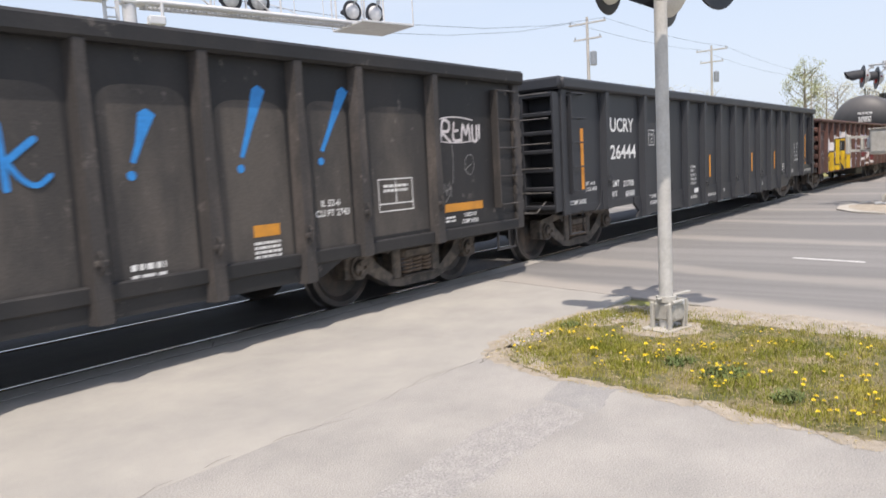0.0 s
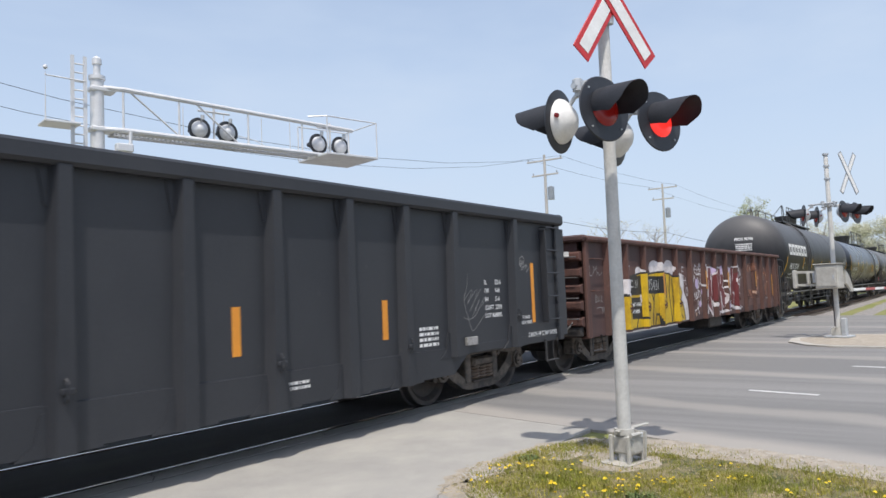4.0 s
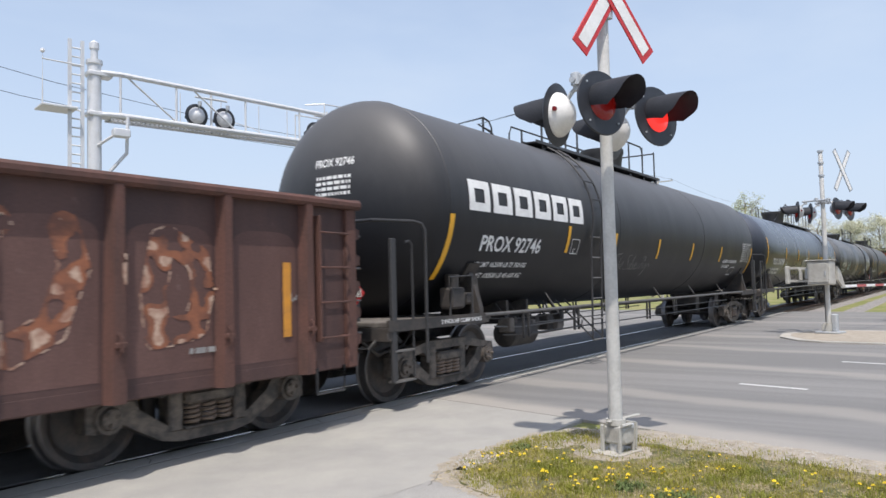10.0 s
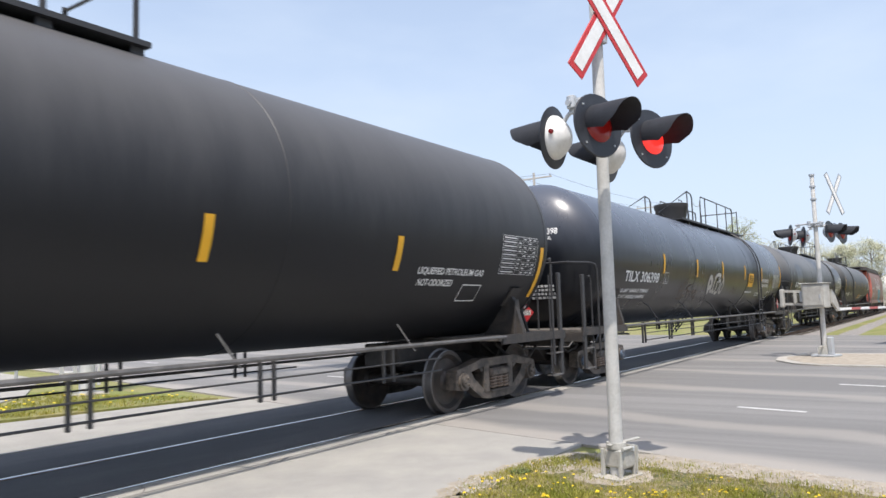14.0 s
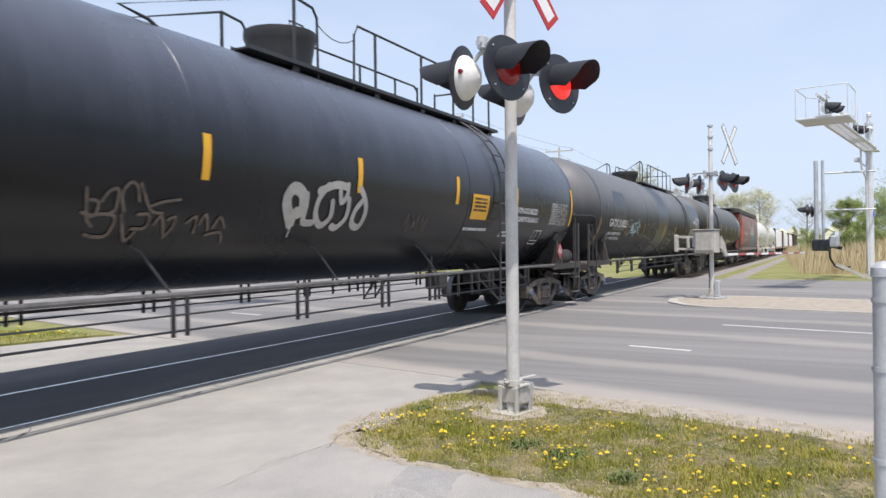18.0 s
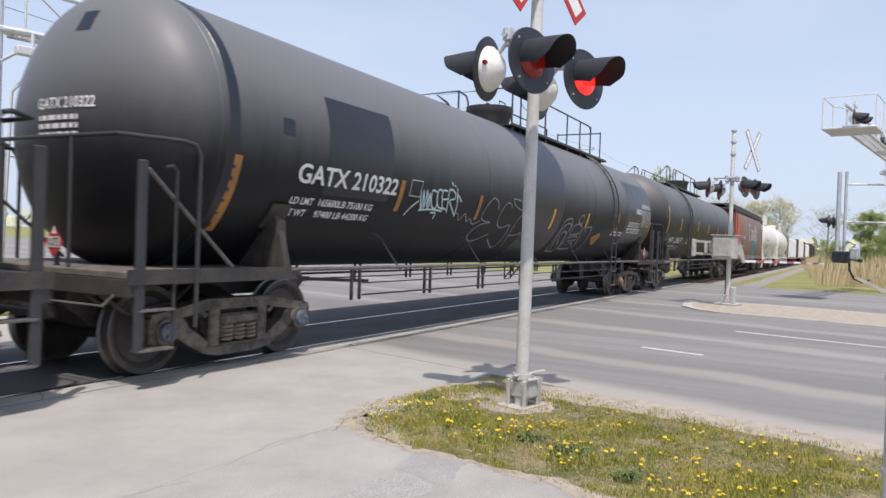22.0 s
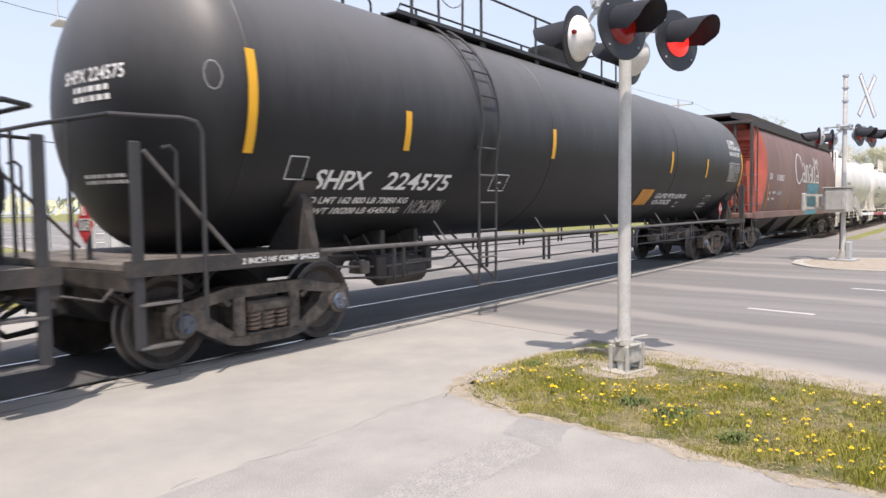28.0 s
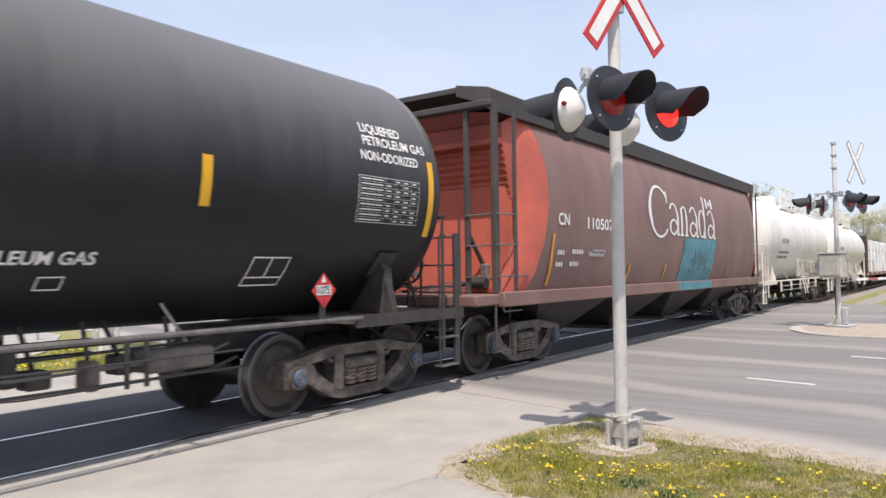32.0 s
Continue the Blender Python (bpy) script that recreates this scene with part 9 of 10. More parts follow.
# graffiti: rounded silver letters, dim scribbles
m = Pieces()
for g, w in [([(74.95, 1.83), (74.75, 2.08), (74.83, 2.24), (75.01, 2.19), (75.07, 2.00), (74.95, 1.95)], 0.15), ([(74.97, 1.79), (74.99, 1.67)], 0.022), ([(75.10, 2.19), (75.13, 2.04), (75.16, 1.86), (75.36, 1.85)], 0.085), ([(75.51, 2.33), (75.35, 2.14), (75.36, 1.95), (75.54, 1.82), (75.68, 1.93), (75.64, 2.13)], 0.085), ([(75.77, 2.27), (75.83, 2.13), (75.93, 2.21), (75.93, 2.36)], 0.08), ([(75.99, 2.18), (76.03, 1.94), (75.89, 1.80), (75.77, 1.82)], 0.085), ([(76.23, 2.33), (76.39, 2.16), (76.45, 1.99), (76.40, 1.82), (76.21, 1.86), (76.19, 2.03), (76.30, 2.16)], 0.09), ([(75.33, 2.24), (75.66, 2.34), (75.91, 2.33)], 0.1)]:
    stroke(m, rounded(g, 4), w, P)
part("graffiti_letter", m, G_SILV, car_e, "rounded silver sprayed letter")
m = Pieces()
for g in [[(72.12, 2.07), (72.19, 1.82), (72.28, 1.74)], [(72.13, 1.86), (72.26, 1.84), (72.27, 1.95), (72.18, 1.97)], [(72.30, 1.96), (72.35, 2.05), (72.44, 2.07), (72.46, 1.90), (72.42, 1.87)], [(72.56, 1.88), (72.49, 2.03), (72.55, 2.14), (72.63, 2.12), (72.69, 1.98)], [(72.67, 2.14), (72.84, 1.91), (73.00, 1.88)], [(72.83, 1.94), (72.98, 1.99), (73.17, 2.02)], [(72.23, 1.82), (72.31, 1.85), (72.48, 1.83), (72.47, 1.67), (72.34, 1.65), (72.24, 1.67)], [(72.54, 1.85), (72.68, 1.62), (72.76, 1.70)], [(72.72, 1.86), (72.85, 1.86), (72.85, 1.74), (72.70, 1.73)], [(72.94, 1.77), (73.00, 1.85), (73.12, 1.65)], [(73.09, 1.82), (73.17, 1.85), (73.18, 1.75), (73.12, 1.65)], [(73.34, 1.80), (73.44, 1.86), (73.48, 1.70)], [(73.51, 1.78), (73.56, 1.89), (73.66, 1.73)], [(73.72, 1.76), (73.77, 1.87), (73.89, 1.76)], [(73.66, 1.68), (73.85, 1.71), (73.94, 1.60)]]:
    stroke(m, rounded(g, 4), 0.03, P)
scribble(m, 77.6, 1.72, 0.8, 0.35, P, 60, 0.016, 7)
part("graffiti_dim", m, G_TAN, car_e, "dim tan sprayed scribble")
m = Mesh()
rect(m, 79.8, 80.52, 2.03, 2.48, P, 6, 2)
yp = part("yellow_notice", m, M_ORANGE, car_e, "yellow notice panel")
m = Mesh()
bars(m, 79.88, 2.38, 0.55, 0.04, 4, round_side(CE, 0.015), 44)
part("notice_print", m, M_BLACKP, yp)
part("air_tank", Mesh().lathe([(-0.5, 0.001), (-0.49, 0.1), (-0.44, 0.18), (0.3, 0.18), (0.36, 0.1), (0.38, 0.001)], (85.62 - CE, -1.25, 1.27), "x", 18), M_STEELD, car_e, "small air reservoir on the platform")
placard(car_e, 84.72, 1.41, lambda X, z: (X - CE, -1.5, z), 0.195)
part("placard_bracket", Mesh().bar((84.72 - CE, -1.47, 1.08), (84.72 - CE, -1.47, 1.4), 0.1, 0.02), M_PIPE, car_e)

# car F
CF = 97.62
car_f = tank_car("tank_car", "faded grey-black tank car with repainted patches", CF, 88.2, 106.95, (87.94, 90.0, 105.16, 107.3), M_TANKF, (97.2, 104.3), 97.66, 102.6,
    [(88.45, 1.5, 2.3, 0), (91.7, 1.89, 2.33, 0), (94.3, 1.88, 2.3, 0), (98.05, 1.84, 2.28, 0), (100.48, 1.95, 2.31, 0), (103.23, 1.99, 2.45, 0), (107.07, 1.61, 2.36, 0)], cap="cap", rails=((94.07, 97.4, 97.89, 98.75), (98.75, 99.42, 101.0, 102.06, 103.0, 103.95), 4.88), bright=(98.05, 100.48), stripe_mat=M_ORANGEF, rods=True)
P = round_side(CF, 0.013)
Q = round_side(CF, 0.004)
m = Pieces()
for a in ((89.95, 91.4, 2.0, 3.2, 14, 6), (89.1, 89.3, 2.62, 2.8, 4, 2), (96.68, 98.6, 1.16, 4.04, 44, 8), (104.1, 107.0, 1.62, 3.45, 20, 10)):
    rect(m.fresh(), *a[:4], Q, a[4], a[5])
part("fresh_paint", m, M_TANKFP, car_f, "darker repainted patch")
part("seam_band", Mesh().lathe([(88.28 - CF, TR - 0.002), (88.29 - CF, TR + 0.008), (88.43 - CF, TR + 0.008), (88.44 - CF, TR - 0.002)], (0, 0, TZ), "x", 72), M_TANKFP, car_f, "dark band round the front seam")
m = Pieces()
lay(m, "GATX 210322", 89.42, 2.11, 0.22, P, 2.15)
lay(m, "165600LB 75100 KG", 89.95, 1.86, 0.085, P, 1.15)
lay(m, "97400 LB 44200 KG", 89.95, 1.72, 0.08, P, 1.15)
lay(m, "LD LMT", 89.42, 1.86, 0.08, P, 0.42)
lay(m, "LT WT", 89.42, 1.72, 0.08, P, 0.36)
frame_box(m, 91.92, 92.23, 2.13, 2.36, 0.01, P)
lay(m, "DOT-SP 21134", 105.8, 2.74, 0.12, P, 1.02)
table(m, 105.82, 2.18, 1.12, 0.48, P)
bars(m, 102.9, 1.9, 1.1, 0.045, 2, P, 71)
part("lettering", m, M_LETTER, car_f, "white lettering and table")
P2 = round_side(CF, 0.019)
for X0, X1, za, zb, wd, hh in ((105.08, 105.79, 2.54, 2.68, "SR 13450", 0.09), (104.38, 105.6, 2.12, 2.26, "NON ODORIZED", 0.09), (104.36, 105.8, 1.94, 2.08, "LIQUEFIED PETROLEUM GAS", 0.085)):
    m = Mesh()
    rect(m, X0, X1, za, zb, P, 3, 4)
    lbp = part("label_strip", m, M_LETTER, car_f, "white label strip")
    m = Pieces()
    lay(m, wd, X0 + 0.04, za + 0.025, hh, P2, X1 - X0 - 0.08)
    part("label_print", m, M_BLACKP, lbp)
m = Pieces()
for g in ([(91.97, 1.85), (92.06, 1.96), (92.22, 2.07)], [(92.22, 2.21), (92.3, 2.04), (92.37, 1.95), (92.3, 2.24), (92.44, 1.96), (92.4, 2.25), (92.52, 1.99), (92.49, 2.21), (92.57, 2.04), (92.53, 1.95)], [(92.68, 2.24), (92.57, 2.26), (92.56, 2.15), (92.67, 2.01), (92.8, 2.01), (92.71, 2.25)],
          [(92.88, 2.27), (92.75, 2.28), (92.74, 2.15), (92.87, 2.02), (93.04, 2.0)], [(93.02, 2.28), (92.89, 2.28), (92.91, 2.15), (93.1, 2.16)], [(92.91, 2.15), (92.99, 2.03), (93.14, 1.99)], [(93.19, 1.95), (93.08, 2.29), (93.28, 2.28), (93.33, 2.18), (93.17, 2.13), (93.5, 1.91)], [(93.34, 2.34), (93.43, 2.14)],
          [(93.5, 1.91), (93.45, 2.11), (93.41, 2.24), (93.57, 2.15)], [(92.32, 1.94), (92.68, 1.97), (93.02, 1.96)], [(92.7, 1.92), (92.84, 1.92), (92.85, 1.84)], [(93.14, 2.43), (93.17, 2.39)], [(93.24, 2.39), (93.27, 2.37)]):
    stroke(m, rounded(g, 4), 0.026, P)
part("tag", m, G_AQUA, car_f, "pale blue-white sprayed tag")
m = Pieces()
for g in ([(93.48, 1.94), (93.6, 1.95), (93.72, 1.84), (93.8, 1.92), (93.87, 1.96), (94.02, 1.84), (94.11, 1.89), (94.3, 1.8), (94.52, 1.87)], [(95.1, 2.1), (95.02, 2.24), (94.79, 2.29), (94.6, 2.14), (94.52, 1.95), (94.66, 1.88), (94.96, 1.86), (94.6, 1.8), (94.4, 1.64), (94.5, 1.54), (94.75, 1.51), (95.2, 1.65)],
          [(95.69, 2.16), (95.6, 2.24), (95.4, 2.23), (95.24, 2.01), (95.32, 1.84), (95.55, 1.78), (95.88, 1.84), (95.96, 1.6), (95.9, 1.4), (95.6, 1.46), (95.33, 1.55)], [(96.27, 1.42), (96.12, 1.7), (96.19, 2.0), (96.56, 2.12), (96.2, 2.3), (95.7, 2.34), (95.9, 2.2), (96.44, 2.1), (96.6, 1.95), (96.67, 1.74), (96.4, 1.66), (96.12, 1.65)]):
    stroke(m, rounded(g), 0.02, P)
part("faint_tag", m, M_LETDIM, car_f, "thin faded tag")
m = Pieces()
for g in [[(98.99, 1.35), (98.83, 1.66), (98.86, 2.01), (99.03, 2.1), (99.32, 2.12), (99.46, 1.97), (99.38, 1.76), (99.54, 1.42), (99.47, 1.34), (98.99, 1.35)], [(99.18, 1.37), (98.88, 1.74), (99.04, 1.97), (99.37, 2.0), (99.45, 1.84)], [(99.3, 1.5), (99.02, 1.7), (99.13, 1.81), (99.32, 1.79), (99.48, 1.63), (99.62, 1.42)], [(99.65, 1.42), (99.63, 1.68), (99.6, 1.95), (99.96, 2.02), (100.22, 1.96), (100.25, 1.83), (100.01, 1.78), (99.7, 1.75)], [(99.7, 1.68), (100.14, 1.74), (100.28, 1.65), (99.81, 1.6)], [(99.86, 1.51), (100.21, 1.56), (100.36, 1.43), (99.68, 1.4)], [(100.62, 1.43), (100.39, 1.84), (100.44, 1.97), (100.66, 1.85)], [(100.55, 1.96), (100.96, 1.98), (101.08, 1.82), (101.18, 1.43), (101.02, 1.33)], [(99.81, 2.11), (99.9, 2.2), (100.1, 2.24), (100.17, 2.09), (100.01, 2.02), (99.81, 2.11)]]:
    stroke(m, rounded(g, 3), 0.03, P)
part("graffiti_scrawl", m, M_LETDIM, car_f, "grey sprayed scrawl")
m = Mesh()
m.add([P(X, z) for X, z in [(101.39, 1.73), (101.88, 1.87), (102.07, 1.8), (102.01, 1.54), (101.76, 1.54)]], [(0, 1, 2, 3, 4)])
part("sprayed_patch", m, M_ORANGEF, car_f, "faded orange sprayed patch")
Hd = head_side(CF, 88.2, 0.8)
m = Pieces()
lay(m, "GATX 210322", -0.28, 2.68, 0.11, Hd, 0.84)
bars(m, -0.25, 2.56, 0.6, 0.05, 3, Hd, 72)
part("end_lettering", m, M_LETTER, car_f)
m = Mesh()
m.add([Hd(y, z) for y, z in ((0.07, 3.5), (0.27, 3.5), (0.27, 3.72), (0.07, 3.72))], [(0, 1, 2, 3)])
part("dark_square", m, M_TANKFP, car_f)
placard(car_f, 0.21, 1.33, lambda y, z: (87.3 - CF, -y, z), 0.15)
part("placard_post", Mesh().bar((87.34 - CF, -0.21, 1.08), (87.34 - CF, -0.21, 1.3), 0.05, 0.012), M_PIPE, car_f)
for s in (-1, 1):
    part("diagonal_brace", Mesh().tube([(87.4 - CF, s * 1.42, 2.05), (88.5 - CF, s * 1.42, 1.12)], 0.02, 6), M_PIPEG, car_f)
part("air_tank", Mesh().lathe([(-0.5, 0.001), (-0.49, 0.1), (-0.44, 0.18), (0.36, 0.18), (0.41, 0.1), (0.42, 0.001)], (107.1 - CF, -1.25, 1.27), "x", 18), M_STEELD, car_f, "small air reservoir on the platform")
placard(car_f, 106.42, 1.34, lambda X, z: (X - CF, -1.5, z), 0.195)
part("placard_bracket", Mesh().bar((106.42 - CF, -1.47, 1.08), (106.42 - CF, -1.47, 1.34), 0.1, 0.02), M_PIPE, car_f)

# car G
TR, TZ = 1.58, 2.67
CG = 118.47
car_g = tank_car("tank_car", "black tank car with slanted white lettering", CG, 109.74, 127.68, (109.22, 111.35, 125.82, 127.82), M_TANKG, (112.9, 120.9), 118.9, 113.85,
    [(109.75, 2.08, 3.06, 0), (112.1, 2.23, 2.7, 0), (115.87, 2.31, 2.78, 0), (118.67, 2.28, 2.74, 0), (121.6, 2.26, 2.73, 0), (124.27, 2.22, 2.68, 0), (127.62, 2.05, 2.99, 0)], cap="cap", rails=((111.2, 113.35, 114.0, 114.6), (114.6, 115.14, 116.93, 118.71, 119.8, 120.56), 4.92), tub=(2.1, 0.19))
P = round_side(CG, 0.011)
m = Pieces()
lay(m, "SHPX", 110.72, 1.76, 0.2, P, 0.86, 0.12)
lay(m, "224575", 111.89, 1.77, 0.2, P, 1.3, 0.12)
lay(m, "LD LMT 162 800 LB 73850 KG", 110.73, 1.6, 0.07, P, 1.78)
lay(m, "LT WT 100200 LB 45450 KG", 110.75, 1.48, 0.07, P, 1.7)
frame_box(m, 114.25, 114.66, 1.78, 2.01, 0.014, P)
lay(m, "C", 114.4, 1.8, 0.11, P)
frame_box(m, 110.3, 110.55, 1.85, 2.08, 0.01, P)
lay(m, "LIQUEFIED PETROLEUM GAS", 121.32, 1.7, 0.1, P, 2.08)
lay(m, "NON-ODORIZED", 121.36, 1.56, 0.1, P, 1.18)
frame_box(m, 125.02, 125.5, 1.49, 1.77, 0.014, P, [[(125.26, 1.57), (125.26, 1.77)], [(125.02, 1.57), (125.5, 1.57)]])
frame_box(m, 123.0, 123.2, 1.5, 1.6, 0.012, P)
lay(m, "LIQUEFIED", 126.4, 3.22, 0.11, P, 0.72)
lay(m, "PETROLEUM GAS", 126.4, 3.07, 0.11, P, 1.15)
lay(m, "NON-ODORIZED", 126.33, 2.89, 0.11, P, 1.04)
table(m, 126.27, 2.18, 1.1, 0.52, P)
part("lettering", m, M_LETTER, car_g, "white lettering and table")
m = Pieces()
lay(m, "NOHORN", 112.62, 1.47, 0.17, P, 0.72)
stroke(m, [(109.3 + 0.1 * math.cos(a), 2.75 + 0.13 * math.sin(a)) for a in [i * 0.6 for i in range(12)]], 0.012, P)
part("tag", m, M_LETDIM, car_g, "faded scrawl")
m = Mesh()
rect(m, 120.28, 121.02, 1.55, 1.88, P, 5, 2)
op = part("orange_notice", m, M_ORANGED, car_g, "weathered orange notice panel")
Hd = head_side(CG, 109.74, 0.8)
m = Pieces()
lay(m, "SHPX 224575", -0.33, 2.8, 0.13, Hd, 0.98)
bars(m, -0.14, 2.7, 0.6, 0.055, 2, Hd, 102)
bars(m, -0.2, 1.87, 0.7, 0.035, 2, Hd, 103)
part("end_lettering", m, M_LETTER, car_g)
placard(car_g, 0.6, 1.42, lambda y, z: (108.6 - CG, -y, z), 0.17)
part("placard_post", Mesh().bar((108.64 - CG, -0.6, 1.08), (108.64 - CG, -0.6, 1.38), 0.05, 0.012), M_PIPE, car_g)
placard(car_g, 125.82, 1.42, lambda X, z: (X - CG, -1.47, z), 0.18)
part("placard_bracket", Mesh().bar((125.82 - CG, -1.44, 1.08), (125.82 - CG, -1.44, 1.4), 0.08, 0.02), M_PIPE, car_g)
m = Pieces()
lay(m, "2 INCH HF COMP SHOES", 109.65, 1.02, 0.055, lambda X, z: (X - CG, -1.485, z), 1.0)
m.items.append(m.small)
m.small = Mesh()
tagged(part("channel_print", m, M_LETTER, car_g, "row of small white print"), kind="stuff")
for s in (-1, 1):
    part("diagonal_brace", Mesh().tube([(108.7 - CG, s * 1.42, 2.05), (109.6 - CG, s * 1.42, 1.12)], 0.02, 6), M_PIPEG, car_g)



def rigging(car, c0, x0, x1, seed):
    """Levers, rods and boxes of the brake gear under a tank, between two places along the car."""
    rnd = random.Random(seed)
    n = int((x1 - x0) / 0.32)
    for i in range(n):
        x = x0 - c0 + (x1 - x0) * (i + rnd.random() * 0.6) / n
        y, z, w, h = -1.0 + 0.3 * rnd.random(), 0.62 + 0.12 * rnd.random(), 0.1 + 0.14 * rnd.random(), 0.14 + 0.2 * rnd.random()
        part("brake_gear", Mesh().cbox(x - w / 2, x + w / 2, y - 0.12, y + 0.12, z, z + h, 0.02), M_STEELD if i % 3 else M_PLATF, car, "grimy brake gear")
        part("gear_hanger", Mesh().bar((x, y, z + h - 0.02), (x + 0.1 - 0.2 * rnd.random(), y + 0.2, 1.2), 0.035, 0.03), M_STEELD, car)
    for k in range(3):
        z, y = 0.66 + 0.13 * k, -1.12 + 0.14 * k
        part("brake_rod", Mesh().tube([(x0 - c0 - 0.4, y, z + 0.06), (x0 - c0 + 0.5, y, z), (x1 - c0, y, z + 0.03), (x1 - c0 + 0.5, y + 0.2, z + 0.1)], 0.016, 6), M_PIPEG if k == 1 else M_STEELD, car)


part("equipment_box", Mesh().cbox(79.1 - CE, 79.4 - CE, -1.2, -0.9, 0.81, 1.1, 0.02).box(79.22 - CE, 79.28 - CE, -0.96, -0.9, 1.08, 1.38), M_STEELD, car_e, "grimy equipment box hung under the tank")
rigging(car_g, CG, 111.8, 113.6, 63)
rigging(car_g, CG, 122.4, 124.6, 64)
part("equipment_box", Mesh().cbox(124.0 - CG, 124.7 - CG, -1.1, -0.75, 0.72, 0.92, 0.02), M_PLATF, car_g, "grimy brown box under the tank")
rigging(car_d, CD, 48.6, 51.2, 65)

# ---- covered hopper ----
CH = 137.78
car_h = car_thing("hopper_car", "brown covered hopper car with red ends and white lettering", CH, "hopper car")
h0, h1 = 130.72 - CH, 144.83 - CH
outl = [(-1.44, 1.28), (-1.53, 1.6), (-1.58, 2.1), (-1.59, 2.7), (-1.55, 3.25), (-1.45, 3.7), (-1.36, 3.93), (-1.24, 4.12), (-0.6, 4.2), (0, 4.24)]
full_o = outl + [(-y, z) for y, z in outl[-2::-1]]
M_CAVSHADE = mat("cavity_shade_black", (0.012, 0.011, 0.011), 0.9)


def bow(z):
    """How far the side sheet's curved edge stands back from its foremost reach."""
    return 0.5 * ((z - 2.95) / 1.5) ** 2


def slope_x(z):
    """How far the sloping end stands out from the side sheet's end at height z."""
    return 0.5 + 0.35 * (z - 2.4) / 1.2 if z > 2.4 else 0.5 - 0.6 * (2.4 - z) / 1.1


def tailed(X, width):
    """One oval low on the sloping end, as an outline (y, z), for a black plate in place of an opening."""
    return [(X + width * math.cos(a) * (1.0 if math.sin(a) > 0 else 0.8), 1.86 + 0.42 * math.sin(a)) for a in [math.tau * k / 20 for k in range(20)]]


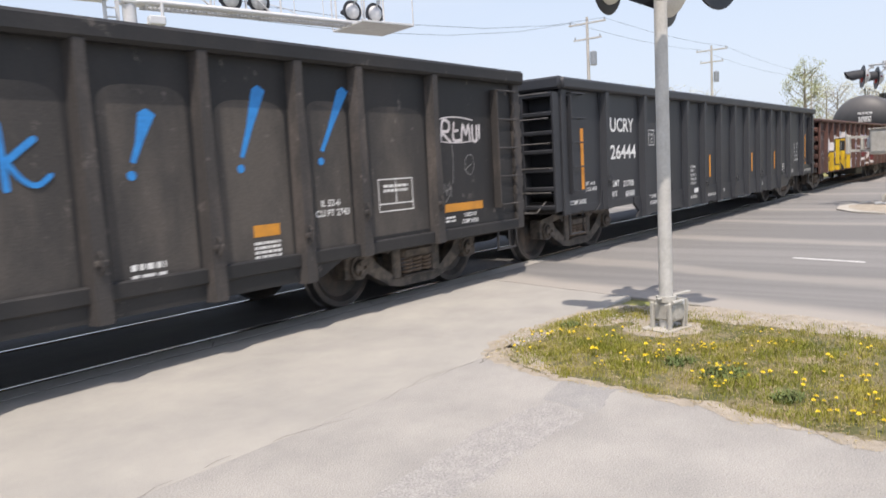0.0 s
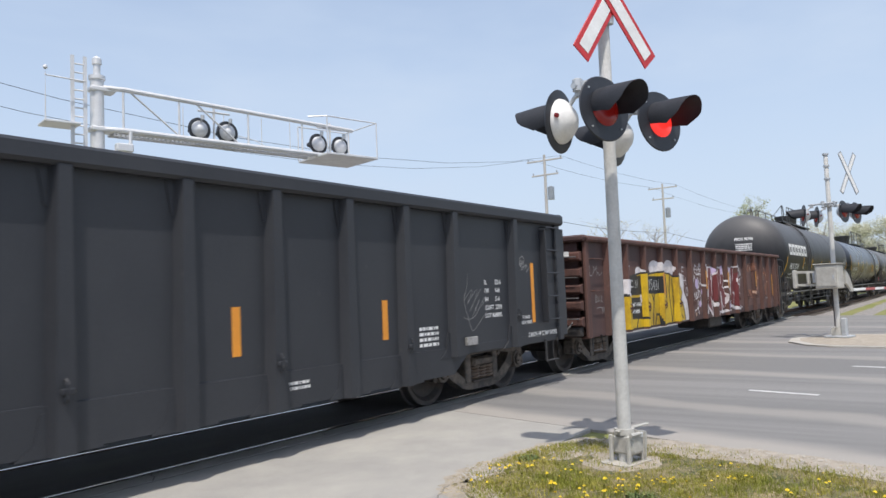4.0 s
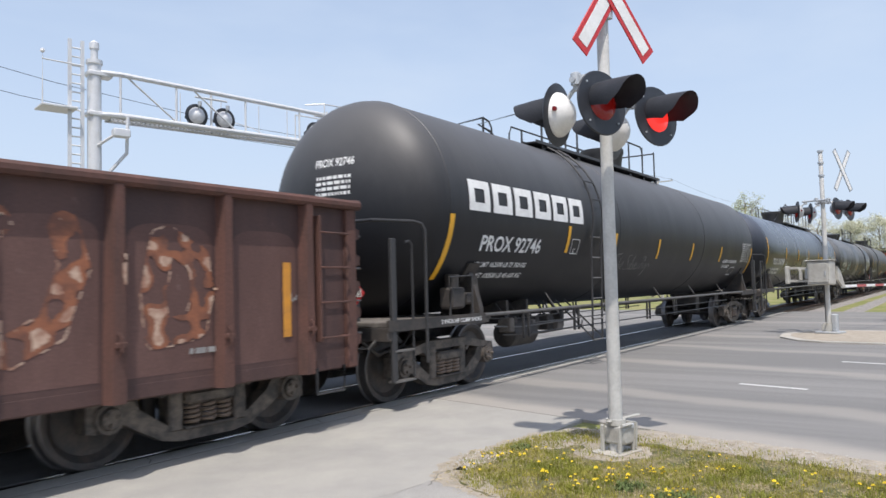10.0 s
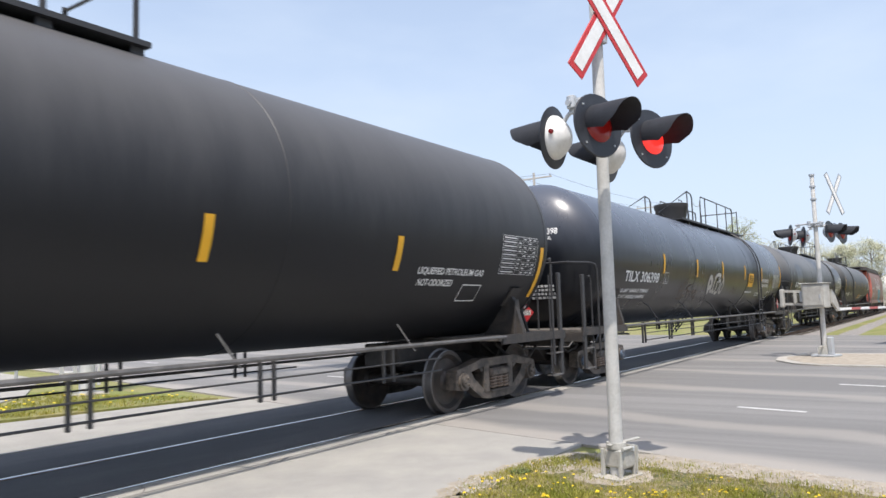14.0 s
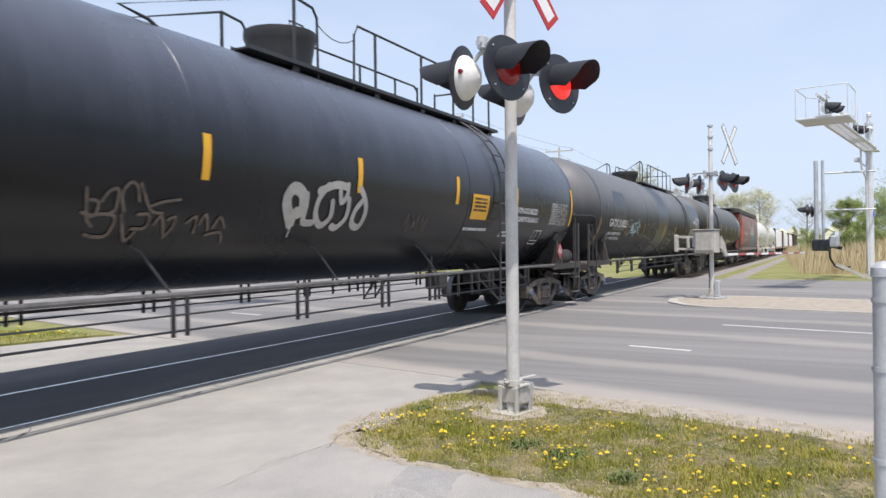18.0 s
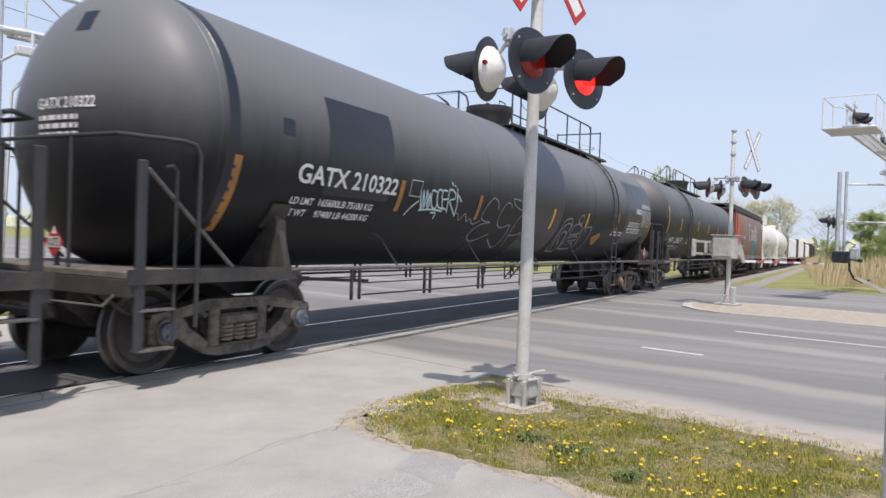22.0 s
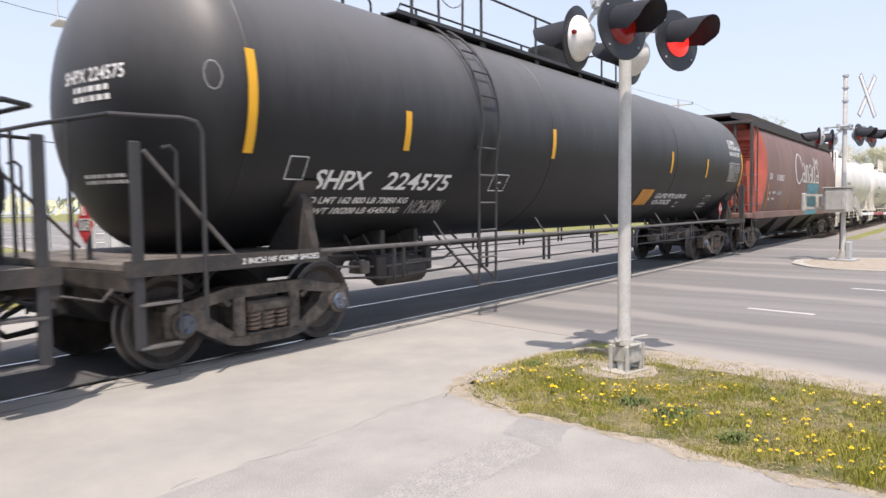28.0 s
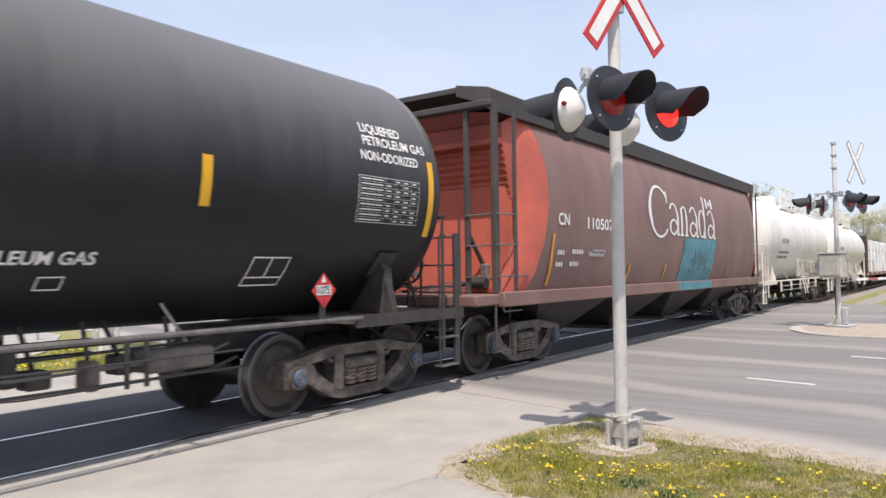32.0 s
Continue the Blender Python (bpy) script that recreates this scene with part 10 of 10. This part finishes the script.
part("body", Mesh().rings([[(x - e * bow(z), y, z) for y, z in full_o] for x, e in ((h0 + 0.14, 1), (h0 + 3.5, 0), (h0 + 7, 0), (h0 + 10.5, 0), (h1 + 0.1, 0))]), M_HOP, car_h, "curved brown side sheets", angle=40)
for e, x in ((-1, h0), (1, h1 + 0.06)):
    red = Mesh().rings([[(x - e * 0.136 + e * bow(z) + e * d, y * k, z if z < 4.1 else z - 0.02) for y, z in full_o] for d, k in ((0.0, 0.999), (0.22, 0.975), (0.42, 0.92), (0.6, 0.84))])
    part("end_sheet", red, M_HOPRED, car_h, "red curved end sheet", angle=40)
    part("slope_sheet", Mesh().prism([(x + e * 0.4, 4.1), (x + e * 0.85, 3.9), (x + e * 0.85, 3.6), (x + e * 0.5, 2.4), (x - e * 0.1, 1.3), (x - e * 0.5, 1.3)], "y", -1.3, 1.3), M_HOPRED, car_h, "red sloping end")
    for k in range(15):
        z = 2.02 + 0.105 * k
        xo = slope_x(z)
        part("end_rib", Mesh().prism([(x + e * (xo - 0.03), z - 0.05), (x + e * (xo + 0.035), z - 0.012), (x + e * (xo + 0.045), z + 0.012), (x + e * (xo - 0.01), z + 0.05)], "y", -1.29, 1.29), M_HOPRED, car_h, "pressed corrugation")
    part("end_ledge", Mesh().cbox(min(x + e * 0.84, x + e * 1.0), max(x + e * 0.84, x + e * 1.0), -1.3, 1.3, 3.56, 3.66, 0.015), M_HOPRED, car_h, "folded ledge over the sloping end")
    # openings are not cut: thin black ovals stand for their shade
    for yc, w in ((-0.12, 0.3), (0.75, 0.2)):
        o = tailed(yc, w)
        part("opening_shade", Mesh().rings([[(x + e * (slope_x(z) + dx), y, z) for y, z in o] for dx in (-0.02, 0.012)]), M_CAVSHADE, car_h, "black oval plate for the shade inside an opening of the sloping end")
    end = x + e * (1.95 if e < 0 else 1.0)
    po = 1.28 if e < 0 else 0.5
    part("end_platform", Mesh().cbox(min(x, end), max(x, end), -1.48, 1.48, 1.1, 1.26, 0.02), M_HOP, car_h)
    for y in (-1.42, -0.92, 0.92, 1.42):
        w = 0.055 if abs(y) > 1 else 0.038
        part("end_post", Mesh().cbox(x + e * po - w, x + e * po + w, y - 0.04, y + 0.04, 1.24, 4.1, 0.01), M_HOPDK, car_h, "upright end post")
    for y in (-0.92, 0.92):
        part("post_brace", Mesh().bar((x + e * po, y, 2.2), (x + e * 0.5, y, 1.28), 0.05, 0.05), M_HOPDK, car_h)
    part("end_header", Mesh().cbox(min(x + e * (po - 0.1), x + e * (po + 0.1)), max(x + e * (po - 0.1), x + e * (po + 0.1)), -1.42, 1.42, 4.06, 4.16, 0.015), M_HOPDK, car_h)
    for s in (-1, 1):
        part("ladder_stile", Mesh().cbox(x + e * 0.82 - 0.032, x + e * 0.82 + 0.032, s * 1.49 - 0.018, s * 1.49 + 0.018, 1.3, 4.05, 0.004), M_HOPDK, car_h)
        for z, xa in ((1.53, 0.45), (2.0, 0.74), (2.46, 0.74)):
            part("rung", Mesh().tube([(x + e * xa, s * 1.49, z), (x + e * (po + 0.04), s * 1.48, z - 0.01), (x + e * (po + 0.05), s * 0.92, z - 0.02)], 0.014, 6), M_PIPEG, car_h)
        part("stirrup_step", Mesh().tube([(x + e * 0.66, s * 1.49, 1.12), (x + e * 0.68, s * 1.49, 1.0), (x + e * 1.2, s * 1.49, 1.0), (x + e * 1.24, s * 1.49, 1.14)], 0.016, 6), M_PIPEG, car_h)
        part("sill_step", Mesh().tube([(x + e * (po + 0.12), s * 1.47, 1.1), (x + e * (po + 0.12), s * 1.47, 0.42), (x + e * (po - 0.28), s * 1.47, 0.42), (x + e * (po - 0.28), s * 1.47, 1.1)], 0.02, 6), M_HOPDK, car_h)
        part("corner_plate", Mesh().cbox(min(x + e * 0.3, x - e * 0.06), max(x + e * 0.3, x - e * 0.06), s * 1.26 - 0.015, s * 1.26 + 0.015, 1.56, 1.76, 0.006), M_HOPDK, car_h, "small dark plate")
    for z in (1.7, 2.1):
        part("end_rail", Mesh().tube([(end - e * 0.03, -1.2, z), (end - e * 0.03, 1.2, z)], 0.016, 6), M_HOPDK, car_h)
    for y in (-1.2, -0.5, 0.5, 1.2):
        part("rail_post", Mesh().tube([(end - e * 0.03, y, 1.2), (end - e * 0.03, y, 2.36)], 0.02, 6), M_HOPDK, car_h)
    coupler(car_h, end - e * 0.1, e)
    part("air_cylinder", Mesh().lathe([(-0.3, 0.001), (-0.28, 0.17), (0.28, 0.17), (0.3, 0.001)], (x + e * 0.75, 0.55, 1.5), "y", 14), M_HOPDK, car_h)
    part("control_valve", Mesh().cbox(x + e * 0.9 - 0.12, x + e * 0.9 + 0.12, -1.1, -0.86, 1.27, 1.52, 0.03).cbox(x + e * 0.9 - 0.06, x + e * 0.9 + 0.06, -1.05, -0.92, 1.5, 1.72, 0.02), M_PLATF, car_h, "grimy cast brake valve")
    part("valve_flange", Mesh().lathe([(-0.14, 0.001), (-0.14, 0.08), (0.1, 0.08), (0.1, 0.001)], (x + e * 1.12, -1.0, 1.42), "y", 12), M_STEELD, car_h)
    for i in range(5):
        q = 0.1 * i
        part("brake_pipe", Mesh().tube([(x + e * (0.9 + 0.05 * i), -0.98 + q * 0.4, 1.5 - q * 0.3), (x + e * (1.2 + q), -0.8 + q, 1.34 + 0.05 * (i % 3)), (x + e * (1.45 + q), -0.5 + q, 1.3 + 0.07 * (i % 2)), (x + e * 1.6, 0.1 + q, 1.32 + 0.06 * i)], 0.013, 5), (M_PIPEG, M_STEELD, M_PLATF)[i % 3], car_h)
for s in (-1, 1):
    part("side_sill", Mesh().cbox(h0 - 1.3, h1 + 0.8, min(s * 1.44, s * 1.56), max(s * 1.44, s * 1.56), 1.07, 1.29, 0.015), M_HOP, car_h, "brown side sill")
    part("roof_eave", Mesh().prism([(s * 1.4, 4.0), (s * 1.42, 4.31), (s * 1.38, 4.34), (s * 0.8, 4.45), (s * 0.8, 4.28), (s * 1.24, 4.12)], "x", h0 - 1.36, h1 + 0.95), M_HOPDK, car_h, "dark overhanging roof edge")
part("roof_walk", Mesh().box(h0 - 1.36, h1 + 0.95, -0.8, 0.8, 4.34, 4.42), M_HOPDK, car_h, "dark roof walkway")
for k in range(8):
    x = h0 + 1.0 + k * (h1 - h0 - 2.0) / 7
    part("roof_hatch", Mesh().cbox(x - 0.6, x + 0.6, -0.35, 0.35, 4.42, 4.47, 0.02), M_HOPDK, car_h)
for k in range(4):
    x = h0 + 1.9 + k * (h1 - h0 - 3.8) / 3
    part("outlet_hopper", Mesh().rings([[(x - 1.65, -1.3, 1.15), (x + 1.65, -1.3, 1.15), (x + 1.65, 1.3, 1.15), (x - 1.65, 1.3, 1.15)], [(x - 0.4, -0.5, 0.36), (x + 0.4, -0.5, 0.36), (x + 0.4, 0.5, 0.36), (x - 0.4, 0.5, 0.36)]]), M_STEELD, car_h, "dark funnel outlet")
    part("outlet_gate", Mesh().cbox(x - 0.5, x + 0.5, -0.62, 0.62, 0.28, 0.37, 0.015), M_STEELD, car_h)
    part("gate_shaft", Mesh().tube([(x + 0.2, -1.1, 0.42), (x + 0.2, 1.1, 0.42)], 0.025, 6), M_PIPEG, car_h)
part("centre_sill", Mesh().cbox(h0 - 1.3, h1 + 1.0, -0.28, 0.28, 0.85, 1.1, 0.02), M_STEELD, car_h)
for x in (130.87 - CH, 144.69 - CH):
    truck(car_h, x)


def hop_side(X, z, lift=0.006):
    z = min(max(z, 1.28), 4.35)
    for (ya, za), (yb, zb) in zip(outl, outl[1:]):
        if za <= z <= zb:
            t = (z - za) / (zb - za)
            return (X - CH, ya + (yb - ya) * t - lift, z)
    return (X - CH, -0.6, z)


HB = lambda X, z: hop_side(X, z, 0.012)


def pen_arc(m, cx, cz, rx, rz, a0, a1, thin, thick, place):
    """A curved pen line on an ellipse, thin at its top and foot and thick at its sides."""
    m, n, v = own(m), 26, []
    for i in range(n + 1):
        a = radians(a0 + (a1 - a0) * i / n)
        w = thin + (thick - thin) * abs(math.cos(a)) ** 1.5
        for k in (-0.5, 0.5):
            v.append(place(cx + (rx + k * w) * math.cos(a), cz + (rz + k * thin) * math.sin(a)))
    m.add(v, [(2 * i, 2 * i + 1, 2 * i + 3, 2 * i + 2) for i in range(n)])


def wordmark(m, place):
    """The large serif word on the side, letter by letter."""
    pen_arc(m, 136.13, 2.87, 0.63, 0.56, 38, 318, 0.055, 0.17, place)
    rect(own(m), 136.58, 136.66, 3.08, 3.36, place)
    for x0 in (136.74, 138.22, 139.74):
        w = 0.66
        rect(own(m), x0 + w - 0.14, x0 + w - 0.02, 2.42, 2.92, place)
        rect(own(m), x0 + w - 0.14, x0 + w + 0.06, 2.37, 2.43, place)
        pen_arc(m, x0 + w * 0.44, 2.9, w * 0.36, 0.2, 0, 160, 0.05, 0.11, place)
        pen_arc(m, x0 + w * 0.42, 2.56, w * 0.36, 0.165, 20, 340, 0.05, 0.12, place)
    for x in (137.56, 137.92):
        rect(own(m), x, x + 0.12, 2.42, 3.04 if x < 137.6 else 2.9, place)
        rect(own(m), x - 0.06, x + 0.18, 2.37, 2.42, place)
    pen_arc(m, 137.8, 2.88, 0.18, 0.19, 0, 150, 0.05, 0.11, place)
    rect(own(m), 139.42, 139.54, 2.4, 3.44, place)
    rect(own(m), 139.34, 139.6, 2.37, 2.42, place)
    pen_arc(m, 139.24, 2.73, 0.24, 0.34, 35, 325, 0.05, 0.13, place)
    rect(own(m), 139.7, 139.84, 3.16, 3.42, place, 2)
    rect(own(m), 140.16, 140.3, 3.16, 3.42, place, 2)
    leaf = [(0, -0.1), (0.04, -0.04), (0.1, -0.03), (0.07, 0.03), (0.03, 0.03), (0, 0.12), (-0.03, 0.03), (-0.07, 0.03), (-0.1, -0.03), (-0.04, -0.04)]
    own(m).add([place(140.0, 3.29)] + [place(140.0 + u, 3.29 + v) for u, v in leaf], [(0, k + 1, (k + 1) % 10 + 1) for k in range(10)])


m = Pieces()
wordmark(m, HB)
lay(m, "CN", 131.15, 2.36, 0.2, HB, 0.42)
lay(m, "110507", 132.3, 2.34, 0.2, HB, 1.15)
for X, w, z in ((131.15, 0.32, 1.86), (131.7, 0.5, 1.88), (131.1, 0.3, 1.66), (131.62, 0.36, 1.67)):
    for i in range(int(w / 0.09)):
        rect(m.small, X + 0.09 * i, X + 0.09 * i + 0.05, z, z + 0.075, HB, 1)
m.items.append(m.small)
m.small = Mesh()
part("lettering", m, M_LETTER, car_h, "white lettering on the brown side")
m = Mesh()
rect(m, 132.35, 133.05, 1.84, 1.93, HB, 1)
rect(m, 132.5, 133.1, 1.9, 1.97, HB, 1)
part("paint_patch", m, M_LETDIM, car_h, "faint pale overpainted patch")
m = Mesh()
lo, hi, n, v = 137.45, 140.1, 14, []
for j in range(n + 1):
    z = 1.285 + 1.06 * j / n
    for i in range(13):
        wv = 0.07 * noise.noise((j * 0.9, i, 0))
        zz = z + (0.1 * noise.noise((i * 1.7, 3, 0)) if j == n else 0)
        v.append(HB(lo + 0.42 * j / n + (hi - lo) * i / 12 + wv, zz))
m.add(v, [(j * 13 + i, j * 13 + i + 1, (j + 1) * 13 + i + 1, (j + 1) * 13 + i) for j in range(n) for i in range(12)])
m.add([(X - CH, -1.563, z) for X, z in ((137.4, 1.1), (138.6, 1.08), (140.05, 1.09), (140.12, 1.27), (138.7, 1.27), (137.45, 1.27))], [(0, 1, 4, 5), (1, 2, 3, 4)])
part("graffiti_paint", m, G_TEAL, car_h, "teal sprayed patch")
m = Mesh()
HC = lambda X, z: hop_side(X, z, 0.017)
scribble(m, 138.4, 1.55, 1.3, 0.5, HC, 113, 0.025, 8)
for i in range(9):
    stroke(m, [(137.7 + 0.27 * i, 1.36 + 0.1 * (i % 3)), (137.78 + 0.27 * i, 1.5 + 0.2 * (i % 2)), (137.86 + 0.28 * i, 2.2)], 0.014, HC)
part("graffiti_line", m, G_DIM, car_h)
for X, z0, z1 in ((130.86, 1.35, 2.2), (134.25, 1.38, 1.7), (136.4, 1.38, 1.7), (141.7, 1.38, 1.7)):
    orange(car_h, X, z0, z1, 0.09, HC, M_ORANGED, 0.12)

# ---- cars further back ----
M_TRIMW = mat("cream_rail_paint", (0.74, 0.71, 0.64), 0.5, 0, (0.58, 0.53, 0.45), 3, 40, 0.04, amount=0.7, tint=0.06)


def far_tank(c0, half, plat):
    car = tank_car("tank_car", "white tank car with a pale top platform", c0, c0 - half + 1.1, c0 + half - 1.1, (c0 - half + 0.75, c0 - half + 2.81, c0 + half - 2.81, c0 + half - 0.75), M_TANKW, None, 0, None, [], full=True, spin=True, trim=M_TRIMW)
    p = plat - c0
    part("top_platform", Mesh().cbox(p - 1.6, p + 1.6, -1.0, 1.0, 3.98, 4.1, 0.02), M_TRIMW, car)
    for x in (-1.55, -0.8, 0, 0.8, 1.55):
        for y in (-0.95, 0.95):
            part("rail_post", Mesh().tube([(p + x, y, 4.05), (p + x, y, 4.85)], 0.035, 6), M_TRIMW, car)
    for y in (-0.95, 0.95):
        for z in (4.45, 4.85):
            part("platform_rail", Mesh().tube([(p - 1.55, y, z), (p + 1.55, y, z)], 0.03, 6), M_TRIMW, car)
    part("dome", Mesh().lathe([(4.0, 0.5), (4.55, 0.5), (4.65, 0.35), (4.65, 0.001)], (p, 0, 0), "z", 20), M_TANKW, car)
    v = part("valve", Mesh().lathe([(3.9, 0.22), (4.3, 0.22), (4.32, 0.3), (4.42, 0.3), (4.44, 0.001)], (p + 5.2, 0, 0), "z", 14), M_STEELD, car, "dark valve on the tank's top")
    part("valve_wheel", Mesh().tube([(p + 5.2 + 0.28 * math.cos(k * math.tau / 12), 0.28 * math.sin(k * math.tau / 12), 4.52) for k in range(13)], 0.025, 5).tube([(p + 5.2, 0, 4.4), (p + 5.2, 0, 4.54)], 0.04, 6), M_STEELD, v)
    m = Mesh()
    bars(m, c0 - half + 2.9, 2.5, 1.3, 0.16, 1, round_side(c0, 0.011), int(c0))
    bars(m, c0 - half + 2.6, 2.1, 1.8, 0.1, 2, round_side(c0, 0.011), int(c0) + 1)
    part("lettering", m, M_LETDIM, car, "faint illegible lettering")
    part("ladder", Mesh().bar((p - 0.25, -1.6, 0.5), (p - 0.25, -1.0, 4.0), 0.05, 0.03).bar((p + 0.25, -1.6, 0.5), (p + 0.25, -1.0, 4.0), 0.05, 0.03), M_TRIMW, car)


far_tank(153.9, 7.4, 154.0)
far_tank(169.5, 7.7, 172.6)


def box_car(c0, half, paint, label, top):
    car = car_thing("box_car", label, c0, "box car")
    part("body", Mesh().cbox(-half, half, -1.52, 1.52, 1.05, top, 0.05), paint, car)
    n = int(half * 2 / 1.0)
    for i in range(n + 1):
        x = -half + 2 * half * i / n
        part("rib", Mesh().cbox(x - 0.06, x + 0.06, -1.6, -1.51, 1.1, top - 0.1, 0.01), paint, car)
    part("roof", Mesh().prism([(-1.56, top), (1.56, top), (0, top + 0.2)], "x", -half - 0.05, half + 0.05), paint, car)
    part("door", Mesh().cbox(-1.5, 1.5, -1.64, -1.6, 1.15, top - 0.15, 0.01), paint, car)
    part("under_sill", Mesh().cbox(-half + 0.2, half - 0.2, -1.3, 1.3, 0.8, 1.06, 0.02), M_STEELD, car)
    for x in (-half + 1.9, half - 1.9):
        truck(car, x, full=False, spin=False)
    for e in (-1, 1):
        coupler(car, e * half, e)


M_BOXG = mat("pale_wrapping", (0.80, 0.80, 0.80), 0.5, 0.0, (0.66, 0.66, 0.67), 0.8, 20, 0.1, stretch=(1, 1, 0.6), amount=0.8)


def lumber_car(c0, half, seed):
    """Flat car with brown bulkheads and stacks of pale wrapped bundles between posts."""
    car = car_thing("flat_car", "brown bulkhead flat car loaded with pale wrapped bundles", c0, "flat car")
    rnd = random.Random(seed)
    part("deck", Mesh().cbox(-half, half, -1.5, 1.5, 0.92, 1.12, 0.02), M_GONCR, car, "brown deck")
    part("centre_sill", Mesh().cbox(-half, half, -0.35, 0.35, 0.7, 0.93, 0.02), M_STEELD, car)
    for e in (-1, 1):
        part("bulkhead", Mesh().cbox(min(e * half, e * (half - 0.9)), max(e * half, e * (half - 0.9)), -1.5, 1.5, 1.12, 3.7, 0.04), M_GONC, car, "tall brown bulkhead")
    n = int((half - 1.1) * 2 / 2.5)
    step = (half - 1.1) * 2 / n
    for i in range(n):
        x = -half + 1.1 + step * i
        z = 1.14
        for _ in range(3):
            h = 0.76 + 0.08 * rnd.random()
            part("package", Mesh().cbox(x + 0.04, x + step - 0.04, -1.36 + 0.05 * rnd.random(), 1.36, z, z + h - 0.04, 0.03), M_BOXG, car, "pale wrapped package")
            z += h
        part("stake", Mesh().cbox(x - 0.04, x + 0.04, -1.46, -1.38, 1.12, 3.3, 0.01), M_BOXG, car)
    for i in range(int(half * 2 / 1.6)):
        x = -half + 0.3 + 1.6 * i
        part("reflector", Mesh().box(x, x + 0.5, -1.512, -1.502, 0.94, 1.1), M_RED if i % 2 else M_LETTER, car)
    for x in (-half + 1.9, half - 1.9):
        truck(car, x, full=False, spin=False)
    for e in (-1, 1):
        coupler(car, e * half, e)


lumber_car(189.3, 11.2, 1)
lumber_car(212.8, 11.2, 2)
lumber_car(236.3, 11.2, 3)
box_car(256.4, 7.2, M_GONC, "dark oxide-brown box car", 3.8)
box_car(272.4, 7.2, M_GONB, "charcoal grey box car", 3.7)


# ---- what moves ----
def motions():
    for car, c0 in CARS:
        walk(car, [(t, pose(c0 - x, TRACK_Y, 0)) for t, x in SHIFT])
    for ax, x, spin in AXLES:
        if not spin:
            continue
        rows = []
        for k in range(193):
            t = k / 6
            rows.append((t, pose(x, 0, RW) @ Matrix.Rotation(-shift(t) / RW, 4, "Y")))
        walk(ax, rows)


motions()
